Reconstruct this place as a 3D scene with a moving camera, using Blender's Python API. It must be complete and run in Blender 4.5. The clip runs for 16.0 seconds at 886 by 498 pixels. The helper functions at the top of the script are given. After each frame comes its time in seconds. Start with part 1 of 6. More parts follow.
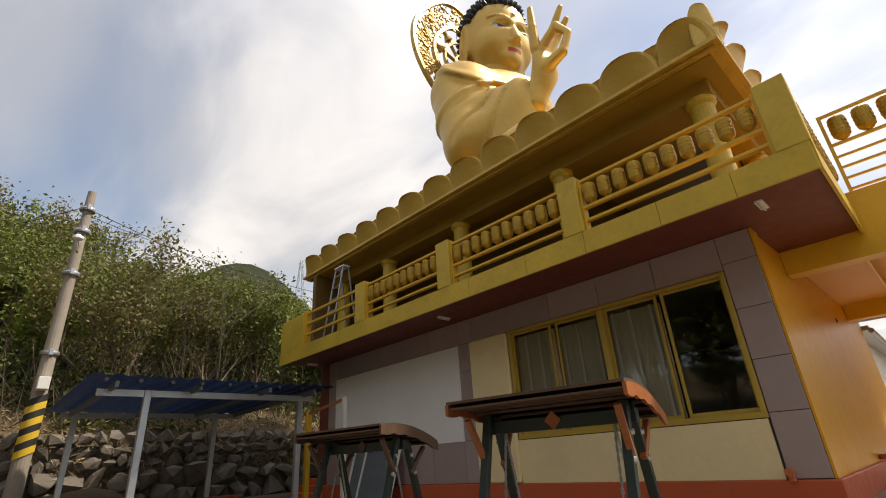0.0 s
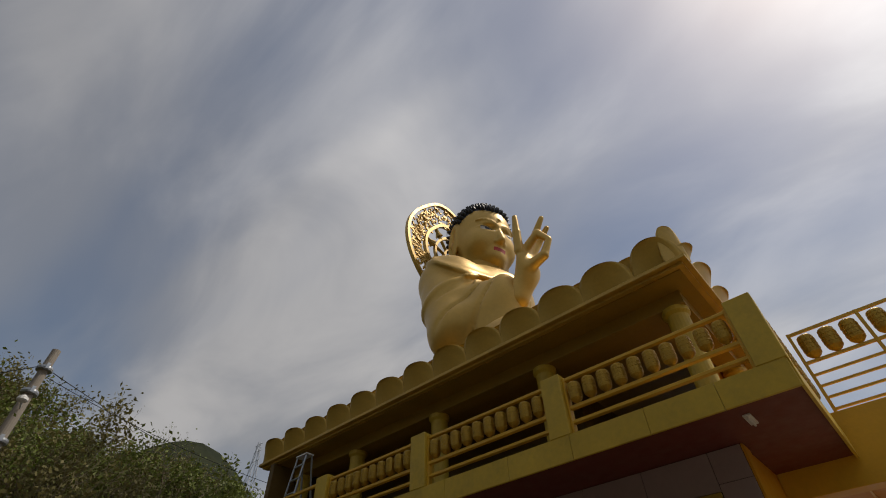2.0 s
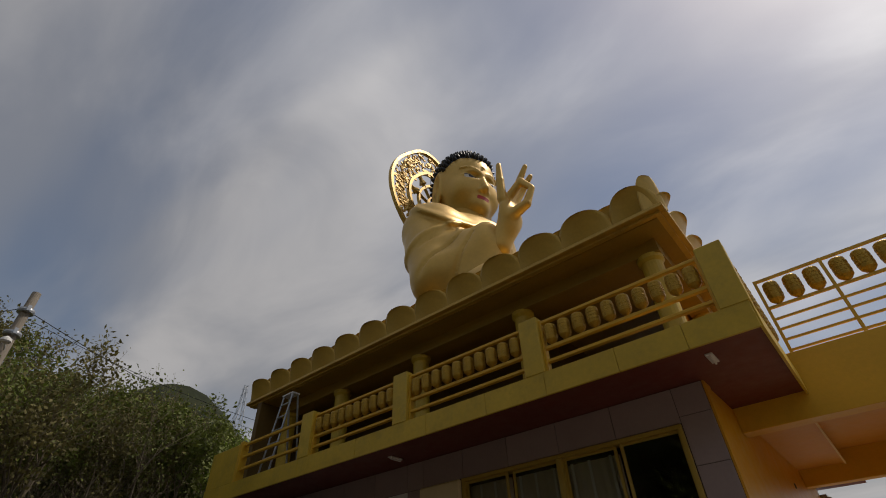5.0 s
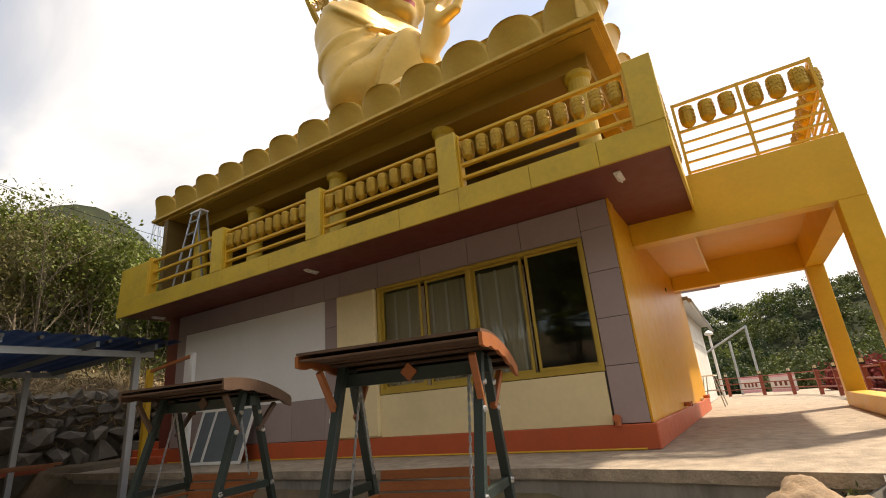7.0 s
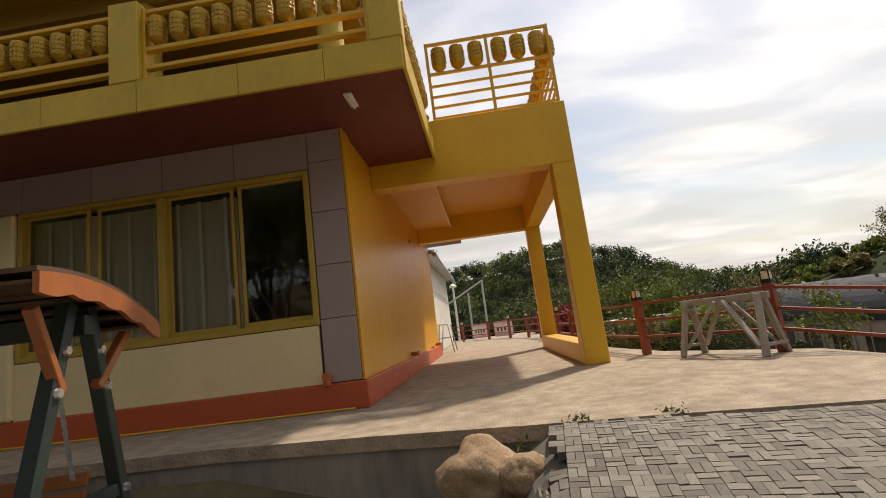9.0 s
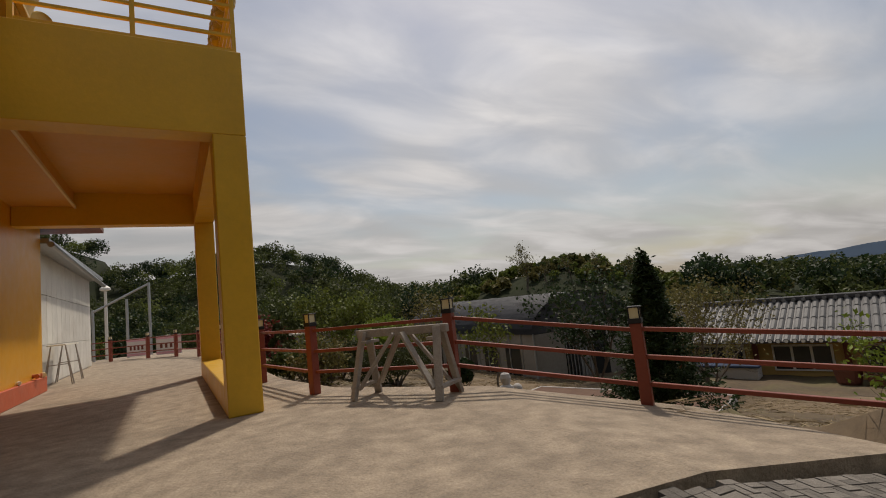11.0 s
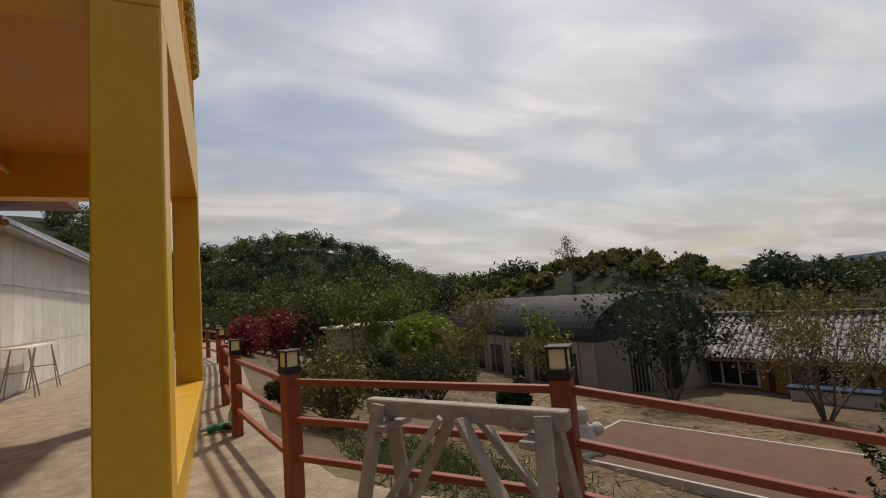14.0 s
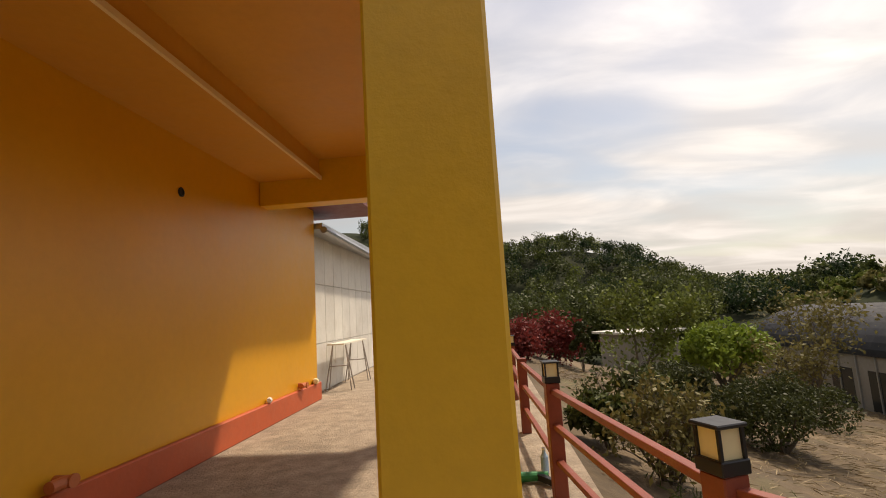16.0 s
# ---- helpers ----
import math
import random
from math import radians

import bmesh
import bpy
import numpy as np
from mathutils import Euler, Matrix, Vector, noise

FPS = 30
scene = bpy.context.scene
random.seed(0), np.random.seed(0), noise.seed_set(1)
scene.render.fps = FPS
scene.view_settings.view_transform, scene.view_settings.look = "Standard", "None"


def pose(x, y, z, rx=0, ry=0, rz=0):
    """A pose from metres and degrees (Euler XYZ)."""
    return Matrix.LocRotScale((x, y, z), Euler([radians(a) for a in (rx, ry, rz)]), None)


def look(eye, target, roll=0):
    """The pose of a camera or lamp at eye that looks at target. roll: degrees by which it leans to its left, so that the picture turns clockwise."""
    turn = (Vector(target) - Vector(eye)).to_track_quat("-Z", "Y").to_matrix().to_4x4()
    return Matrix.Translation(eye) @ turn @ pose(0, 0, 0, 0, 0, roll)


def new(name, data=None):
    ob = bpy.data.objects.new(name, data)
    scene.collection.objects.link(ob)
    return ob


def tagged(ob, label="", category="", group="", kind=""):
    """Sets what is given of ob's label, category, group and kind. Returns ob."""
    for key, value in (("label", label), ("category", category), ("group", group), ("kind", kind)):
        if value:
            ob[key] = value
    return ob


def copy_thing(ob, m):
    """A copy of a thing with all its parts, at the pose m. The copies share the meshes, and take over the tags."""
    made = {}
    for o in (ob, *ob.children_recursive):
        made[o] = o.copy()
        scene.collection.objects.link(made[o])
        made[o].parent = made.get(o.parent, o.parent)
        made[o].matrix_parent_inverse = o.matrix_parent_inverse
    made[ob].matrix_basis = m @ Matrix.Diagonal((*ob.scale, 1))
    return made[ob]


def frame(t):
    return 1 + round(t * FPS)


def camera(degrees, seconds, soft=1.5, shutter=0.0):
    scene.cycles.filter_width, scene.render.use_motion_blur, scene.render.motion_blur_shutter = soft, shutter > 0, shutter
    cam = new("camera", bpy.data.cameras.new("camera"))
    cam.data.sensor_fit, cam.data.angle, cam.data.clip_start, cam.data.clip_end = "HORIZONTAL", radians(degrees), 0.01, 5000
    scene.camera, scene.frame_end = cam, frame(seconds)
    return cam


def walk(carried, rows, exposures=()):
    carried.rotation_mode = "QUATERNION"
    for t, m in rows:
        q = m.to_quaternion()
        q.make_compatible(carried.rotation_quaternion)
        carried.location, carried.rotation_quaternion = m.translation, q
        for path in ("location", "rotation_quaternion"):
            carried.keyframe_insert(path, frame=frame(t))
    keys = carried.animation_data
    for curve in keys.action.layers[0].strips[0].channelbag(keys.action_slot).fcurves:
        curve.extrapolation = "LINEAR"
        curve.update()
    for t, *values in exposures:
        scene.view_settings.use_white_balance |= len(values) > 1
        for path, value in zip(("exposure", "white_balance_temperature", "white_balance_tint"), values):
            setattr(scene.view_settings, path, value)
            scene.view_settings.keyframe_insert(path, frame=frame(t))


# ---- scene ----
cam = camera(85.7, 16.0, soft=1.0)
PATH = [
    (0, (1.412, -7.702, 0.861), (0.109, -6.411, 1.658), -3.9),
    (0.5, (1.31, -7.77, 0.862), (0.071, -6.512, 1.803), -3.1),
    (1, (1.226, -7.854, 0.851), (0.08, -6.642, 1.954), -2.6),
    (1.5, (1.275, -7.817, 0.862), (0.243, -6.677, 2.141), -2.0),
    (2, (1.371, -7.769, 0.886), (0.444, -6.712, 2.309), -1.6),
    (2.5, (1.356, -7.773, 0.879), (0.529, -6.785, 2.409), -1.5),
    (3, (1.355, -7.778, 0.868), (0.561, -6.785, 2.412), -1.9),
    (5.3, (1.406, -7.778, 0.773), (0.39, -6.509, 1.938), -3.0),
    (5.5, (1.386, -7.71, 0.775), (0.343, -6.398, 1.865), -3.3),
    (6, (1.413, -7.619, 0.77), (0.318, -6.218, 1.685), -3.5),
    (6.5, (1.336, -7.511, 0.788), (0.267, -6.004, 1.554), -4.2),
    (7, (1.293, -7.327, 0.799), (0.326, -5.69, 1.417), -5.1),
    (7.5, (1.45, -7.07, 0.805), (0.672, -5.308, 1.343), -5.9),
    (8, (1.553, -6.758, 0.804), (0.963, -4.901, 1.256), -6.4),
    (8.5, (1.484, -6.384, 0.834), (1.112, -4.455, 1.212), -6.9),
    (9, (1.619, -5.975, 0.819), (1.477, -4.007, 1.147), -7.3),
    (9.5, (1.773, -5.559, 0.835), (1.905, -3.586, 1.13), -7.6),
    (10, (1.915, -5.036, 0.864), (2.381, -3.109, 1.128), -7.3),
    (10.1, (1.942, -4.96, 0.872), (2.469, -3.048, 1.134), -7.1),
    (10.2, (1.987, -4.902, 0.879), (2.568, -3.005, 1.134), -7.0),
    (12.3, (3.289, -3.004, 1.259), (4.62, -1.526, 1.467), -5.5),
    (12.5, (3.312, -2.868, 1.246), (4.628, -1.375, 1.448), -5.4),
    (13, (3.389, -2.395, 1.324), (4.629, -0.837, 1.512), -5.2),
    (13.5, (3.604, -1.936, 1.347), (4.673, -0.257, 1.533), -4.9),
    (14, (3.661, -1.516, 1.363), (4.514, 0.283, 1.553), -4.5),
    (14.1, (3.662, -1.412, 1.368), (4.46, 0.413, 1.551), -4.7),
    (14.5, (3.651, -1.042, 1.454), (4.248, 0.856, 1.663), -3.9),
    (15, (3.657, -0.562, 1.474), (3.965, 1.401, 1.698), -3.3),
    (15.5, (3.524, -0.076, 1.455), (3.549, 1.909, 1.7), -3.2),
    (16, (3.336, 0.391, 1.48), (3.167, 2.366, 1.747), -3.4),
]
walk(cam, [(t, look(eye, target, roll)) for t, eye, target, roll in PATH], exposures=((0.0, 0.75, 7300, 13), (1.5, -0.25, 6900, 12), (3.0, -0.6, 6900, 12), (5.5, -0.5, 6900, 13), (6.0, 0.3, 7200, 13), (7.0, 1.1, 7600, 13), (7.6, 1.25, 7800, 13), (8.4, 0.8, 7700, 13), (9.0, 0.4, 7400, 13), (10.0, -0.1, 7200, 13), (12.5, -0.55, 6900, 13), (13.5, -0.35, 7000, 13), (14.5, -0.15, 7200, 13), (16.0, 0.3, 7800, 15)))

# ---- light ----
SUN_AZ = 41.0      # degrees from +y towards +x
SUN_EL = 57.0
world = bpy.data.worlds.new("sky")
scene.world = world
world.use_nodes = True
wn, wl = world.node_tree.nodes, world.node_tree.links
wn.clear()
w_out = wn.new("ShaderNodeOutputWorld")
w_bg = wn.new("ShaderNodeBackground")
w_sky = wn.new("ShaderNodeTexSky")
w_sky.sky_type = "NISHITA"
w_sky.sun_disc = False
w_sky.sun_elevation, w_sky.sun_rotation = radians(SUN_EL), radians(SUN_AZ)
w_sky.air_density, w_sky.dust_density, w_sky.ozone_density = 1.2, 1.5, 1.5
w_tc = wn.new("ShaderNodeTexCoord")
w_sep = wn.new("ShaderNodeSeparateXYZ")
wl.new(w_tc.outputs["Generated"], w_sep.inputs[0])


def wmath(op, a, b=None):
    n = wn.new("ShaderNodeMath")
    n.operation = op
    for i, v in enumerate((a, b)):
        if v is None:
            continue
        if isinstance(v, (int, float)):
            n.inputs[i].default_value = v
        else:
            wl.new(v, n.inputs[i])
    return n.outputs[0]


up = wmath("ADD", wmath("MAXIMUM", w_sep.outputs[2], 0.0), 0.16)
w_comb = wn.new("ShaderNodeCombineXYZ")
wl.new(wmath("DIVIDE", w_sep.outputs[0], up), w_comb.inputs[0])
wl.new(wmath("DIVIDE", w_sep.outputs[1], up), w_comb.inputs[1])


def cloud(scale, detail, distort, lo, hi):
    m = wn.new("ShaderNodeMapping")
    m.inputs["Rotation"].default_value = (0, 0, radians(25))
    m.inputs["Scale"].default_value = (1.0, 1.9, 1.0)
    wl.new(w_comb.outputs[0], m.inputs[0])
    n = wn.new("ShaderNodeTexNoise")
    n.inputs["Scale"].default_value = scale
    n.inputs["Detail"].default_value = detail
    n.inputs["Roughness"].default_value = 0.5
    n.inputs["Distortion"].default_value = distort
    wl.new(m.outputs[0], n.inputs["Vector"])
    r = wn.new("ShaderNodeMapRange")
    r.interpolation_type = "SMOOTHSTEP"
    r.inputs[1].default_value, r.inputs[2].default_value = lo, hi
    wl.new(n.outputs[0], r.inputs[0])
    return r.outputs[0]


veil = cloud(0.5, 3.5, 0.35, 0.36, 0.62)
fine = cloud(1.3, 7, 0.5, 0.34, 0.74)
cover = wmath("MINIMUM", wmath("ADD", wmath("MULTIPLY", veil, 0.66), wmath("MULTIPLY", fine, 0.3)), 0.95)
haze = wmath("POWER", wmath("SUBTRACT", 1.0, wmath("MAXIMUM", w_sep.outputs[2], 0.0)), 5.0)
cover = wmath("MINIMUM", wmath("ADD", cover, wmath("MULTIPLY", haze, 0.45)), 0.95)
w_bright = wn.new("ShaderNodeMapRange")
w_bright.inputs[3].default_value, w_bright.inputs[4].default_value = 5.6, 8.2
wl.new(fine, w_bright.inputs[0])
# thin cloud scatters more light around the sun
w_dot = wn.new("ShaderNodeVectorMath")
w_dot.operation = "DOT_PRODUCT"
wl.new(w_tc.outputs["Generated"], w_dot.inputs[0])
w_dot.inputs[1].default_value = (math.sin(radians(SUN_AZ)) * math.cos(radians(SUN_EL)), math.cos(radians(SUN_AZ)) * math.cos(radians(SUN_EL)), math.sin(radians(SUN_EL)))
w_near = wmath("MAXIMUM", w_dot.outputs["Value"], 0.0)
w_fwd = wmath("ADD", wmath("ADD", 0.76, wmath("MULTIPLY", wmath("POWER", w_near, 3.0), 1.0)), wmath("MULTIPLY", wmath("POWER", w_near, 45.0), 2.2))
w_ccol = wn.new("ShaderNodeMix")
w_ccol.data_type = "RGBA"
w_ccol.blend_type = "MULTIPLY"
w_ccol.inputs[0].default_value = 1.0
w_ccol.inputs[6].default_value = (0.95, 0.97, 1.0, 1)
wl.new(wmath("MULTIPLY", w_bright.outputs[0], w_fwd), w_ccol.inputs[7])
w_mix = wn.new("ShaderNodeMix")
w_mix.data_type = "RGBA"
wl.new(cover, w_mix.inputs[0])
wl.new(w_sky.outputs[0], w_mix.inputs[6])
wl.new(w_ccol.outputs[2], w_mix.inputs[7])
wl.new(w_mix.outputs[2], w_bg.inputs[0])
w_bg.inputs[1].default_value = 0.10
wl.new(w_bg.outputs[0], w_out.inputs[0])

sun_data = bpy.data.lights.new("sun", "SUN")
sun_data.energy, sun_data.angle, sun_data.color = 2.9, radians(2.5), (1.0, 0.94, 0.84)
sun = new("sun", sun_data)
sd = Vector((math.sin(radians(SUN_AZ)) * math.cos(radians(SUN_EL)), math.cos(radians(SUN_AZ)) * math.cos(radians(SUN_EL)), math.sin(radians(SUN_EL))))
sun.matrix_world = look(sd * 60, (0, 0, 0))


# ---- materials ----
def mat(name, color, rough=0.6, metal=0.0, var=0.12, scale=3.0, bump=0.0, bscale=60.0, dark=None, stain=0.0, sscale=0.7, rand=0.0, island=0.0, stretch=(1, 1, 1), spec=0.5, sheen=0.0):
    """Plain surface with fine grain, broad variation, stains and relief, in object space metres."""
    m = bpy.data.materials.new(name)
    m.use_nodes = True
    n, l = m.node_tree.nodes, m.node_tree.links
    b = n["Principled BSDF"]
    b.inputs["Roughness"].default_value = rough
    b.inputs["Metallic"].default_value = metal
    b.inputs["Specular IOR Level"].default_value = spec
    tc = n.new("ShaderNodeTexCoord")
    mp = n.new("ShaderNodeMapping")
    mp.inputs["Scale"].default_value = stretch
    l.new(tc.outputs["Object"], mp.inputs[0])

    def tex(s, d=5, ro=0.6):
        t = n.new("ShaderNodeTexNoise")
        t.inputs["Scale"].default_value, t.inputs["Detail"].default_value, t.inputs["Roughness"].default_value = s, d, ro
        l.new(mp.outputs[0], t.inputs["Vector"])
        return t.outputs[0]

    def rng(v, a, bb, c, d):
        r = n.new("ShaderNodeMapRange")
        r.inputs[1].default_value, r.inputs[2].default_value, r.inputs[3].default_value, r.inputs[4].default_value = a, bb, c, d
        l.new(v, r.inputs[0])
        return r.outputs[0]

    def mul(a, v):
        x = n.new("ShaderNodeMix")
        x.data_type, x.blend_type = "RGBA", "MULTIPLY"
        x.inputs[0].default_value = 1.0
        if isinstance(a, tuple):
            x.inputs[6].default_value = (*a, 1)
        else:
            l.new(a, x.inputs[6])
        l.new(v, x.inputs[7])
        return x.outputs[2]

    col = mul(tuple(color), rng(tex(scale), 0.25, 0.75, 1 - var, 1 + var))
    col = mul(col, rng(tex(scale * 11, 3), 0.25, 0.75, 1 - var * 0.6, 1 + var * 0.6))
    if rand:
        oi = n.new("ShaderNodeObjectInfo")
        col = mul(col, rng(oi.outputs["Random"], 0, 1, 1 - rand, 1 + rand))
    if island:
        ge = n.new("ShaderNodeNewGeometry")
        col = mul(col, rng(ge.outputs["Random Per Island"], 0, 1, 1 - island, 1 + island))
    if stain:
        x = n.new("ShaderNodeMix")
        x.data_type = "RGBA"
        l.new(rng(tex(sscale, 7, 0.7), 0.5, 0.72, 0, stain), x.inputs[0])
        l.new(col, x.inputs[6])
        x.inputs[7].default_value = (*(dark or tuple(c * 0.45 for c in color)), 1)
        col = x.outputs[2]
    l.new(col, b.inputs["Base Color"])
    l.new(rng(tex(scale * 4), 0.3, 0.7, max(0.02, rough - 0.08), min(1, rough + 0.08)), b.inputs["Roughness"])
    if bump:
        bp = n.new("ShaderNodeBump")
        bp.inputs["Strength"].default_value, bp.inputs["Distance"].default_value = bump, 0.02
        l.new(tex(bscale, 6), bp.inputs["Height"])
        l.new(bp.outputs[0], b.inputs["Normal"])
    return m


M_YELLOW = mat("yellow_paint", (0.72, 0.42, 0.03), 0.42, var=0.07, scale=1.2, bump=0.12, bscale=35, stain=0.18, dark=(0.34, 0.2, 0.02), sscale=1.1)
M_WALLY = mat("yellow_wall_paint", (0.72, 0.35, 0.02), 0.38, var=0.05, scale=0.9, bump=0.05, bscale=22, stain=0.12, dark=(0.55, 0.25, 0.015), sscale=0.35)
M_CEIL = mat("orange_ceiling_paint", (0.66, 0.34, 0.06), 0.5, var=0.06, scale=1.0, bump=0.08, bscale=25)
M_GOLD = mat("gold_paint", (0.60, 0.38, 0.09), 0.42, metal=0.4, var=0.08, scale=0.8, bump=0.05, bscale=12)
M_PETAL = mat("gold_petal_paint", (0.60, 0.38, 0.07), 0.45, metal=0.25, var=0.1, scale=1.5, stain=0.35, dark=(0.2, 0.11, 0.02), sscale=1.2)
M_DRUM = mat("gold_drum", (0.50, 0.30, 0.035), 0.35, metal=0.5, var=0.12, scale=9, bump=0.5, bscale=70)
M_OCHRE = mat("ochre_fascia_paint", (0.62, 0.42, 0.04), 0.5, var=0.12, scale=1.1, stain=0.4, dark=(0.26, 0.19, 0.03), sscale=1.6, bump=0.06, bscale=30)
# darker copy of the ochre: shade under the roof is painted in
M_OCHRE_UNDER = mat("brown_ochre_soffit", (0.36, 0.22, 0.03), 0.55, var=0.1, scale=1.0, stain=0.25)
# ochre with the shade of the recessed upper storey put into its colour
M_OCHRE_SHADE = mat("dark_ochre_paint", (0.15, 0.09, 0.02), 0.55, var=0.1, scale=1.0, stain=0.2)
M_MAROON = mat("maroon_soffit_paint", (0.16, 0.035, 0.022), 0.55, var=0.1, scale=1.4)
M_RED = mat("orange_red_plinth_paint", (0.52, 0.10, 0.035), 0.5, var=0.08, scale=1.5, stain=0.3, dark=(0.3, 0.09, 0.05), sscale=1.6, bump=0.1, bscale=30)
M_CREAM = mat("cream_render", (0.82, 0.67, 0.38), 0.7, var=0.05, scale=1.2, bump=0.08, bscale=60, stain=0.15, dark=(0.5, 0.38, 0.2))
M_WHITE = mat("white_board", (0.80, 0.79, 0.78), 0.6, var=0.03, scale=1.0, stain=0.1, dark=(0.5, 0.5, 0.5))
M_TILE = mat("mauve_grey_tile", (0.36, 0.28, 0.27), 0.5, var=0.06, scale=2.0, rand=0.06, bump=0.05, bscale=90)
M_JOINT = mat("dark_joint", (0.05, 0.04, 0.04), 0.9)
M_CONC = mat("worn_concrete", (0.35, 0.28, 0.205), 0.9, var=0.36, scale=5.0, bump=1.0, bscale=26, stain=0.7, dark=(0.165, 0.13, 0.095), sscale=0.9)
M_CONCW = mat("weathered_concrete_wall", (0.26, 0.235, 0.20), 0.9, var=0.2, scale=1.2, bump=0.4, bscale=35, stain=0.6, dark=(0.05, 0.048, 0.045), sscale=1.5, stretch=(1, 1, 0.25))
M_PAVER = mat("grey_paver", (0.20, 0.18, 0.155), 0.9, var=0.22, scale=4.0, rand=0.32, bump=0.4, bscale=90, stain=0.3, sscale=2.0)
M_PAVERS = mat("grey_paver_rest", (0.20, 0.18, 0.155), 0.9, var=0.22, scale=4.0, island=0.32, bump=0.6, bscale=90, stain=0.3, sscale=2.0)
M_SAND = mat("joint_sand", (0.13, 0.12, 0.10), 0.95, var=0.2, scale=6, bump=0.4, bscale=120)
M_RAIL = mat("red_brown_rail_paint", (0.25, 0.05, 0.025), 0.5, var=0.12, scale=3, stain=0.3, dark=(0.17, 0.05, 0.03), sscale=4, bump=0.1, bscale=60)
M_BLACK = mat("black_metal", (0.02, 0.02, 0.022), 0.4, metal=0.3)
M_STEEL = mat("galvanised_steel", (0.42, 0.44, 0.46), 0.4, metal=0.7, var=0.1, scale=4)
M_DARKSTEEL = mat("painted_grey_steel", (0.16, 0.19, 0.21), 0.5, metal=0.3, var=0.1, scale=4)
M_CHROME = mat("bolt_zinc", (0.7, 0.7, 0.7), 0.3, metal=0.9)
M_BLUE = mat("blue_sheet_metal", (0.022, 0.05, 0.12), 0.45, metal=0.2, var=0.12, scale=2)
M_WOODG = mat("weathered_grey_wood", (0.36, 0.32, 0.28), 0.85, var=0.22, scale=5, bump=0.5, bscale=25, stretch=(1, 1, 1), stain=0.4, dark=(0.17, 0.14, 0.12), sscale=4)
M_WOODO = mat("varnished_orange_wood", (0.36, 0.115, 0.035), 0.4, var=0.2, scale=6, bump=0.15, bscale=30, stretch=(0.25, 1, 1))
M_SWGREEN = mat("dark_green_swing_timber", (0.022, 0.035, 0.03), 0.45, var=0.2, scale=5, bump=0.1, bscale=30)
M_ROOFBR = mat("brown_swing_roof", (0.11, 0.06, 0.035), 0.55, var=0.2, scale=5)
M_ROCK = mat("rough_field_stone", (0.15, 0.13, 0.105), 0.9, var=0.25, scale=2.5, bump=0.9, bscale=9, rand=0.2, stain=0.5, dark=(0.09, 0.085, 0.075), sscale=2)
M_BOULDER = mat("tan_boulder", (0.30, 0.20, 0.115), 0.85, var=0.35, scale=4.0, bump=1.0, bscale=14, stain=0.85, dark=(0.50, 0.46, 0.40), sscale=2.2)
M_BARK = mat("bark", (0.13, 0.105, 0.08), 0.95, var=0.25, scale=8, bump=0.6, bscale=30)
M_TWIG = mat("dry_twigs", (0.17, 0.135, 0.09), 0.95, var=0.25, scale=8, island=0.3)
M_POLE = mat("concrete_pole", (0.30, 0.26, 0.21), 0.85, var=0.1, scale=3, bump=0.2, bscale=40)
M_CURT = mat("grey_curtain_sheet", (0.62, 0.52, 0.36), 0.8, var=0.06, scale=1.5)
M_STRIP = mat("pale_curtain_strip", (0.78, 0.74, 0.62), 0.7, var=0.05)
M_LAMPG = mat("frosted_lamp_glass", (0.78, 0.68, 0.42), 0.35, var=0.03)
M_LAMPW = mat("white_plastic", (0.75, 0.74, 0.70), 0.45, var=0.03)
M_PIPE = mat("orange_pipe", (0.50, 0.14, 0.05), 0.45, var=0.08, scale=5)
M_PANELW = mat("white_formwork_panel", (0.66, 0.64, 0.58), 0.7, var=0.08, scale=2, rand=0.06, stain=0.35, dark=(0.42, 0.37, 0.3), sscale=1.6)
M_TILEROOF = mat("silver_grey_roof_tile", (0.17, 0.168, 0.165), 0.7, metal=0.0, var=0.12, scale=2, island=0.12)
M_RIDGE = mat("black_ridge_tile", (0.05, 0.05, 0.055), 0.5, var=0.15, scale=2)
M_OCHWALL = mat("ochre_house_wall", (0.50, 0.33, 0.11), 0.75, var=0.08, scale=1.2)
M_DKGLASS = mat("dark_window", (0.025, 0.028, 0.03), 0.12, var=0.02)
M_TARP = mat("black_shade_cloth", (0.05, 0.052, 0.06), 0.55, var=0.15, scale=0.6, bump=0.15, bscale=6)
M_GREYWALL = mat("grey_greenhouse_wall", (0.30, 0.28, 0.25), 0.7, var=0.15, scale=0.7, stain=0.35)
M_DECK = mat("brown_deck", (0.15, 0.092, 0.066), 0.92, var=0.12, scale=3, rand=0.05, spec=0.2, bump=0.1, bscale=50)
M_STONEW = mat("pale_granite", (0.46, 0.44, 0.42), 0.8, var=0.08, scale=10)
M_POT = mat("terracotta_tub", (0.17, 0.06, 0.04), 0.7, var=0.15, scale=5)
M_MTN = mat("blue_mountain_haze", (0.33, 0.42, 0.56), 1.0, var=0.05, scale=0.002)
M_PINK = mat("pink_banner", (0.75, 0.42, 0.52), 0.7, var=0.1, scale=2)
M_BANNER = mat("white_banner", (0.72, 0.70, 0.70), 0.7, var=0.05, scale=2)
M_HAIR = mat("black_hair_paint", (0.012, 0.012, 0.014), 0.4)
M_LIP = mat("red_lip_paint", (0.45, 0.04, 0.02), 0.4)
M_EYE = mat("eye_paint", (0.6, 0.58, 0.52), 0.4)
M_GREEN = mat("green_plastic", (0.02, 0.22, 0.07), 0.4)
M_CRETE2 = mat("cable", (0.03, 0.03, 0.03), 0.6)


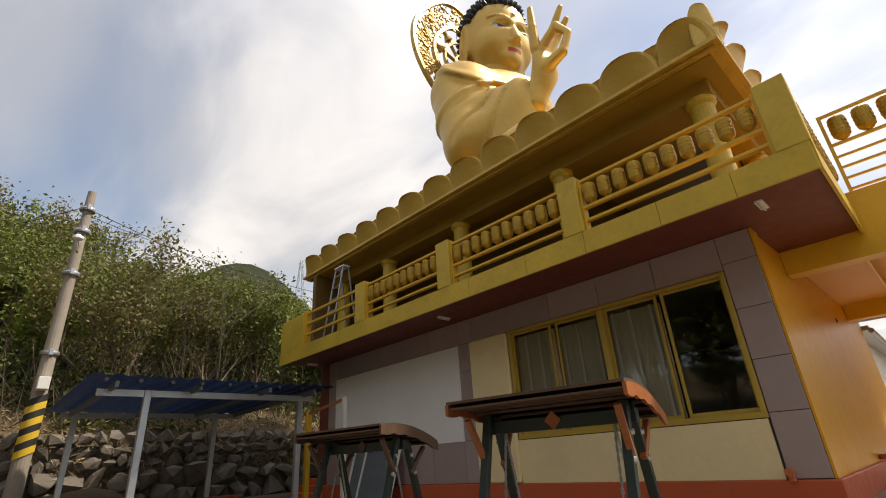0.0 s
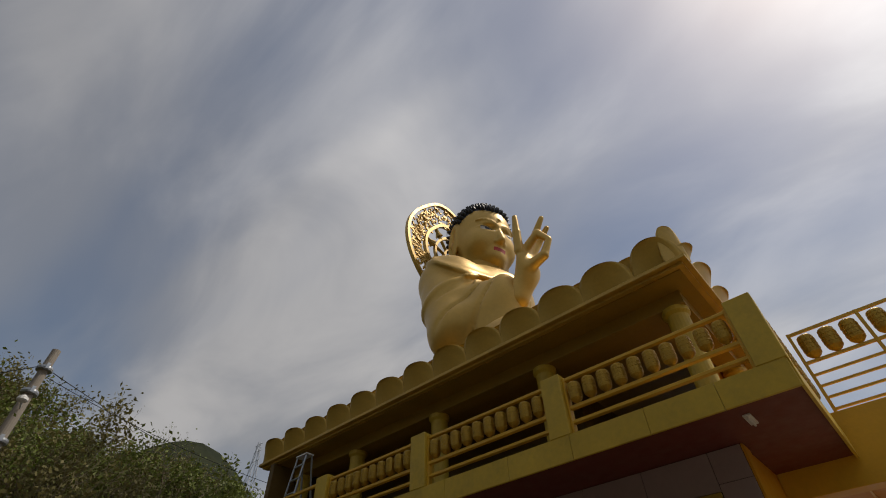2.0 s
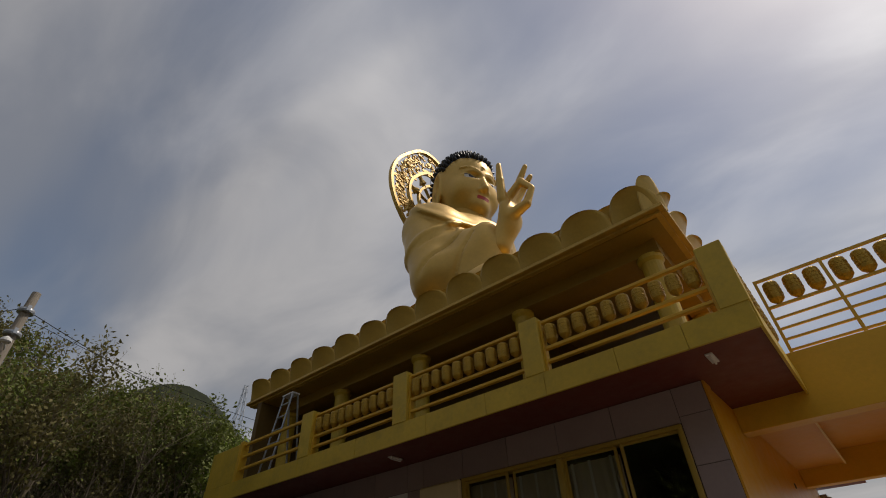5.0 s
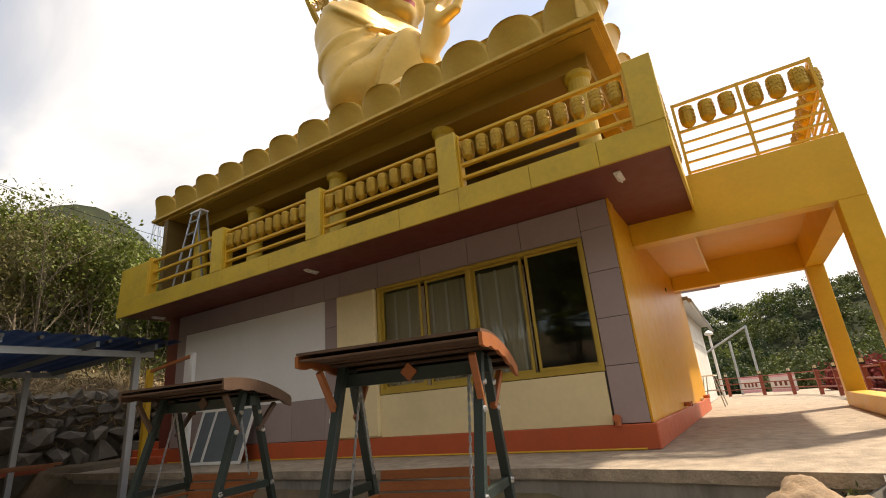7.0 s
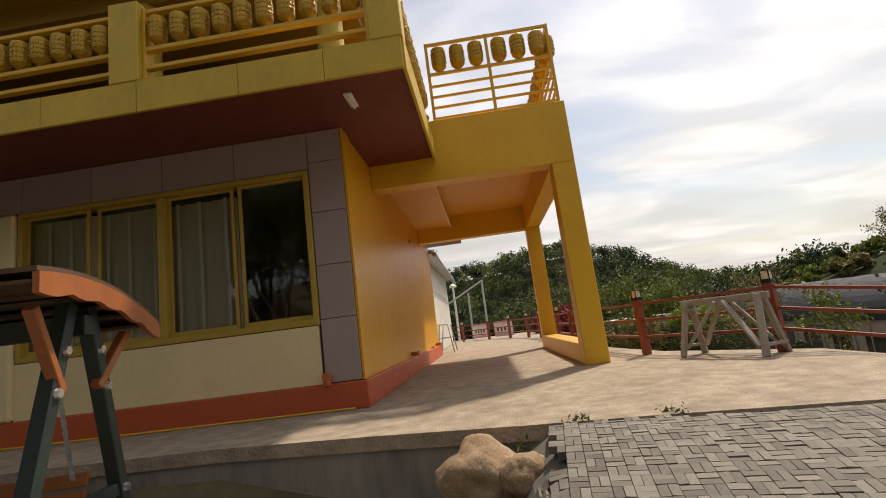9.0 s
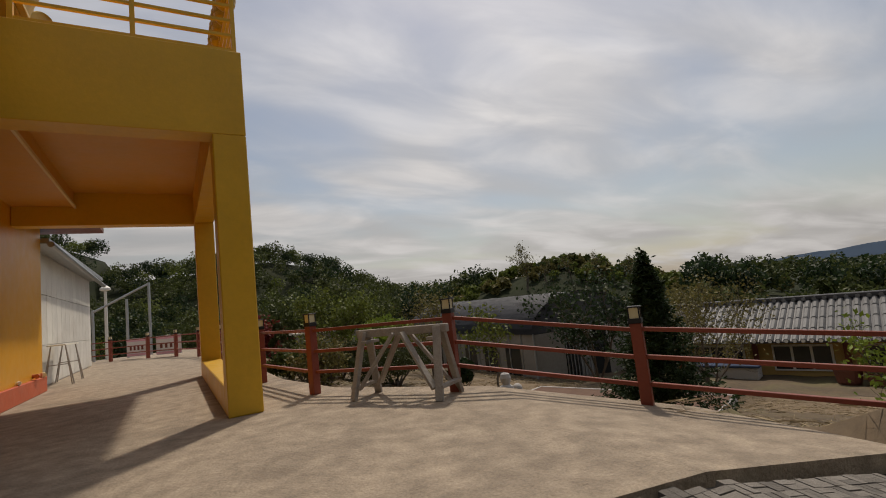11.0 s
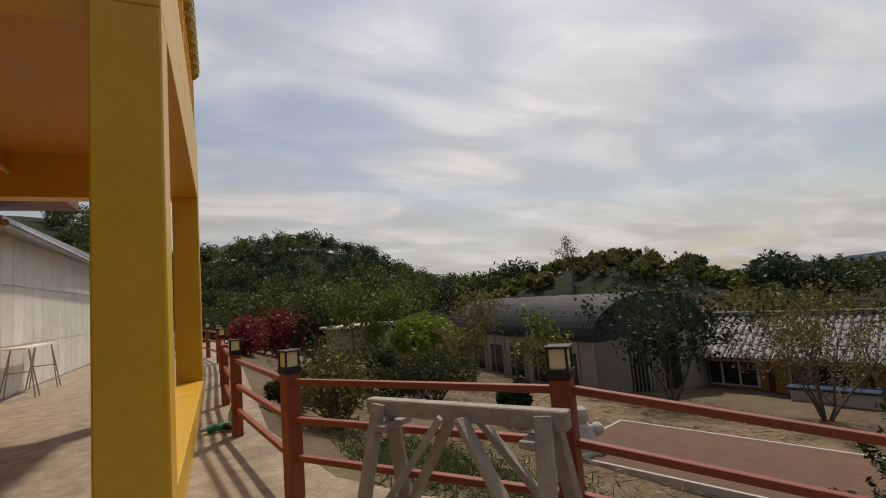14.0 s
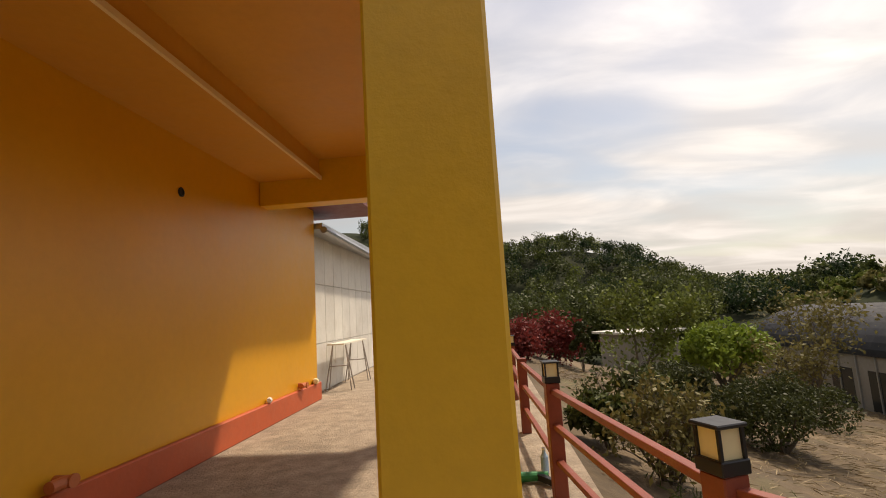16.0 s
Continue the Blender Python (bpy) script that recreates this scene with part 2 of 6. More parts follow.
def leaf_mat(name, color, var=0.3, trans=0.25):
    m = mat(name, color, 0.6, var=0.12, scale=1.5, island=var, spec=0.25)
    n, l = m.node_tree.nodes, m.node_tree.links
    b = n["Principled BSDF"]
    src = b.inputs["Base Color"].links[0].from_socket
    t = n.new("ShaderNodeBsdfTranslucent")
    l.new(src, t.inputs[0])
    x = n.new("ShaderNodeMixShader")
    x.inputs[0].default_value = trans
    l.new(b.outputs[0], x.inputs[1])
    l.new(t.outputs[0], x.inputs[2])
    l.new(x.outputs[0], n["Material Output"].inputs[0])
    return m


L_FRESH = leaf_mat("fresh_leaves", (0.14, 0.17, 0.035), 0.4)
L_LIME = leaf_mat("lime_leaves", (0.20, 0.27, 0.04))
L_MID = leaf_mat("mid_green_leaves", (0.075, 0.092, 0.026), 0.45)
L_DARK = leaf_mat("dark_green_leaves", (0.028, 0.05, 0.018))
L_JUN = leaf_mat("juniper_needles", (0.035, 0.06, 0.02))
L_PINE = leaf_mat("pine_needles", (0.055, 0.065, 0.02))
L_RED = leaf_mat("red_maple_leaves", (0.20, 0.035, 0.03))
L_OLIVE = leaf_mat("olive_budding_leaves", (0.17, 0.15, 0.05))
L_DRY = leaf_mat("dry_grass", (0.29, 0.22, 0.12), trans=0.1)

# ground: straw-strewn earth, green patches and dirt road
M_GROUND = mat("straw_strewn_earth", (0.115, 0.08, 0.045), 0.95, var=0.4, scale=0.6, bump=0.6, bscale=14, stain=0.75, dark=(0.14, 0.14, 0.05), sscale=0.22)
M_FARG = mat("scrub_hillside", (0.024, 0.030, 0.014), 0.95, var=0.4, scale=0.08, bump=0.5, bscale=1.5, stain=0.5, dark=(0.05, 0.048, 0.02), sscale=0.05, spec=0.1)
M_ROAD = mat("dirt_road", (0.19, 0.135, 0.078), 0.95, var=0.12, scale=0.8, bump=0.3, bscale=20)


# ---- builders ----
def box(bm, x0, x1, y0, y1, z0, z1, m=None, bevel=0.0):
    vs = [bm.verts.new(p) for p in ((x0, y0, z0), (x1, y0, z0), (x1, y1, z0), (x0, y1, z0), (x0, y0, z1), (x1, y0, z1), (x1, y1, z1), (x0, y1, z1))]
    fs = [bm.faces.new([vs[i] for i in q]) for q in ((0, 3, 2, 1), (4, 5, 6, 7), (0, 1, 5, 4), (1, 2, 6, 5), (2, 3, 7, 6), (3, 0, 4, 7))]
    if bevel:
        es = list({e for f in fs for e in f.edges})
        r = bmesh.ops.bevel(bm, geom=es, offset=bevel, segments=1, affect="EDGES")
        vs = list({v for f in r["faces"] for v in f.verts} | {v for v in vs if v.is_valid})
    if m is not None:
        bmesh.ops.transform(bm, matrix=m, verts=[v for v in vs if v.is_valid])
    return vs


def beam(bm, a, b, w, h, bevel=0.0, spin=0.0):
    """A square timber from a to b, w across and h deep."""
    a, b = Vector(a), Vector(b)
    d = b - a
    q = d.to_track_quat("Z", "Y")
    m = Matrix.Translation(a) @ q.to_matrix().to_4x4() @ Matrix.Rotation(spin, 4, "Z")
    box(bm, -w / 2, w / 2, -h / 2, h / 2, 0, d.length, m, bevel)


def rod(bm, a, b, r0, r1=None, n=8, caps=True):
    a, b = Vector(a), Vector(b)
    r1 = r0 if r1 is None else r1
    m = Matrix.Translation(a) @ (b - a).to_track_quat("Z", "Y").to_matrix().to_4x4()
    ln = (b - a).length
    lo = [bm.verts.new(m @ Vector((r0 * math.cos(k * math.tau / n), r0 * math.sin(k * math.tau / n), 0))) for k in range(n)]
    hi = [bm.verts.new(m @ Vector((r1 * math.cos(k * math.tau / n), r1 * math.sin(k * math.tau / n), ln))) for k in range(n)]
    for k in range(n):
        bm.faces.new((lo[k], lo[(k + 1) % n], hi[(k + 1) % n], hi[k]))
    if caps:
        bm.faces.new(lo[::-1])
        bm.faces.new(hi)


def lathe(bm, profile, n=16, m=None):
    rings = []
    for r, z in profile:
        ring = [bm.verts.new((r * math.cos(k * math.tau / n), r * math.sin(k * math.tau / n), z)) for k in range(n)]
        rings.append(ring)
    for p, q in zip(rings, rings[1:]):
        for k in range(n):
            bm.faces.new((p[k], p[(k + 1) % n], q[(k + 1) % n], q[k]))
    bm.faces.new(rings[0][::-1])
    bm.faces.new(rings[-1])
    if m is not None:
        bmesh.ops.transform(bm, matrix=m, verts=[v for r in rings for v in r])


def prism(bm, pts, z0, z1):
    lo = [bm.verts.new((x, y, z0)) for x, y in pts]
    hi = [bm.verts.new((x, y, z1)) for x, y in pts]
    n = len(pts)
    for k in range(n):
        bm.faces.new((lo[k], lo[(k + 1) % n], hi[(k + 1) % n], hi[k]))
    bm.faces.new(lo[::-1])
    bm.faces.new(hi)


def mesh_of(name, bm, material, smooth=False):
    me = bpy.data.meshes.new(name)
    bmesh.ops.recalc_face_normals(bm, faces=bm.faces)
    bm.to_mesh(me)
    bm.free()
    for m in (material if isinstance(material, (list, tuple)) else [material]):
        me.materials.append(m)
    if smooth:
        me.polygons.foreach_set("use_smooth", [True] * len(me.polygons))
    return me


def part(name, bm, material, parent=None, label="", smooth=False, kind=""):
    ob = new(name, mesh_of(name, bm, material, smooth))
    if parent is not None:
        ob.parent = parent
    return tagged(ob, label, kind=kind)


def thing(name, label, category, group="", at=(0, 0, 0)):
    e = new(name)
    e.location = at
    e.empty_display_size = 0.2
    return tagged(e, label, category, group)


def solid(name, bm, material, label="", category="", kind="structure", smooth=False, group=""):
    return tagged(part(name, bm, material, None, "", smooth), label, category, group, kind)


def quads(name, q, material, parent=None, smooth=False):
    """A mesh from an (n, 4, 3) array of separate quads."""
    n = len(q)
    me = bpy.data.meshes.new(name)
    me.vertices.add(n * 4)
    me.vertices.foreach_set("co", np.asarray(q, np.float32).reshape(-1))
    me.loops.add(n * 4)
    me.loops.foreach_set("vertex_index", np.arange(n * 4, dtype=np.int32))
    me.polygons.add(n)
    me.polygons.foreach_set("loop_start", np.arange(0, n * 4, 4, dtype=np.int32))
    me.update(calc_edges=True)
    me.materials.append(material)
    ob = new(name, me)
    if parent is not None:
        ob.parent = parent
    return ob


RNG = np.random.default_rng(7)


def leaves(centres, size, flat=0.0, aspect=0.55):
    """Small pointed leaves (as kite-shaped quads) of random turn at the centres."""
    c = np.asarray(centres, float)
    n = len(c)
    a = RNG.normal(size=(n, 3))
    a[:, 2] *= 1 - flat
    a /= np.linalg.norm(a, axis=1)[:, None] + 1e-9
    b = np.cross(a, RNG.normal(size=(n, 3)))
    b /= np.linalg.norm(b, axis=1)[:, None] + 1e-9
    s = (size * RNG.uniform(0.6, 1.35, n))[:, None]
    return np.stack([c - a * s, c + b * s * aspect - a * s * 0.1, c + a * s, c - b * s * aspect - a * s * 0.1], 1)


def smoothstep(a, b, v):
    t = np.clip((v - a) / (b - a), 0, 1)
    return t * t * (3 - 2 * t)


def paved(x, y):
    """Height of the paved approach, which climbs to the terrace at its right."""
    side = smoothstep(1.95, 1.35, x) * smoothstep(-4.2, -2.6, y)
    return -0.64 * np.clip(smoothstep(-2.1, -6.3, y) + side, 0, 1) - corner_drop(x, y)


def corner_drop(x, y):
    """The terrace's outer corner falls away a little."""
    return 0.26 * np.clip((x - 4.9) / 1.6, 0, 1) * np.clip((0.3 - y) / 1.2, 0, 1) + 0.08 * np.maximum(0, x - 6.5)


def bump2(x, y, cx, cy, h, s, p=1.0):
    return h * np.exp(-(((x - cx) ** 2 + (y - cy) ** 2) / (2 * s * s)) ** p)


def ground_z(x, y):
    x, y = np.asarray(x, float), np.asarray(y, float)
    edge = np.interp(y, (-14, -4.9, -3.0, -1.2, 0.45, 2.45, 4.4), (12, 8.5, 7.75, 6.95, 5.8, 4.6, 4.35))
    d = np.maximum(0, x - edge)
    yard = np.where(d > 0, -0.45 - 4.5 * (1 - np.exp(-d / 14.0)), -0.3)
    front = paved(x, y) - 0.35
    z = np.where((y < -1.7) & (x < edge - 0.1), front, yard)
    z = np.where((x < -10.5) & (y < -3.0) & (x >= -15), z + 1.35 * smoothstep(-11.0, -14.6, x) * smoothstep(-3.0, -5.0, y), z)
    # the hillside behind the stone wall at the far left
    hl = np.maximum(0, -15.0 - x)
    hill = np.where(hl > 0, 1.75 + 0.46 * hl * np.exp(-hl / 90.0), z)
    z = np.where(x < -15.0, hill, z)
    z = np.where((x < -12.5) & (x >= -15) & (y >= -1.7), -0.1, z)
    # land beyond the terrace's far end falls to the level of the yard
    z = np.where(x > -15, z + (-4.9 - z) * smoothstep(24, 44, y), z)
    # rising wooded ground behind the forecourt
    z = z + 0.4 * np.maximum(0, -14.0 - y) * np.exp(-np.maximum(0, -14.0 - y) / 60.0) * (x > -15)
    z = z + bump2(x, y, -300, 104, 114, 58, 1.0) + bump2(x, y, -190, 40, 20, 60)
    z = z + bump2(x, y, 36, 165, 17.3, 26) + bump2(x, y, 0, 200, 9, 45) + bump2(x, y, -50, 190, 18, 45)
    z = z + bump2(x, y, 80, 84, 5.0, 26) + bump2(x, y, 112, 92, 3.5, 30)
    z = z + bump2(x, y, 53, 50, 7.5, 13)
    return z


# ---- setting: land ----
def axis(lo, hi, step, end):
    a = list(np.arange(lo, hi + 1e-6, step))
    s, v = step, hi
    while v < end:
        s *= 1.16
        v += s
        a.append(v)
    s, v = step, lo
    pre = []
    while v > -end:
        s *= 1.16
        v -= s
        pre.append(v)
    return np.array(pre[::-1] + a)


GX, GY = axis(-20, 36, 0.5, 3500), axis(-14, 36, 0.5, 3500)
gx, gy = np.meshgrid(GX, GY)
gz = ground_z(gx, gy)
near_mask = (np.abs(gx) < 60) & (np.abs(gy) < 60)
gz = gz + np.where(near_mask & ((gx > 6.2) | (gx < -15.3)), 0.06 * np.sin(gx * 1.7 + np.cos(gy * 1.3) * 2) * np.sin(gy * 1.1 + gx * 0.3), 0)
verts = np.stack([gx, gy, gz], -1).reshape(-1, 3)
nx, ny = len(GX), len(GY)
ids = np.arange(nx * ny).reshape(ny, nx)
faces = np.stack([ids[:-1, :-1], ids[:-1, 1:], ids[1:, 1:], ids[1:, :-1]], -1).reshape(-1, 4)
me = bpy.data.meshes.new("ground")
me.from_pydata(verts.tolist(), [], faces.tolist())
for m in (M_GROUND, M_FARG, M_ROAD):
    me.materials.append(m)
fc = verts[faces].mean(1)
idx = np.where((np.hypot(fc[:, 0] - 10, fc[:, 1] - 5) > 46) | (fc[:, 0] < -17), 1, 0)
idx = np.where((np.abs(fc[:, 0] * 0.82 + fc[:, 1] * 0.57 - 18.2) < 1.9) & (fc[:, 0] > 7) & (fc[:, 1] < 30), 2, idx)
me.polygons.foreach_set("material_index", idx.astype(np.int32))
me.polygons.foreach_set("use_smooth", [True] * len(me.polygons))
tagged(new("ground", me), "dry straw-strewn earth with scrubby hills around", "ground", kind="structure")

# far mountains, the haze of distance painted in as flat pale blue
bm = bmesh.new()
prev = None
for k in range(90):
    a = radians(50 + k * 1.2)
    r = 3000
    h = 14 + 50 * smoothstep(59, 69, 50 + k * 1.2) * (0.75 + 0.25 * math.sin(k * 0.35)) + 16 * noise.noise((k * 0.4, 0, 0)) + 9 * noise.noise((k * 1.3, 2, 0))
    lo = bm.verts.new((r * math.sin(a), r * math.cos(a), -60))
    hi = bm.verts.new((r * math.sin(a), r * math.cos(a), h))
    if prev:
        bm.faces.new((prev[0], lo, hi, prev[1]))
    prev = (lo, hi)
solid("backdrop", bm, M_MTN, "mountain range on the horizon with blue haze put into its colour", "mountains")

# ---- setting: terrace ----
EDGE = [(-14.2, -1.6), (-6.0, -1.6), (-1.0, -1.58), (0.6, -1.8), (1.8, -2.03), (2.8, -2.18), (3.9, -2.40), (4.9, -2.60)]
bm = bmesh.new()
prism(bm, EDGE + [(4.9, 1.68), (4.45, 2.45), (4.12, 4.4), (4.1, 24.0), (-14.2, 24.0)], -0.12, 0.0)
solid("floor", bm, M_CONC, "worn sunlit concrete terrace slab", "floor")
bm = bmesh.new()
outer = [(4.902, -2.60, 0.0), (6.6, -2.9, -0.24), (6.95, -1.2, -0.27), (5.66, 0.45, 0.0), (4.902, 1.69, 0.0)]
top = [bm.verts.new(p) for p in outer]
bot = [bm.verts.new((x, y, z - 0.12)) for x, y, z in outer]
for a, b, c in ((0, 1, 2), (0, 2, 3), (0, 3, 4)):
    bm.faces.new((top[a], top[b], top[c]))
    bm.faces.new((bot[c], bot[b], bot[a]))
for k in range(5):
    bm.faces.new((top[k], bot[k], bot[(k + 1) % 5], top[(k + 1) % 5]))
solid("floor_corner", bm, M_CONC, "worn concrete slab at the terrace corner", "floor")
bm = bmesh.new()
for (x0, y0), (x1, y1) in zip(EDGE[:-1], EDGE[1:]):
    nrm = Vector((y1 - y0, x0 - x1)).normalized()
    o = 0.02
    q = [(x0 - nrm.x * o, y0 - nrm.y * o), (x1 - nrm.x * o, y1 - nrm.y * o)]
    prism(bm, [q[0], q[1], (q[1][0], q[1][1] + 0.3), (q[0][0], q[0][1] + 0.3)], -1.2, -0.124)
solid("wall_retaining_front", bm, M_CONCW, "stained concrete retaining wall under the terrace", "wall")
bm = bmesh.new()
for (x0, y0), (x1, y1) in (((6.93, -1.2), (5.64, 0.45)), ((5.64, 0.45), (4.43, 2.45)), ((4.43, 2.45), (4.1, 4.4)), ((4.1, 4.4), (4.08, 24))):
    prism(bm, [(x0, y0), (x1, y1), (x1 - 0.3, y1), (x0 - 0.3, y0)], -2.5, -0.124 if y0 > 0 else -0.4)
solid("wall_retaining_side", bm, M_CONCW, "concrete retaining wall along the terrace side", "wall")

# ---- setting: main building ----
bm = bmesh.new()
# front wall with the window opening left out
for x0, x1, z0, z1 in ((-11.54, -4.62, 0, 3.7), (-4.62, -0.5, 0, 1.12), (-4.62, -0.5, 3.09, 3.7), (-0.5, 0.0, 0, 3.7)):
    box(bm, x0, x1, 0.0, 0.24, z0, z1)
wall_front = solid("wall_front", bm, M_JOINT, "front wall clad with mauve-grey tiles", "wall")
bm = bmesh.new()
box(bm, -0.24, 0.0, 0.24, 9.5, 0, 3.7)
box(bm, -0.02, 0.03, 0.0, 0.34, 0.334, 3.655)
solid("wall_side", bm, M_WALLY, "glossy yellow-orange painted side wall", "wall")
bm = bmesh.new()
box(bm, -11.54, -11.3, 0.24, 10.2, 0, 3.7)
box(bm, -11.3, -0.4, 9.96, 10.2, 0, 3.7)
solid("wall_rear", bm, M_OCHRE_SHADE, "ochre rear walls of the hall", "wall")
bm = bmesh.new()
box(bm, -11.3, -0.24, 0.24, 9.96, -0.05, 0.05)
solid("floor_inside", bm, M_CONCW, "dark concrete floor inside the hall", "floor")
bm = bmesh.new()
box(bm, -11.6, 0.075, -0.075, 0.0, 0.0, 0.33, bevel=0.012)
box(bm, 0.0, 0.075, 0.0, 9.53, 0.0, 0.33, bevel=0.012)
solid("baseboard", bm, M_RED, "orange-red painted plinth along the wall", "plinth")
# yellow pipe line lying at the plinth's foot
bm = bmesh.new()
rod(bm, (-11.4, -0.1, 0.016), (-0.1, -0.1, 0.016), 0.014)
solid("trim_conduit", bm, M_YELLOW, "thin yellow conduit at the plinth foot", "conduit")
# white board and cream render
bm = bmesh.new()
box(bm, -11.14, -6.08, -0.03, 0.0, 1.13, 3.12)
solid("wall_white_panel", bm, M_WHITE, "large plain white wall panel", "wall panel")
bm = bmesh.new()
box(bm, -5.69, -4.66, -0.10, 0.0, 0.334, 3.12, bevel=0.03)
box(bm, -4.66, -0.5, -0.035, 0.0, 0.334, 1.06)
solid("wall_cream_panel", bm, M_CREAM, "cream rendered panel round the window", "wall panel")
# maroon corner pillar and steps at the far end
bm = bmesh.new()
box(bm, -12.25, -11.75, 0.1, 0.6, 0, 3.66)
solid("pillar_maroon", bm, M_MAROON, "dark maroon painted square pillar", "pillar")
for k in range(3):
    bm = bmesh.new()
    box(bm, -13.3, -11.62, -0.3 + k * 0.28, 0.6, 0.17 * k, 0.17 * (k + 1), bevel=0.01)
    solid("step_red", bm, M_RED, "red painted concrete step", "step", group="red steps")

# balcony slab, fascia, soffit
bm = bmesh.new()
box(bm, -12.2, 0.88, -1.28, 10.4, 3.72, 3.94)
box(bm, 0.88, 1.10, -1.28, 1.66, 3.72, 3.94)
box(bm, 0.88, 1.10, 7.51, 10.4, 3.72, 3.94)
solid("floor_balcony", bm, M_OCHRE_SHADE, "balcony floor slab", "floor")
bm = bmesh.new()
box(bm, -12.2, 0.88, -1.28, 10.4, 3.66, 3.716)
box(bm, 0.88, 1.10, -1.28, 1.66, 3.66, 3.716)
box(bm, 0.88, 1.10, 7.51, 10.4, 3.66, 3.716)
solid("ceiling_soffit", bm, M_MAROON, "dark maroon painted balcony soffit", "ceiling")
bm = bmesh.new()
joints = [-12.22, -10.2, -8.2, -6.3, -4.4, -3.05, -1.9, -0.72, 0.25, 1.12]
for a, b in zip(joints, joints[1:]):
    box(bm, a + 0.003, b - 0.003, -1.32, -1.28, 3.60, 3.97, bevel=0.004)
ya = [-1.279, 0.2, 1.665]
for a, b in zip(ya, ya[1:]):
    box(bm, 1.10, 1.14, a, b, 3.60, 3.97, bevel=0.004)
solid("trim_fascia", bm, M_OCHRE, "ochre-painted balcony fascia boards", "fascia")

# portico
bm = bmesh.new()
box(bm, 3.02, 3.39, 1.67, 2.04, 0, 3.25, bevel=0.012)
solid("column_near", bm, M_YELLOW, "yellow painted square column with fine cracks", "column")
bm = bmesh.new()
box(bm, 3.02, 3.39, 7.07, 7.44, 0, 3.25, bevel=0.012)
solid("column_far", bm, M_YELLOW, "yellow painted square column", "column")
bm = bmesh.new()
box(bm, 3.02, 3.39, 2.045, 7.065, 0, 0.32, bevel=0.012)
solid("wall_low_sill", bm, M_YELLOW, "low yellow sill wall between the columns", "wall")
bm = bmesh.new()
box(bm, 0.004, 3.39, 1.67, 2.0, 3.25, 4.31, bevel=0.008)
box(bm, 3.02, 3.388, 2.0, 7.2, 3.25, 4.306)
box(bm, 0.004, 3.39, 7.2, 7.5, 3.25, 4.31, bevel=0.008)
solid("beam_portico", bm, M_YELLOW, "yellow portico beams", "beam")
bm = bmesh.new()
box(bm, 0.93, 3.02, 2.0, 7.2, 3.90, 4.25)
box(bm, 0.004, 0.93, 2.0, 7.2, 3.62, 3.655)
box(bm, 0.90, 0.95, 2.0, 7.2, 3.60, 3.90)
solid("ceiling_portico", bm, M_CEIL, "orange painted portico ceiling with a lower side band", "ceiling")
bm = bmesh.new()
box(bm, 0.952, 0.985, 2.0, 7.2, 3.585, 3.64)
solid("trim_ceiling", bm, M_CREAM, "pale trim along the ceiling band", "trim")

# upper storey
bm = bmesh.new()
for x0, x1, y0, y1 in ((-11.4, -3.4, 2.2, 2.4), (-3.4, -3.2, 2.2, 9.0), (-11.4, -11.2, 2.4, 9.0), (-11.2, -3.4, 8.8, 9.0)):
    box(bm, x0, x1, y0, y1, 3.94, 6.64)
solid("wall_upper", bm, M_OCHRE_SHADE, "ochre upper storey walls darkened in colour for shade", "wall")
bm = bmesh.new()
box(bm, -0.6, -0.35, 2.4, 8.8, 3.94, 6.64)
solid("wall_upper_side", bm, M_WALLY, "orange upper storey wall panel", "wall")
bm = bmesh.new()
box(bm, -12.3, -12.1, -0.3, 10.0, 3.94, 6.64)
solid("wall_upper_end", bm, M_OCHRE_SHADE, "ochre end wall of the upper storey", "wall")
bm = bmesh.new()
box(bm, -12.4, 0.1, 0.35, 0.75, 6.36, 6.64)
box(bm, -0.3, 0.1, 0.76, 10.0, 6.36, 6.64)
solid("beam_upper", bm, M_OCHRE_UNDER, "ochre beam under the lotus roof", "beam")
for i, x in enumerate((-0.15, -3.1, -6.2, -9.25, -11.75)):
    bm = bmesh.new()
    lathe(bm, [(0.26, 3.94), (0.26, 4.0), (0.2, 4.03), (0.2, 6.22), (0.25, 6.28), (0.25, 6.37)], 20, Matrix.Translation((x, 0.55, 0)))
    solid("column_round", bm, M_OCHRE, "ochre painted round column on the balcony", "column", smooth=False, group="balcony columns")
for y in (3.6, 6.8, 9.8):
    bm = bmesh.new()
    lathe(bm, [(0.26, 3.94), (0.26, 4.0), (0.2, 4.03), (0.2, 6.22), (0.25, 6.28), (0.25, 6.37)], 20, Matrix.Translation((-0.1, y, 0)))
    solid("column_round", bm, M_OCHRE, "ochre painted round column on the balcony", "column", group="balcony columns")

# roof slab with stepped edge
EX0, EX1, EY0, EY1 = -12.9, 0.56, -0.38, 10.6
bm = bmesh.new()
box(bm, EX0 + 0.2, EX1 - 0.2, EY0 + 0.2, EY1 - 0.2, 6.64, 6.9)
solid("ceiling_roof", bm, M_OCHRE_UNDER, "ochre roof soffit", "ceiling")
bm = bmesh.new()
box(bm, EX0 + 0.1, EX1 - 0.1, EY0 + 0.1, EY0 + 0.3, 6.66, 6.715)
box(bm, EX1 - 0.3, EX1 - 0.1, EY0 + 0.3, EY1 - 0.1, 6.66, 6.715)
box(bm, EX0, EX1, EY0, EY0 + 0.19, 6.72, 6.80, bevel=0.01)
box(bm, EX1 - 0.19, EX1, EY0 + 0.19, EY1, 6.72, 6.80, bevel=0.01)
box(bm, EX0, EX0 + 0.19, EY0 + 0.19, EY1, 6.72, 6.80, bevel=0.01)
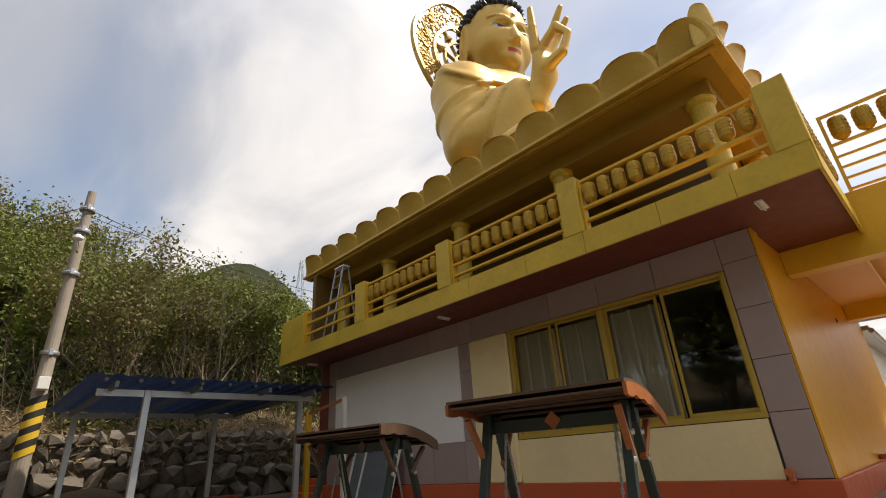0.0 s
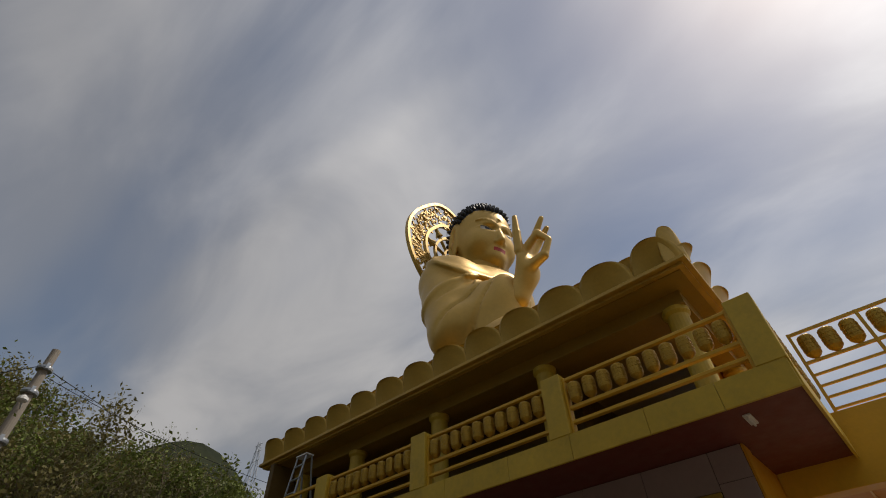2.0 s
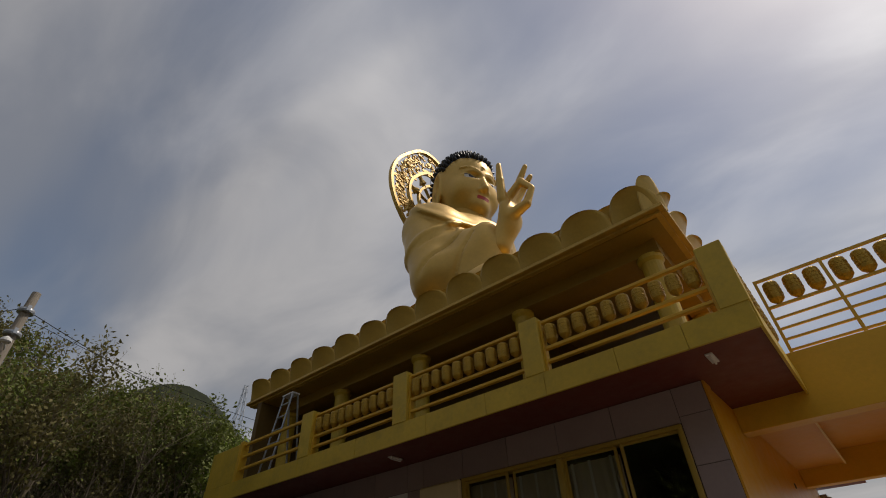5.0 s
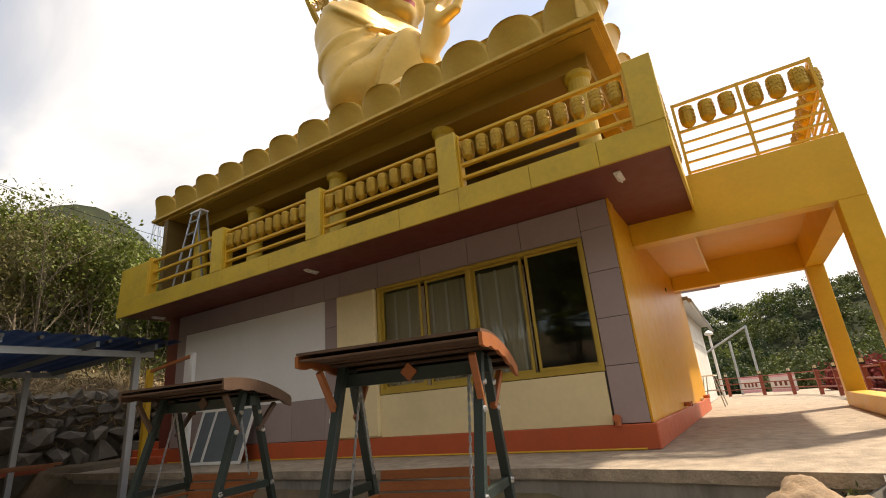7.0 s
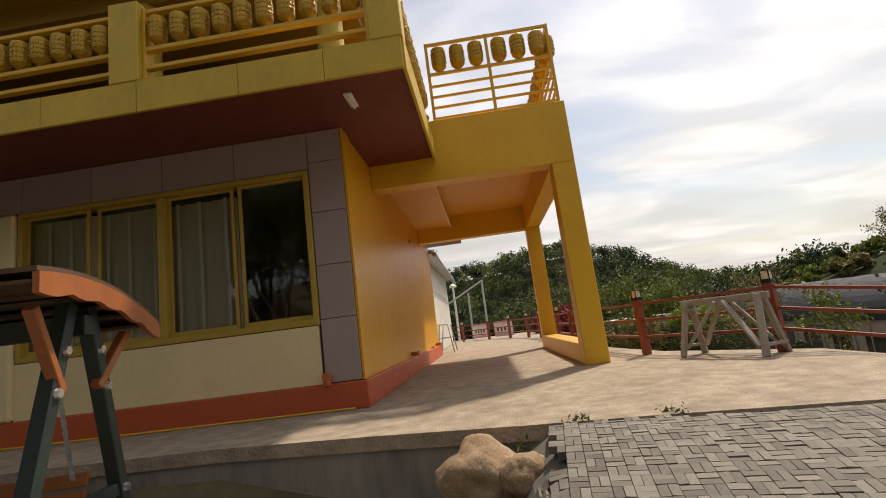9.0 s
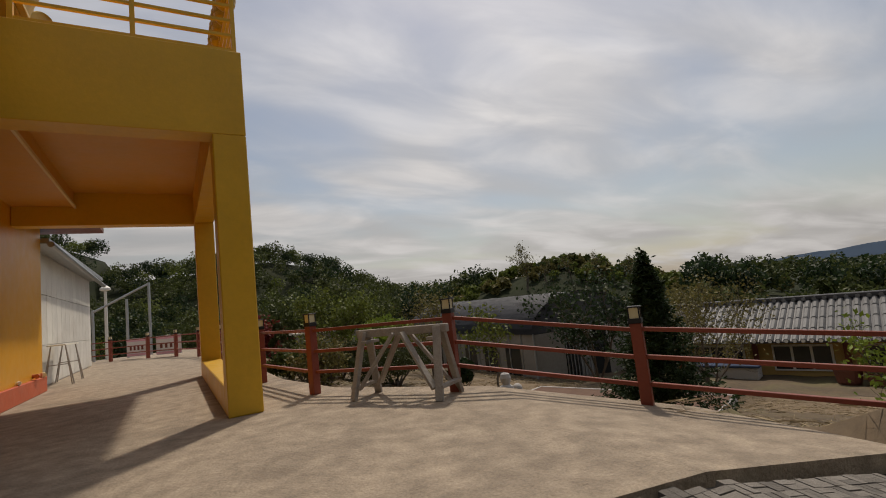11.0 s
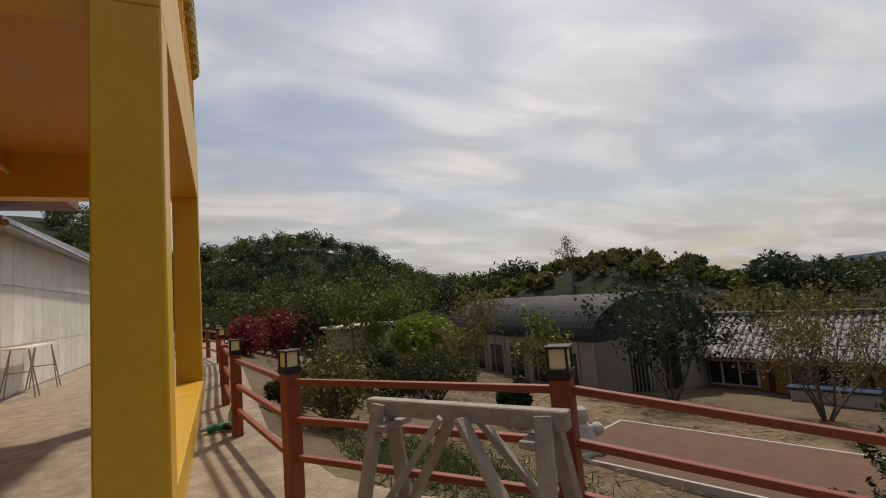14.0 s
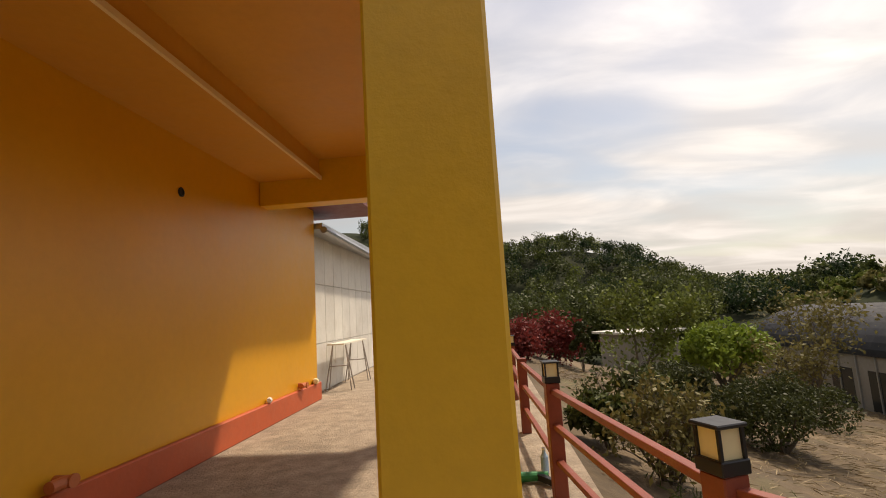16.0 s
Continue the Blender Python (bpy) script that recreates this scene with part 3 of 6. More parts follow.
solid("trim_eave", bm, M_PETAL, "gold stepped eave moulding", "eave")

# ---- building: window, tiles ----
def glass():
    m = bpy.data.materials.new("window_glass")
    m.use_nodes = True
    b = m.node_tree.nodes["Principled BSDF"]
    b.inputs["Base Color"].default_value = (0.75, 0.78, 0.76, 1)
    b.inputs["Transmission Weight"].default_value = 1.0
    b.inputs["Roughness"].default_value = 0.02
    b.inputs["IOR"].default_value = 1.5
    return m


M_GLASS = glass()
M_FRAMEY = mat("yellow_window_frame", (0.46, 0.31, 0.05), 0.45, var=0.08, scale=4)
WX = [-4.62, -3.60, -2.57, -1.54, -0.5]
win = tagged(new("window_1"), "wide sliding window in a yellow frame with drawn grey sheets", "window", kind="structure")
bm = bmesh.new()
for a in ((-4.64, -0.48, -0.05, 0.2, 1.07, 1.15), (-4.64, -0.48, -0.05, 0.2, 3.06, 3.12), (-4.64, -4.57, -0.05, 0.2, 1.15, 3.06), (-0.55, -0.48, -0.05, 0.2, 1.15, 3.06), (-2.62, -2.52, -0.03, 0.16, 1.15, 3.06)):
    box(bm, *a, bevel=0.006)
part("window_frame", bm, M_FRAMEY, win)
for k in range(4):
    x0, x1 = WX[k] + 0.05, WX[k + 1] - 0.03
    y = 0.02 if k in (0, 3) else 0.06
    bm = bmesh.new()
    box(bm, x0, x1, y, y + 0.035, 1.151, 1.21, bevel=0.004)
    box(bm, x0, x1, y, y + 0.035, 3.02, 3.059, bevel=0.004)
    box(bm, x0, x0 + 0.05, y, y + 0.035, 1.21, 3.02, bevel=0.004)
    box(bm, x1 - 0.05, x1, y, y + 0.035, 1.21, 3.02, bevel=0.004)
    sash = part("sash", bm, M_FRAMEY, win)
    bm = bmesh.new()
    box(bm, x0 + 0.05, x1 - 0.05, y + 0.014, y + 0.02, 1.21, 3.02)
    pane = part("pane", bm, M_GLASS, sash)
    pane.visible_shadow = False
    if k < 3:
        bm = bmesh.new()
        n = 24
        for j in range(n):
            xa, xb = x0 + (x1 - x0) * j / n, x0 + (x1 - x0) * (j + 1) / n
            ya, yb = 0.15 + 0.012 * math.sin(j * 1.9), 0.15 + 0.012 * math.sin((j + 1) * 1.9)
            bm.faces.new([bm.verts.new(p) for p in ((xa, ya, 1.16), (xb, yb, 1.16), (xb, yb, 3.0 - 0.02 * k), (xa, ya, 3.0 - 0.02 * k))])
        bmesh.ops.remove_doubles(bm, verts=bm.verts, dist=1e-4)
        part("curtain", bm, M_CURT, win, "hanging grey-beige sheet", smooth=True)
        for f in ((0.28, 0.62) if k == 0 else (0.12, 0.45, 0.84)):
            xs = x0 + (x1 - x0) * f
            bm = bmesh.new()
            box(bm, xs - 0.022, xs + 0.022, 0.115, 0.128, 1.16, 2.97)
            part("curtain_strip", bm, M_STRIP, win, "pale vertical batten")

TX = [-0.003, -0.47, -1.5, -2.53, -3.57, -4.61, -5.64, -6.08, -7.07, -8.1, -9.12, -10.14, -11.14, -11.54]
ROWS = [0.336, 1.13, 1.82, 2.53, 3.13]


def tile(x0, x1, z0, z1):
    bm = bmesh.new()
    box(bm, x0 + 0.004, x1 - 0.004, -0.022, -0.001, z0 + 0.004, z1 - 0.004, bevel=0.004)
    part("tile", bm, M_TILE, wall_front)


for b, a in zip(TX, TX[1:]):
    tile(a, b, 3.13 if a < -0.5 else 3.22, 3.655)
for z0, z1 in zip(ROWS, ROWS[1:]):
    tile(-0.47, -0.003, z0, 3.22 if z1 == 3.13 else z1)
    tile(-6.08, -5.69, z0, z1)
    tile(-11.54, -11.14, z0, z1)
for a, b in zip((-11.14, -10.14, -9.12, -8.1, -7.07), (-10.14, -9.12, -8.1, -7.07, -6.08)):
    tile(a, b, 0.336, 1.13)

# pipes out of the plinth
for i, (x, y, z, side) in enumerate(((-0.42, -0.02, 0.42, 0), (0.03, 3.9, 0.40, 1), (0.03, 8.6, 0.40, 1))):
    bm = bmesh.new()
    d = Vector((0, -1, 0)) if side == 0 else Vector((1, 0, 0))
    e = Vector((1, 0, 0)) if side == 0 else Vector((0, -1, 0))
    p0 = Vector((x, y, z))
    p1 = p0 + d * 0.12
    rod(bm, p0 - d * 0.04, p1, 0.042, n=14)
    rod(bm, p1 - d * 0.045 - e * 0.0, p1 - d * 0.045 + (Vector((0, 0, -0.10)) if side == 0 else e * 0.16), 0.045, n=14)
    rod(bm, p1 - d * 0.012, p1 + d * 0.01, 0.052, n=14)
    tagged(part("drain_pipe", bm, M_PIPE, None, smooth=False), "orange-red painted drain pipe stub at the plinth", "pipe", "drain pipes")
# round vent hole
bm = bmesh.new()
lathe(bm, [(0.05, 0), (0.055, 0.012), (0.04, 0.016), (0.035, 0.004)], 16, pose(0.001, 5.33, 3.0, 0, 90, 0))
tagged(part("vent_cap", bm, M_BLACK), "small dark round vent in the yellow wall", "vent")
# scraps lying on the plinth
for y, s, m, nm, lab in ((7.4, 0.07, M_LAMPW, "crumpled_cup", "crumpled pale paper cup on the plinth"), (9.3, 0.1, M_CREAM, "wood_offcut", "pale wood offcut on the plinth end")):
    bm = bmesh.new()
    lathe(bm, [(s * 0.5, 0), (s * 0.62, s * 0.2), (s * 0.55, s * 0.9), (s * 0.4, s * 1.6)], 10, pose(0.04, y, 0.365, 84, 0, 20))
    tagged(part(nm, bm, m), lab, "litter")

# ceiling lights under the balcony
for x, y in ((0.37, -0.71), (-5.88, -0.59), (-11.7, -0.52)):
    t = thing("soffit_light", "short white fluorescent light under the balcony", "light", "soffit lights", (x, y, 3.66))
    bm = bmesh.new()
    box(bm, -0.05, 0.05, -0.17, 0.17, -0.03, 0, bevel=0.006)
    part("housing", bm, M_LAMPW, t)
    bm = bmesh.new()
    rod(bm, (0, -0.15, -0.045), (0, 0.15, -0.045), 0.016, n=10)
    part("tube", bm, M_LAMPW, t)


# ---- railings with drums ----
def drum_mesh():
    bm = bmesh.new()
    lathe(bm, [(0.02, -0.205), (0.03, -0.19), (0.06, -0.17), (0.085, -0.14), (0.095, -0.13), (0.1, -0.1), (0.098, 0.09), (0.1, 0.1), (0.098, 0.125), (0.085, 0.14), (0.03, 0.155), (0.02, 0.175)], 14)
    for z in (-0.06, 0.0, 0.06):
        for k in range(14):
            a = (k + 0.5) * math.tau / 14
            box(bm, 0.094, 0.104, -0.014, 0.014, -0.016, 0.016, pose(0, 0, z) @ Matrix.Rotation(a, 4, "Z"))
    me = mesh_of("drum", bm, M_DRUM)
    return me


DRUM = drum_mesh()


def drum(x, y, z, parent, s=1.0):
    ob = new("drum", DRUM)
    ob.parent = parent
    ob.matrix_basis = pose(x, y, z, 0, 0, RNG.uniform(0, 360)) @ Matrix.Diagonal((s, s, s, 1))


rail = thing("balcony_railing", "gold-painted balcony railing with a row of embossed prayer drums", "railing", at=(0, 0, 3.97))
bays = [(-1.86, 0.78, 10), (-4.88, -2.22, 10), (-7.86, -5.26, 10)]
for x0, x1 in ((0.78, 1.14), (-2.22, -1.86), (-5.26, -4.88), (-8.26, -7.86)):
    bm = bmesh.new()
    box(bm, x0, x1, -1.33, -1.05, 0, 1.0, bevel=0.01)
    part("post", bm, M_OCHRE, rail)
for x0, x1, n in bays:
    for z, h in ((0.90, 0.05), (0.42, 0.055), (0.19, 0.05)):
        bm = bmesh.new()
        box(bm, x0 + 0.04, x1 - 0.04, -1.25, -1.17, z - h / 2, z + h / 2, bevel=0.006)
        part("rail_bar", bm, M_YELLOW, rail)
    for xx in (x0 + 0.002, x1 - 0.042):
        bm = bmesh.new()
        box(bm, xx, xx + 0.04, -1.26, -1.16, 0.02, 0.94, bevel=0.004)
        part("upright", bm, M_YELLOW, rail)
    for k in range(n):
        drum(x0 + 0.04 + (x1 - x0 - 0.08) * (k + 0.5) / n, -1.21, 0.665, rail)
for z in (0.9, 0.6, 0.3):
    bm = bmesh.new()
    box(bm, -10.8, -8.262, -1.25, -1.18, z - 0.03, z + 0.03, bevel=0.006)
    part("rail_bar", bm, M_YELLOW, rail)
bm = bmesh.new()
box(bm, -10.92, -10.802, -1.31, -1.1, 0, 0.98, bevel=0.008)
part("upright", bm, M_YELLOW, rail)
bm = bmesh.new()
box(bm, -12.2, -10.925, -1.315, -1.2, 0, 0.92, bevel=0.008)
part("solid_panel", bm, M_OCHRE, rail, "solid ochre end panel")
for z, h in ((0.90, 0.05), (0.42, 0.055), (0.19, 0.05)):
    bm = bmesh.new()
    box(bm, 1.0, 1.08, -1.04, 1.66, z - h / 2, z + h / 2, bevel=0.006)
    part("rail_bar", bm, M_YELLOW, rail)
for k in range(10):
    drum(1.04, -0.98 + 2.6 * (k + 0.5) / 10, 0.665, rail)

prail = thing("portico_railing", "yellow steel railing with prayer drums above the portico", "railing", at=(0, 1.85, 4.31))
for z, h in ((1.5, 0.05), (0.93, 0.05), (0.7, 0.035), (0.5, 0.035), (0.3, 0.035), (0.1, 0.035)):
    bm = bmesh.new()
    box(bm, 1.18, 3.36, -0.02, 0.02, z - h / 2, z + h / 2)
    part("rail_bar", bm, M_YELLOW, prail)
    bm = bmesh.new()
    box(bm, 3.32, 3.36, 0.021, 5.6, z - h / 2, z + h / 2)
    part("rail_bar", bm, M_YELLOW, prail)
for x, y in ((1.2, 0), (2.27, 0), (3.34, 0), (3.34, 1.4), (3.34, 2.8), (3.34, 4.2), (3.34, 5.6)):
    bm = bmesh.new()
    box(bm, x - 0.026, x + 0.026, y - 0.026, y + 0.026, 0, 1.53, bevel=0.004)
    part("upright", bm, M_YELLOW, prail)
for x0, x1 in ((1.2, 2.27), (2.27, 3.34)):
    for k in range(3):
        drum(x0 + (x1 - x0) * (k + 0.62) / 3.25, 0.0, 1.215, prail, 1.28)
for k in range(16):
    drum(3.34, 0.2 + k * 0.34, 1.215, prail, 1.28)

# ladder leaning on the balcony
lad = thing("step_ladder", "aluminium step ladder standing open on the balcony", "ladder", at=(-10.3, -0.45, 3.94))
for sx in (-0.2, 0.2):
    for y0, y1 in ((-0.45, -0.08), (0.45, 0.08)):
        bm = bmesh.new()
        beam(bm, (sx * 1.15, y0, 0), (sx, y1, 2.35), 0.05, 0.03)
        part("ladder_leg", bm, M_STEEL, lad)
for k in range(6):
    f = (k + 0.6) / 6.4
    bm = bmesh.new()
    box(bm, -0.2, 0.2, -0.45 + 0.37 * f - 0.03, -0.45 + 0.37 * f + 0.03, 2.35 * f - 0.012, 2.35 * f + 0.012)
    part("tread", bm, M_STEEL, lad)
bm = bmesh.new()
box(bm, -0.24, 0.24, -0.12, 0.12, 2.33, 2.37)
part("top_plate", bm, M_LAMPW, lad)

# ---- lotus petals round the roof ----
def petal_mesh(w, h, out, curl):
    """An upright lotus petal: broad, bulging outwards, its rim rolled out to a blunt point."""
    bm = bmesh.new()
    nu, nv = 12, 12
    front, back = [], []
    for j in range(nv + 1):
        v = 1 - (1 - j / nv) ** 2
        half = w / 2 * max(0.02, math.cos(v * math.pi / 2)) ** 0.5
        rf, rb = [], []
        for i in range(nu + 1):
            u = i / nu * 2 - 1
            bulge = out * (1 - (2 * half * u / w) ** 2) * math.sin(min(1, v * 1.25) * math.pi * 0.55) + curl * v ** 2
            z = h * math.sin(v * math.pi / 2)
            rf.append(bm.verts.new((half * u, -bulge, z)))
            rb.append(bm.verts.new((half * u * 0.97, -bulge + 0.05, z - 0.01)))
        front.append(rf)
        back.append(rb)
    for j in range(nv):
        for i in range(nu):
            bm.faces.new((front[j][i], front[j][i + 1], front[j + 1][i + 1], front[j + 1][i]))
            bm.faces.new((back[j][i + 1], back[j][i], back[j + 1][i], back[j + 1][i + 1]))
    for i in range(nu):
        bm.faces.new((front[-1][i], front[-1][i + 1], back[-1][i + 1], back[-1][i]))
    for j in range(nv):
        bm.faces.new((front[j][0], front[j + 1][0], back[j + 1][0], back[j][0]))
        bm.faces.new((front[j + 1][-1], front[j][-1], back[j][-1], back[j + 1][-1]))
    return mesh_of("petal", bm, M_PETAL, smooth=True)


lotus = thing("lotus_parapet", "gold lotus-petal parapet crowning the roof edge", "parapet", at=(0, 0, 6.80))
P_FRONT = petal_mesh(1.24, 0.58, 0.15, 0.16)
P_BACK = petal_mesh(1.15, 0.56, 0.10, 0.10)
step = 0.98
n_front = int((EX1 - EX0) / step)
sx = (EX1 - EX0) / n_front
for k in range(n_front):
    for me, off, dy in ((P_FRONT, 0.5, 0.17), (P_BACK, 1.0, 0.27)):
        if off == 1.0 and k == n_front - 1:
            continue
        ob = new("petal", me)
        ob.parent = lotus
        ob.matrix_basis = pose(EX0 + (k + off) * sx, EY0 + dy, 0) @ Matrix.Diagonal((0.82 if k == n_front - 1 else 1, 1, 1, 1))
n_side = int((EY1 - EY0) / step)
sy = (EY1 - EY0) / n_side
for k in range(n_side):
    for me, off, dx in ((P_FRONT, 0.5, 0.17), (P_BACK, 1.0, 0.27)):
        ob = new("petal", me)
        ob.parent = lotus
        ob.matrix_basis = pose(EX1 - dx, EY0 + (k + off) * sy, 0, 0, 0, 90) @ Matrix.Diagonal((0.6 if k == 0 else 1, 1, 0.8 if k == 0 else 1, 1))
ob = new("corner_petal", petal_mesh(0.5, 0.84, 0.05, 0.05))
ob.parent = lotus
ob.matrix_basis = pose(EX1 - 0.16, EY0 + 0.16, 0, 0, 0, 45)
bm = bmesh.new()
box(bm, EX0 + 0.3, EX1 - 0.3, EY0 + 0.3, EY1 - 0.3, 6.9, 7.05)
solid("roof_deck", bm, M_PETAL, "gold painted roof deck", "roof")

# ---- seated statue: one mesh out of blended rounded volumes ----
HC = Vector((0.1, 0.0, 9.8))
HEAD, HAND = 1.13, 0.76
TURN = Matrix.Rotation(radians(-17), 3, "Z") @ Matrix.Rotation(radians(9), 3, "Y")


def blend(a, b, k):
    h = np.clip(0.5 + 0.5 * (b - a) / k, 0, 1)
    return b + (a - b) * h - k * h * (1 - h)


def carve(a, b, k):
    return -blend(-a, b, k)


def volume(lo, hi, res):
    """Grid of a box, and the rounded volumes measured on it."""
    n = [int(math.ceil((hi[i] - lo[i]) / res)) for i in range(3)]
    X, Y, Z = np.meshgrid(*[(lo[i] + np.arange(n[i]) * res).astype(np.float32) for i in range(3)], indexing="ij")

    def ell(c, r):
        k0 = np.sqrt(((X - c[0]) / r[0]) ** 2 + ((Y - c[1]) / r[1]) ** 2 + ((Z - c[2]) / r[2]) ** 2)
        return (k0 - 1) * min(r)

    def cap(a, b, r0, r1):
        a, b = np.array(a, float), np.array(b, float)
        d = b - a
        t = np.clip(((X - a[0]) * d[0] + (Y - a[1]) * d[1] + (Z - a[2]) * d[2]) / (d @ d), 0, 1)
        return np.sqrt((X - a[0] - t * d[0]) ** 2 + (Y - a[1] - t * d[1]) ** 2 + (Z - a[2] - t * d[2]) ** 2) - (r0 + (r1 - r0) * t)

    return X, Y, Z, ell, cap


def skin(f, lo, res):
    """Closed surface of a field by surface nets."""
    nn = f.shape
    neg = f < 0
    cor = [(i, j, k) for i in (0, 1) for j in (0, 1) for k in (0, 1)]
    cnt = sum(neg[i:nn[0] - 1 + i, j:nn[1] - 1 + j, k:nn[2] - 1 + k].astype(np.int8) for i, j, k in cor)
    cell = (cnt > 0) & (cnt < 8)
    ci = np.argwhere(cell)
    idx = -np.ones(cell.shape, np.int64)
    idx[cell] = np.arange(len(ci))
    acc, num = np.zeros((len(ci), 3)), np.zeros(len(ci))
    for a in range(8):
        for b in range(a + 1, 8):
            pa, pb = np.array(cor[a]), np.array(cor[b])
            if np.abs(pa - pb).sum() != 1:
                continue
            fa, fb = f[tuple((ci + pa).T)], f[tuple((ci + pb).T)]
            m = (fa < 0) != (fb < 0)
            t = np.where(m, fa / np.where(m, fa - fb, 1), 0)
            acc += np.where(m[:, None], pa + t[:, None] * (pb - pa), 0)
            num += m
    pts = np.array(lo) + (ci + acc / num[:, None]) * res
    out = []
    for a in range(3):
        u, v = (a + 1) % 3, (a + 2) % 3
        s0 = [slice(1, -1)] * 3
        s0[a] = slice(0, -1)
        A_ = neg[tuple(s0)]
        s1 = list(s0)
        s1[a] = slice(1, None)
        e = np.argwhere(A_ != neg[tuple(s1)])
        flip = A_[tuple(e.T)]
        base = e.copy()
        base[:, u] += 1
        base[:, v] += 1
        q = []
        for du, dv in ((0, 0), (-1, 0), (-1, -1), (0, -1)):
            w = base.copy()
            w[:, u] += du
            w[:, v] += dv
            q.append(idx[tuple(w.T)])
        q = np.stack(q, 1)
        q[~flip] = q[~flip][:, ::-1]
        out.append(q)
    fcs = np.concatenate(out)
    return pts, fcs[(fcs >= 0).all(1)]


def statue_body():
    lo, res = (-3.2, -5.2, -0.2), 0.07
    X, Y, Z, ell, cap = volume(lo, (5.4, 5.2, 8.9), res)
    f = ell((0.2, 0, 4.2), (1.4, 2.1, 3.4))
    f = blend(f, ell((0.1, 0, 5.6), (1.5, 2.5, 1.5)), 0.6)
    f = blend(f, ell((2.2, 0, 0.7), (2.6, 4.0, 1.2)), 0.6)
    for s in (-1, 1):
        f = blend(f, ell((0.0, s * 2.3, 5.75), (1.1, 1.05, 1.05)), 0.45)
        f = blend(f, ell((3.2, s * 2.8, 0.9), (1.9, 1.6, 1.1)), 0.5)
    # right upper arm, then the forearm under a broad flat sleeve that hangs from it
    f = blend(f, cap((0.0, -2.45, 5.5), (0.75, -2.85, 2.9), 1.05, 1.0), 0.35)
    f = blend(f, cap((0.8, -2.85, 2.8), (2.6, -2.65, 3.3), 0.85, 0.55), 0.4)
    f = blend(f, cap((0.6, -2.6, 4.2), (2.5, -2.7, 3.75), 0.7, 0.42), 0.4)
    f = blend(f, ell((1.7, -2.75, 2.4), (1.15, 0.62, 1.7)), 0.3)
    f = blend(f, cap((2.6, -2.7, 3.9), (2.65, -2.65, 1.6), 0.38, 0.45), 0.25)
    # left arm resting on the lap
    f = blend(f, cap((0.0, 2.6, 5.6), (0.2, 3.3, 2.3), 1.05, 1.1), 0.4)
    f = blend(f, cap((0.2, 3.3, 2.2), (2.6, 1.6, 1.9), 1.0, 0.55), 0.5)
    # sharp folds fanning down the sleeve from the wrist
    fan = np.arctan2(Z - 5.6, X - 3.2)
    on = np.clip((2.7 - X) / 0.3, 0, 1) * np.clip((-Y - 1.7) / 0.6, 0, 1) * np.clip((4.4 - Z) / 0.5, 0, 1) * np.clip((X - 0.5) / 0.4, 0, 1)
    f = f + 0.10 * np.exp(-((np.abs(np.sin(fan * 11)) / 0.22) ** 2)) * on
    # robe edges: one band over the shoulder, one round the arm below it, the lapel across the chest
    for z0, kx, ky, amp in ((6.35, 0.75, 0.30, 0.11), (4.35, -0.55, 0.15, 0.10), (6.9, 1.25, 0.55, 0.09)):
        diag = Z - z0 + kx * (X - 0.2) - ky * (Y + 2.2)
        f = f - amp * np.exp(-((diag / 0.14) ** 2)) * (Y < 0.6) * (X > -1.3) * (Z < 7.2) * (X < 1.8)
        f = f - 0.5 * amp * np.clip(diag / 0.1, 0, 1) * np.clip(1.2 - diag, 0, 1) * (Y < 0.6) * (X > -1.3) * (X < 1.6)
    # bare chest and neck
    f = blend(f, ell((0.75, 0.2, 6.2), (1.0, 1.5, 0.9)), 0.2)
    f = blend(f, cap((-0.1, 0, 6.6), (-0.1, 0, 8.4), 0.98, 0.9), 0.3)
    return skin(f, lo, res)


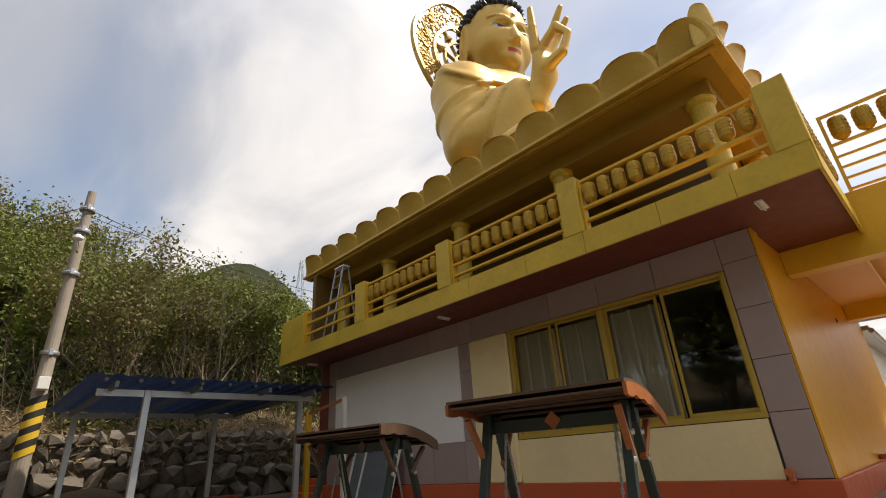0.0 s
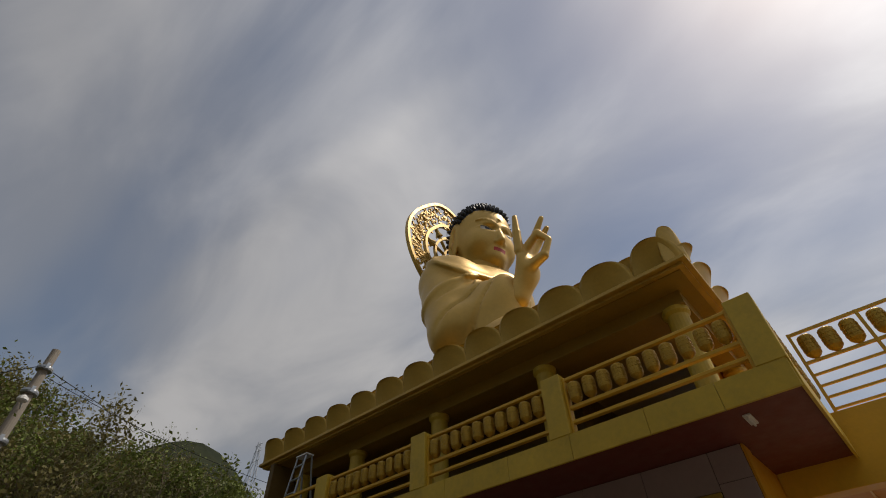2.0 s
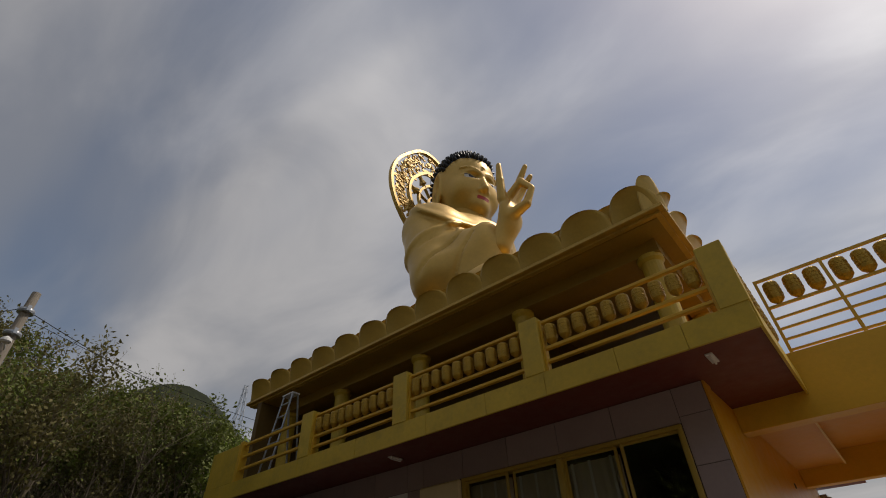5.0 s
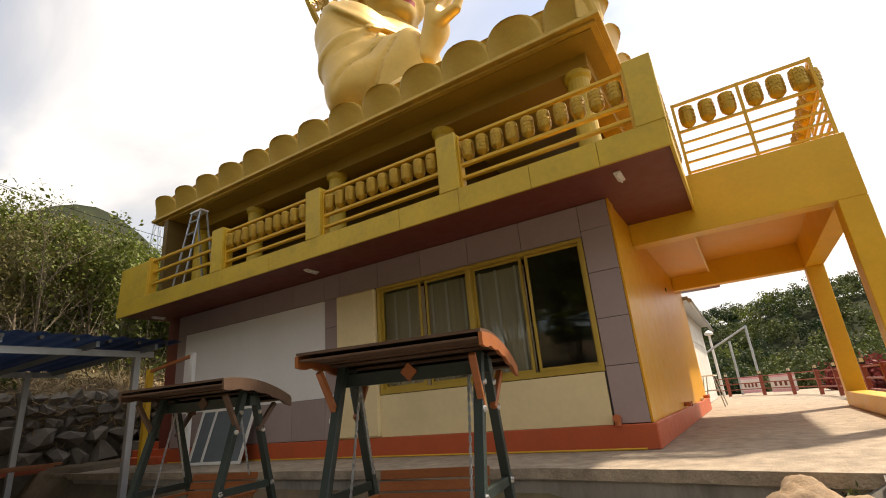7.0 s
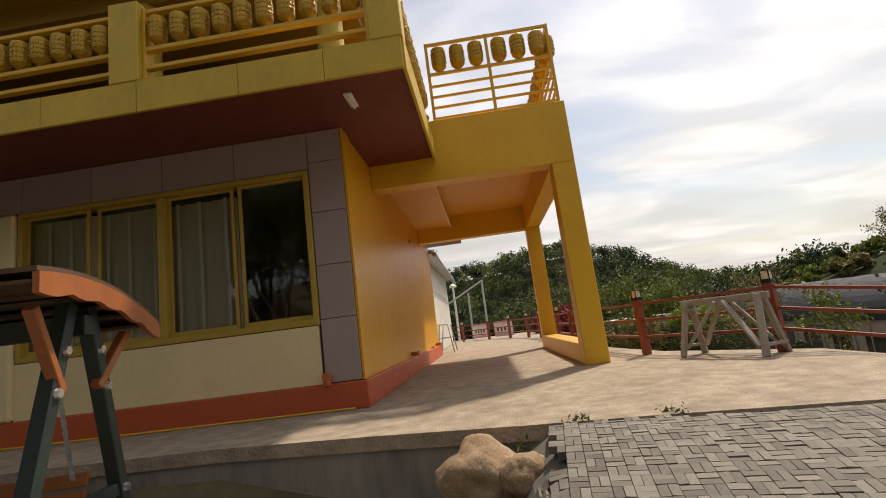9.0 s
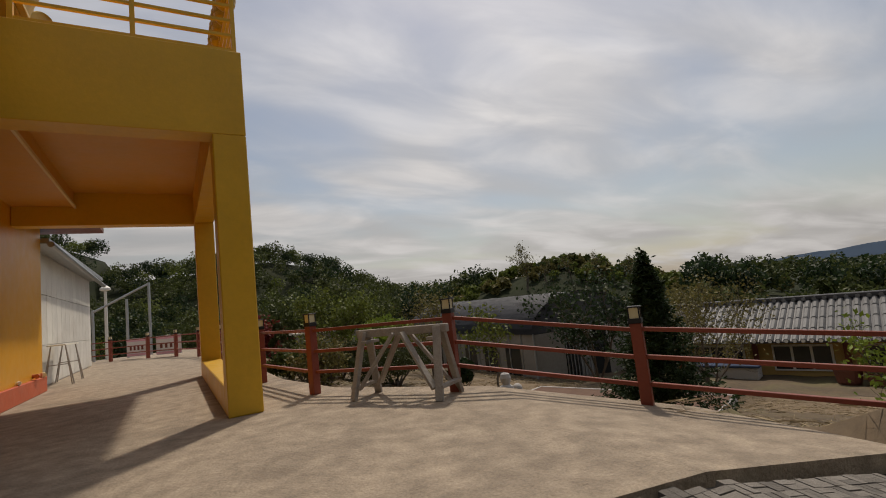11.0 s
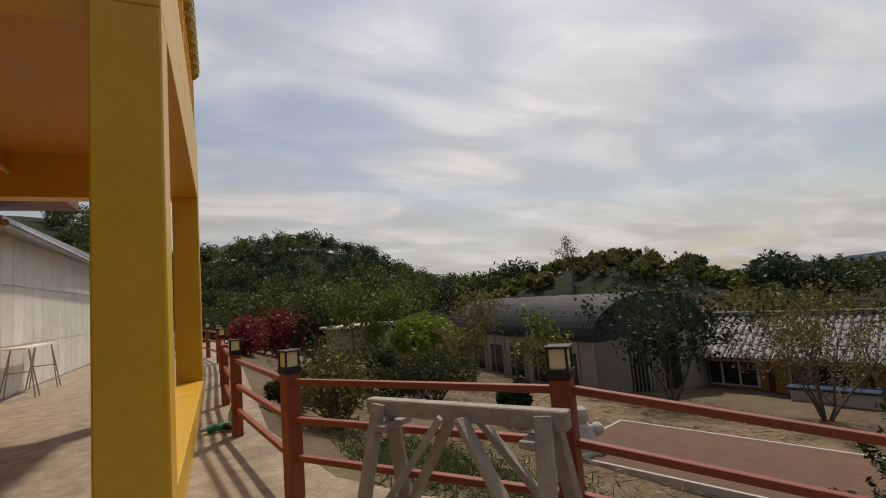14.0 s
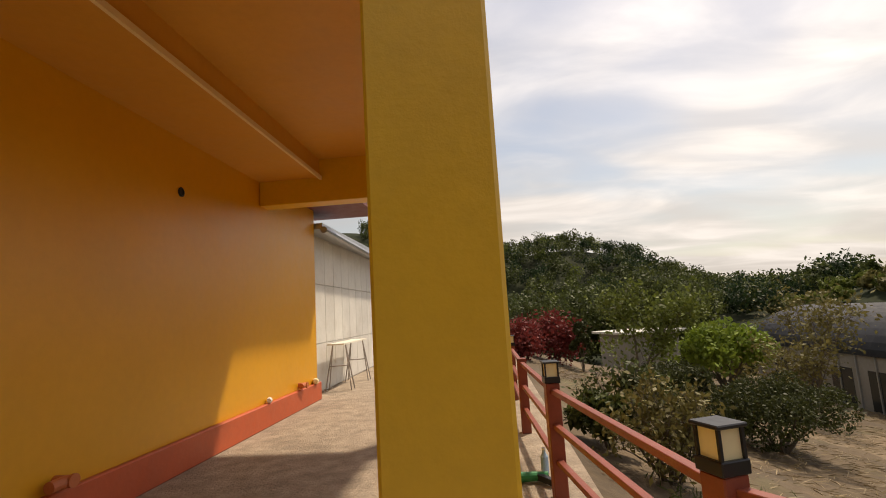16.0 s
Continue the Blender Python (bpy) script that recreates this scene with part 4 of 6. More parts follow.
def statue_head():
    """Broad full face, long ears, tight hair; measured from the middle of the skull."""
    lo, res = (-1.9, -1.75, -2.3), 0.042
    X, Y, Z, ell, cap = volume(lo, (1.95, 1.75, 2.0), res)
    f = ell((-0.12, 0, 0.1), (1.32, 1.24, 1.52))
    f = blend(f, ell((0.2, 0, -0.75), (1.05, 1.12, 1.05)), 0.4)
    f = blend(f, ell((0.86, 0, -1.42), (0.34, 0.42, 0.32)), 0.3)
    f = blend(f, cap((-0.1, 0, -1.2), (-0.1, 0, -2.3), 0.92, 0.92), 0.25)
    f = blend(f, cap((1.12, 0, -0.15), (1.34, 0, -0.76), 0.09, 0.15), 0.1)
    f = blend(f, ell((1.3, 0, -0.84), (0.17, 0.15, 0.12)), 0.06)
    for s in (-1, 1):
        f = blend(f, ell((1.18, s * 0.17, -0.87), (0.13, 0.11, 0.09)), 0.05)
        f = blend(f, ell((0.70, s * 0.62, -0.78), (0.34, 0.36, 0.40)), 0.3)
        # hollow of the eye, its heavy lid and the arched brow
        f = carve(f, ell((1.18, s * 0.50, -0.16), (0.22, 0.36, 0.15)), 0.12)
        f = blend(f, ell((0.93, s * 0.50, -0.22), (0.16, 0.32, 0.13)), 0.04)
        for k in range(4):
            y0, y1 = 0.14 + 0.19 * k, 0.14 + 0.19 * (k + 1)
            z0, z1 = (0.07 + 0.13 * math.sin(math.pi * (k + e) / 4.6) for e in (0, 1))
            f = blend(f, cap((1.17 - 0.36 * y0 ** 2, s * y0, z0), (1.17 - 0.36 * y1 ** 2, s * y1, z1), 0.04, 0.035), 0.05)
        ear = ell((-0.2, s * 1.24, -0.55), (0.30, 0.12, 0.95))
        ear = carve(ear, ell((-0.16, s * 1.36, -0.25), (0.16, 0.1, 0.42)), 0.05)
        ear = carve(ear, ell((-0.2, s * 1.36, -1.05), (0.07, 0.12, 0.28)), 0.04)
        f = blend(f, ear, 0.06)
    f = blend(f, ell((1.06, 0, -1.13), (0.17, 0.30, 0.065)), 0.03)
    f = blend(f, ell((1.05, 0, -1.25), (0.16, 0.24, 0.075)), 0.03)
    f = blend(f, ell((1.17, 0, 0.33), (0.08, 0.07, 0.07)), 0.03)
    pts, fcs = skin(f, lo, res)
    x, y, z = pts[fcs].mean(1).T
    mi = np.zeros(len(fcs), np.int32)
    line = 0.78 - np.clip((0.62 - x) * 1.25, 0, 1.05)
    hair = (z > line) & ((np.abs(y) < 1.16) | (z > 0.35)) | ((x < -0.45) & (z > -1.1))
    mi[hair & ~((np.abs(y) > 1.13) & (z < 0.4) & (x > -0.55))] = 1
    mi[(x > 0.98) & (np.abs(y) < 0.27) & (z > -1.27) & (z < -1.09)] = 2
    slit = (x > 0.75) & (np.abs(np.abs(y) - 0.50) < 0.27)
    mi[slit & (np.abs(z + 0.26) < 0.075)] = 3
    mi[slit & (np.abs(z + 0.19) < 0.045)] = 1
    mi[slit & (np.abs(np.abs(y) - 0.50) < 0.1) & (np.abs(z + 0.24) < 0.05)] = 1
    return pts @ np.array(TURN).T * HEAD + np.array(HC), fcs, mi


def statue_hand():
    """Raised right hand, palm forwards, thumb and ring finger closing a circle."""
    lo, res = (1.8, -4.2, 1.9), 0.045
    X, Y, Z, ell, cap = volume(lo, (5.6, -1.0, 7.6), res)
    f = ell((3.2, -2.5, 4.25), (0.34, 0.66, 0.85))
    f = blend(f, cap((2.55, -2.62, 2.7), (3.1, -2.5, 3.9), 0.46, 0.47), 0.3)
    for y0, y1, x1, z1, x2, z2 in ((-0.5, -0.62, 0.1, 5.75, 0.18, 6.65), (0.30, 0.62, 0.35, 5.7, 0.95, 6.45), (0.0, 0.32, 0.35, 5.85, 0.95, 6.85)):
        f = blend(f, cap((3.2, -2.5 + y0, 4.8), (3.2 + x1, -2.5 + y1, z1), 0.21, 0.18), 0.1)
        f = blend(f, cap((3.2 + x1, -2.5 + y1, z1), (3.2 + x2, -2.5 + y1 * 1.1, z2), 0.18, 0.12), 0.04)
    f = blend(f, cap((3.25, -2.7, 4.9), (4.0, -2.6, 5.6), 0.2, 0.18), 0.08)
    f = blend(f, cap((4.0, -2.6, 5.6), (4.4, -2.55, 5.0), 0.18, 0.14), 0.05)
    f = blend(f, cap((3.35, -2.75, 3.85), (4.1, -2.65, 4.15), 0.28, 0.2), 0.12)
    f = blend(f, cap((4.1, -2.65, 4.15), (4.42, -2.55, 4.92), 0.19, 0.14), 0.05)
    pts, fcs = skin(f, lo, res)
    wrist = np.array((2.75, -2.58, 3.0))
    return (pts - wrist) * HAND + wrist + np.array((0.4, 0.0, 0.4)), fcs


def statue_mesh():
    verts, polys, mats = [], [], []

    def add(pts, fcs, mi):
        b0 = len(verts)
        verts.extend(pts.tolist())
        polys.extend((fcs + b0).tolist())
        mats.extend(mi.tolist())

    for pts, fcs in (statue_body(), statue_hand()):
        add(pts, fcs, np.zeros(len(fcs), np.int32))
    add(*statue_head())
    # tight curls of hair: small blunt cones over the crown
    g = math.pi * (3 - math.sqrt(5))
    for k in range(620):
        zz = 1 - 2 * (k + 0.5) / 620
        rr = math.sqrt(1 - zz * zz)
        d = Vector((rr * math.cos(k * g), rr * math.sin(k * g), zz))
        p = Vector((1.30 * d.x - 0.12, 1.22 * d.y, 1.50 * d.z + 0.1))
        if p.z < 0.83 - min(max((0.62 - p.x) * 1.25, 0), 1.05) and not (p.x < -0.55 and p.z > -1.0):
            continue
        if abs(p.y) > 1.1 and p.z < 0.3:
            continue
        nrm = Vector((d.x / 1.30, d.y / 1.22, d.z / 1.50)).normalized()
        mm = Matrix.Translation(HC + TURN @ (p - nrm * 0.04) * HEAD) @ (TURN @ nrm).to_track_quat("Z", "Y").to_matrix().to_4x4()
        b0 = len(verts)
        for r, h in ((0.14, 0.0), (0.10, 0.14), (0.03, 0.27)):
            for q in range(7):
                verts.append(tuple(mm @ Vector((r * math.cos(q * math.tau / 7), r * math.sin(q * math.tau / 7), h))))
        for lv in (0, 7):
            for q in range(7):
                polys.append([b0 + lv + q, b0 + lv + (q + 1) % 7, b0 + lv + 7 + (q + 1) % 7, b0 + lv + 7 + q])
                mats.append(1)
        polys.append([b0 + 14 + q for q in range(7)])
        mats.append(1)
    me = bpy.data.meshes.new("statue")
    me.from_pydata(verts, [], polys)
    for m in (M_GOLD, M_HAIR, M_LIP, M_EYE):
        me.materials.append(m)
    me.polygons.foreach_set("material_index", mats)
    me.polygons.foreach_set("use_smooth", [True] * len(polys))
    me.validate()
    return me


STAT = (-7.5, 5.0, 7.05)
ob = new("seated_statue", statue_mesh())
ob.location = STAT
tagged(ob, "giant seated gold statue with black curled hair on the roof", "statue")

# pierced halo behind the statue's head
halo = thing("halo_screen", "pierced gold halo screen behind the statue's head", "halo", at=(STAT[0] - 1.9, 5.0, 17.0))


def halo_r(a):
    """Outline radius by angle from the top: round, drawn up to a point."""
    t = abs((a + math.pi) % math.tau - math.pi)
    return 2.95 + 0.85 * math.exp(-(t / 0.5) ** 2) + 0.15 * max(0, t - 2.2)


def halo_ring(name, f0, f1, thick, n=96, wave=0.0):
    bm = bmesh.new()
    rows = []
    for k in range(n):
        a = k * math.tau / n
        r = halo_r(a)
        w = 1 + wave * math.sin(a * 14)
        rows.append([bm.verts.new((x, q * math.sin(a), q * math.cos(a))) for x, q in ((-thick, r * f0), (-thick, r * f1 * w), (thick, r * f1 * w), (thick, r * f0))])
    for k in range(n):
        p, q = rows[k], rows[(k + 1) % n]
        for i in range(4):
            bm.faces.new((p[i], p[(i + 1) % 4], q[(i + 1) % 4], q[i]))
    part(name, bm, M_GOLD, halo)


halo_ring("outer_rim", 0.95, 1.0, 0.09)
halo_ring("middle_rim", 0.56, 0.61, 0.09)
halo_ring("inner_rim", 0.34, 0.38, 0.07)
halo_ring("hub_ring", 0.12, 0.17, 0.07)
bm = bmesh.new()
rr = random.Random(4)
for k in range(420):
    a, fr = rr.uniform(0, math.tau), rr.uniform(0.64, 0.89)
    r = halo_r(a) * fr
    p = Vector((0, r * math.sin(a), r * math.cos(a)))
    b = rr.uniform(0, math.tau)
    ln = rr.uniform(0.12, 0.3)
    prev = p
    for s in range(4):
        b += rr.choice((-0.8, 0.8)) * 0.9
        q = prev + Vector((rr.uniform(-0.03, 0.03), math.sin(b) * ln * 0.5, math.cos(b) * ln * 0.5))
        beam(bm, prev, q, 0.06, 0.075)
        prev = q
part("scrollwork", bm, M_GOLD, halo, "tangled gold scrollwork")
for k in range(8):
    a = k * math.tau / 8 + 0.2
    r = halo_r(a)
    bm = bmesh.new()
    d = Vector((0, math.sin(a), math.cos(a)))
    rod(bm, d * r * 0.15, d * r * 0.57, 0.07, 0.1, 8)
    rod(bm, d * r * 0.42, d * r * 0.52, 0.2, 0.06, 8)
    part("spoke", bm, M_GOLD, halo)
bm = bmesh.new()
beam(bm, (0.0, 0, -2.3), (0.2, 0, -6.5), 0.5, 0.3)
part("stay", bm, M_GOLD, halo)
bm = bmesh.new()
rod(bm, (-0.3, 0.2, -6.5), (-0.3, 0.2, 4.7), 0.03, 0.015, 6)
part("lightning_rod", bm, M_STEEL, halo, "thin lightning rod")

# ---- forecourt: swings, canopy, pole ----
def chain(bm, a, b, n):
    a, b = Vector(a), Vector(b)
    for k in range(n):
        p, q = a.lerp(b, k / n), a.lerp(b, (k + 1.25) / n)
        beam(bm, p, q, 0.026 if k % 2 else 0.007, 0.007 if k % 2 else 0.026)


def swing(m, roof_wood, label):
    t = thing("garden_swing", label, "swing", "garden swings")
    W, D = 0.88, 0.58
    for sx in (-0.70, 0.70):
        for sy in (-1, 1):
            bm = bmesh.new()
            beam(bm, (sx, sy * 0.62, 0.0), (sx, sy * 0.08, 1.84), 0.085, 0.075, 0.006)
            leg = part("leg", bm, M_SWGREEN, t)
            s = 1 if sx > 0 else -1
            for z in (1.36, 1.58, 0.72):
                yy = sy * (0.62 - 0.54 * z / 1.84)
                bm = bmesh.new()
                rod(bm, (sx + s * 0.04, yy, z), (sx + s * 0.062, yy, z), 0.03, 0.024, 10)
                part("bolt", bm, M_CHROME, leg, "round zinc bolt head")
        bm = bmesh.new()
        box(bm, sx - 0.025, sx + 0.025, -0.43, 0.43, 0.68, 0.76, bevel=0.005)
        part("cross_tie", bm, M_SWGREEN, t)
        for sy in (-1, 1):
            bm = bmesh.new()
            beam(bm, (sx * 1.02, sy * 0.16, 1.36), (sx * 1.06, sy * 0.42, 1.80 if sy < 0 else 1.68), 0.06, 0.05, 0.005)
            part("roof_brace", bm, roof_wood, t)
    bm = bmesh.new()
    box(bm, -0.78, 0.78, -0.05, 0.05, 1.66, 1.78, bevel=0.006)
    part("top_beam", bm, M_SWGREEN, t)
    bm = bmesh.new()
    n = 14
    prev = None
    for k in range(n + 1):
        a = (k / n * 2 - 1)
        y, z = D * a, 1.96 - 0.085 * (a + 0.65) ** 2
        ring = [bm.verts.new(p) for p in ((-W, y, z), (W, y, z), (W, y, z + 0.025), (-W, y, z + 0.025))]
        if prev:
            for i in range(4):
                bm.faces.new((prev[i], prev[(i + 1) % 4], ring[(i + 1) % 4], ring[i]))
        else:
            bm.faces.new(ring)
        prev = ring
    bm.faces.new(prev)
    roof = part("roof", bm, M_ROOFBR, t, "arched brown roof")
    for sx in (-1, 1):
        bm = bmesh.new()
        prev = None
        for k in range(25):
            a = k / 24 * 2 - 1
            zt = 1.957 - 0.085 * (a + 0.65) ** 2
            zb = zt - 0.10 - 0.022 * abs(math.sin(k / 24 * math.pi * 5))
            x0 = sx * W
            ring = [bm.verts.new(p) for p in ((x0 - 0.02 * sx, D * a, zb), (x0 + 0.012 * sx, D * a, zb), (x0 + 0.012 * sx, D * a, zt), (x0 - 0.02 * sx, D * a, zt))]
            if prev:
                for i in range(4):
                    bm.faces.new((prev[i], prev[(i + 1) % 4], ring[(i + 1) % 4], ring[i]))
            else:
                bm.faces.new(ring)
            prev = ring
        bm.faces.new(prev)
        part("end_board", bm, roof_wood, roof, "scalloped varnished end board")
    # underside boards: varnish in shadow, put into the colour as roof brown
    for k in range(7):
        a = (k + 0.5) / 7 * 2 - 1
        bm = bmesh.new()
        box(bm, -W + 0.03, W - 0.03, D * a - 0.075, D * a + 0.075, 1.90 - 0.085 * (a + 0.65) ** 2, 1.918 - 0.085 * (a + 0.65) ** 2)
        part("roof_board", bm, M_ROOFBR, roof)
    bm = bmesh.new()
    box(bm, -0.06, 0.06, -0.075, -0.052, -0.06, 0.06, pose(0, 0, 1.74, 0, 45, 0))
    part("diamond_plaque", bm, roof_wood, t)
    for sx in (-0.56, 0.56):
        for sy in (-0.24, 0.2):
            bm = bmesh.new()
            chain(bm, (sx, 0, 1.68), (sx, sy, 0.62 if sy < 0 else 0.85), 26)
            part("chain", bm, M_STEEL, t)
    for k in range(5):
        bm = bmesh.new()
        box(bm, -0.56, 0.56, -0.26 + k * 0.1, -0.18 + k * 0.1, 0.42, 0.445, bevel=0.004)
        part("seat_slat", bm, M_WOODO, t)
    for k in range(4):
        bm = bmesh.new()
        box(bm, -0.56, 0.56, -0.012, 0.012, 0, 0.085, pose(0, 0.25 + k * 0.03, 0.47 + k * 0.1, -14, 0, 0), 0.004)
        part("back_slat", bm, M_WOODO, t)
    for sx in (-0.58, 0.58):
        bm = bmesh.new()
        box(bm, sx - 0.03, sx + 0.03, -0.3, 0.3, 0.62, 0.65, bevel=0.005)
        box(bm, sx - 0.025, sx + 0.025, -0.27, -0.22, 0.4, 0.62, bevel=0.005)
        part("armrest", bm, M_WOODO, t)
    t.matrix_basis = m
    return t


swing(pose(-1.42, -3.52, -0.62, 0, 0, 11), M_WOODO, "dark green timber garden swing with an arched brown roof")
swing(pose(-4.65, -3.5, -0.62, 0, 0, 9) @ Matrix.Diagonal((0.97, 0.97, 0.97, 1)), M_ROOFBR, "weathered dark garden swing with an arched roof")

# canopy
can = thing("canopy", "open steel canopy with a blue corrugated sheet roof", "canopy", at=(-11.2, -4.0, -0.4))
for x, y in ((1.85, 1.9), (1.9, -1.28), (-2.2, 1.45), (-2.2, -1.8)):
    bm = bmesh.new()
    box(bm, x - 0.06, x + 0.06, y - 0.06, y + 0.06, -0.3, 2.78, bevel=0.008)
    part("post", bm, M_STEEL, can)
for y in (-1.9, -0.5, 0.9, 1.95):
    bm = bmesh.new()
    beam(bm, (-2.5, y, 2.74), (2.45, y, 2.80), 0.06, 0.1)
    part("purlin", bm, M_DARKSTEEL, can)
for x in (-2.2, 1.88):
    bm = bmesh.new()
    beam(bm, (x, -2.1, 2.72), (x, 2.2, 2.72), 0.08, 0.12)
    part("side_beam", bm, M_STEEL, can)
bm = bmesh.new()
prev = None
n = 60
for k in range(n + 1):
    y = -2.35 + 4.75 * k / n
    w = 0.03 * (1 if k % 4 in (1, 2) else 0)
    a, b = bm.verts.new((-2.6, y, 2.82 + w)), bm.verts.new((2.62, y, 2.91 + w))
    if prev:
        bm.faces.new((prev[0], a, b, prev[1]))
    prev = (a, b)
r = bmesh.ops.solidify(bm, geom=bm.faces[:], thickness=0.012)
part("roof_sheet", bm, M_BLUE, can, "blue corrugated roof sheet")
for k in range(9):
    bm = bmesh.new()
    rod(bm, (2.63, -2.1 + k * 0.52, 2.84), (2.5, -2.1 + k * 0.52, 2.84), 0.035, n=8)
    part("purlin_end", bm, M_BLACK, can)

# utility pole with striped guard
PX, PY, PZ = -14.5, -6.5, 0.55
pole = thing("utility_pole", "concrete utility pole with a black and yellow striped guard", "pole", at=(PX, PY, PZ))
bm = bmesh.new()
rod(bm, (0, 0, -0.4), (0, 0, 8.2), 0.19, 0.11, 16)
part("shaft", bm, M_POLE, pole)
M_STRIPE = mat("black_guard", (0.02, 0.02, 0.02), 0.6)
M_STRIPEY = mat("yellow_guard", (0.68, 0.45, 0.03), 0.6)
for k in range(8):
    bm = bmesh.new()
    n = 24
    prev = None
    for j in range(n + 1):
        a = j / n * math.tau
        z = 0.95 + k * 0.17 + 0.09 * math.sin(a)
        p = [bm.verts.new((0.197 * math.cos(a), 0.197 * math.sin(a), zz)) for zz in (z, z + 0.17)]
        if prev:
            bm.faces.new((prev[0], p[0], p[1], prev[1]))
        prev = p
    part("guard_stripe", bm, M_STRIPE if k % 2 else M_STRIPEY, pole)
for z in (3.4, 5.6, 6.9, 7.6):
    bm = bmesh.new()
    lathe(bm, [(0.20, -0.05), (0.21, 0), (0.20, 0.05)], 16, pose(0, 0, z))
    box(bm, 0.15, 0.3, -0.04, 0.04, z - 0.08, z + 0.08)
    part("band", bm, M_STEEL, pole)
bm = bmesh.new()
box(bm, 0.15, 0.45, -0.12, 0.12, 2.45, 2.75, bevel=0.01)
part("meter_box", bm, M_LAMPW, pole)
bm = bmesh.new()
rod(bm, (0.15, 0, 6.4), (0.55, -0.1, 6.5), 0.025)
lathe(bm, [(0.02, 0.12), (0.12, 0.05), (0.13, -0.02), (0.1, -0.05)], 12, pose(0.6, -0.1, 6.45))
part("yard_light", bm, M_LAMPW, pole)


def cable(a, b, sag, r=0.012):
    bm = bmesh.new()
    a, b = Vector(a), Vector(b)
    prev = a
    for k in range(1, 25):
        f = k / 24
        p = a.lerp(b, f) - Vector((0, 0, sag * 4 * f * (1 - f)))
        rod(bm, prev, p, r, n=5, caps=False)
        prev = p
    tagged(part("overhead_cable", bm, M_CRETE2), "thin black overhead cable", "cable", "overhead cables")


cable((PX, PY, 8.2), (-30, 12, 12.5), 0.6)
cable((PX, PY, 8.3), (-40, -14, 16), 0.8)
cable((PX, PY, 8.0), (-12.6, 2.5, 6.2), 0.3, 0.008)

# dry stone wall at the foot of the hill
stone_wall = tagged(new("wall_stone"), "dry stone wall of rough field stones", "wall", kind="structure")
rs = random.Random(11)
STONES = []
for k in range(9):
    bm = bmesh.new()
    bmesh.ops.create_icosphere(bm, subdivisions=1, radius=0.5)
    for v in bm.verts:
        v.co += Vector([rs.uniform(-0.2, 0.2) for _ in range(3)])
        for i in range(3):
            v.co[i] = max(-0.38, min(0.38, v.co[i]))
    STONES.append(mesh_of("stone", bm, M_ROCK))
cnt = 0
y = -13.0
bm = bmesh.new()
box(bm, -15.4, -14.95, -14.0, 9.0, -0.5, 1.7)
part("rubble_core", bm, M_ROCK, stone_wall)
z = 0.05
row = 0
while z < 1.75 and cnt < 290:
    big = 0.62 if row < 2 else 0.36
    y = -9.0 + rs.uniform(0, 0.3)
    while y < 6.5:
        w, h = big * rs.uniform(0.7, 1.5), big * rs.uniform(0.8, 1.15)
        ob = new("stone", STONES[rs.randrange(9)])
        ob.parent = stone_wall
        ob.matrix_basis = pose(-14.78 + rs.uniform(-0.08, 0.08) - z * 0.08, y + w / 2, z + h * 0.4, rs.uniform(-15, 15), rs.uniform(-15, 15), rs.choice((0, 180)) + rs.uniform(-15, 15)) @ Matrix.Diagonal((big * 1.2, w * 1.28, h * 1.3, 1))
        y += w
        cnt += 1
    z += big * 0.86
    row += 1
# planks lying below the wall
for k in range(4):
    bm = bmesh.new()
    beam(bm, (-13.9 + k * 0.12, -5.5 + k * 0.2, 0.12 + k * 0.05), (-13.5 + k * 0.14, -2.0 + k * 0.1, 0.1 + k * 0.05), 0.14, 0.05)
    tagged(part("plank", bm, M_RED if k < 2 else M_WOODO), "reddish plank stacked on the ground", "plank", "stacked planks")
# yellow frame posts and leaning window frames beside the wall
gate = thing("doorway_stand", "yellow and grey frame standing by the canopy", "frame", at=(-10.9, -1.0, 0))
bm = bmesh.new()
box(bm, -0.06, 0.06, -0.06, 0.06, 0, 2.2)
part("upright", bm, M_YELLOW, gate)
bm = bmesh.new()
beam(bm, (0, 0, 2.15), (1.9, -0.1, 2.3), 0.06, 0.06)
part("crossbar", bm, M_WOODO, gate)
bm = bmesh.new()
box(bm, 1.85, 1.95, -0.14, -0.06, 0, 2.35)
part("upright", bm, M_LAMPW, gate)
for k in range(3):
    t = thing("window_sash", "old white window sash leaning on the wall", "window sash", "leaning sashes")
    bm = bmesh.new()
    for a in ((0, 0.9, -0.02, 0.02, 0, 0.06), (0, 0.9, -0.02, 0.02, 1.14, 1.2), (0, 0.06, -0.02, 0.02, 0.06, 1.14), (0.84, 0.9, -0.02, 0.02, 0.06, 1.14)):
        box(bm, *a)
    part("frame", bm, M_LAMPW, t)
    bm = bmesh.new()
    box(bm, 0.06, 0.84, -0.004, 0.004, 0.06, 1.14)
    part("mesh_screen", bm, M_DARKSTEEL, t)
    t.matrix_basis = pose(-8.9 - k * 0.35, -0.55 - k * 0.07, 0.0, -18, 0, 6 * k)

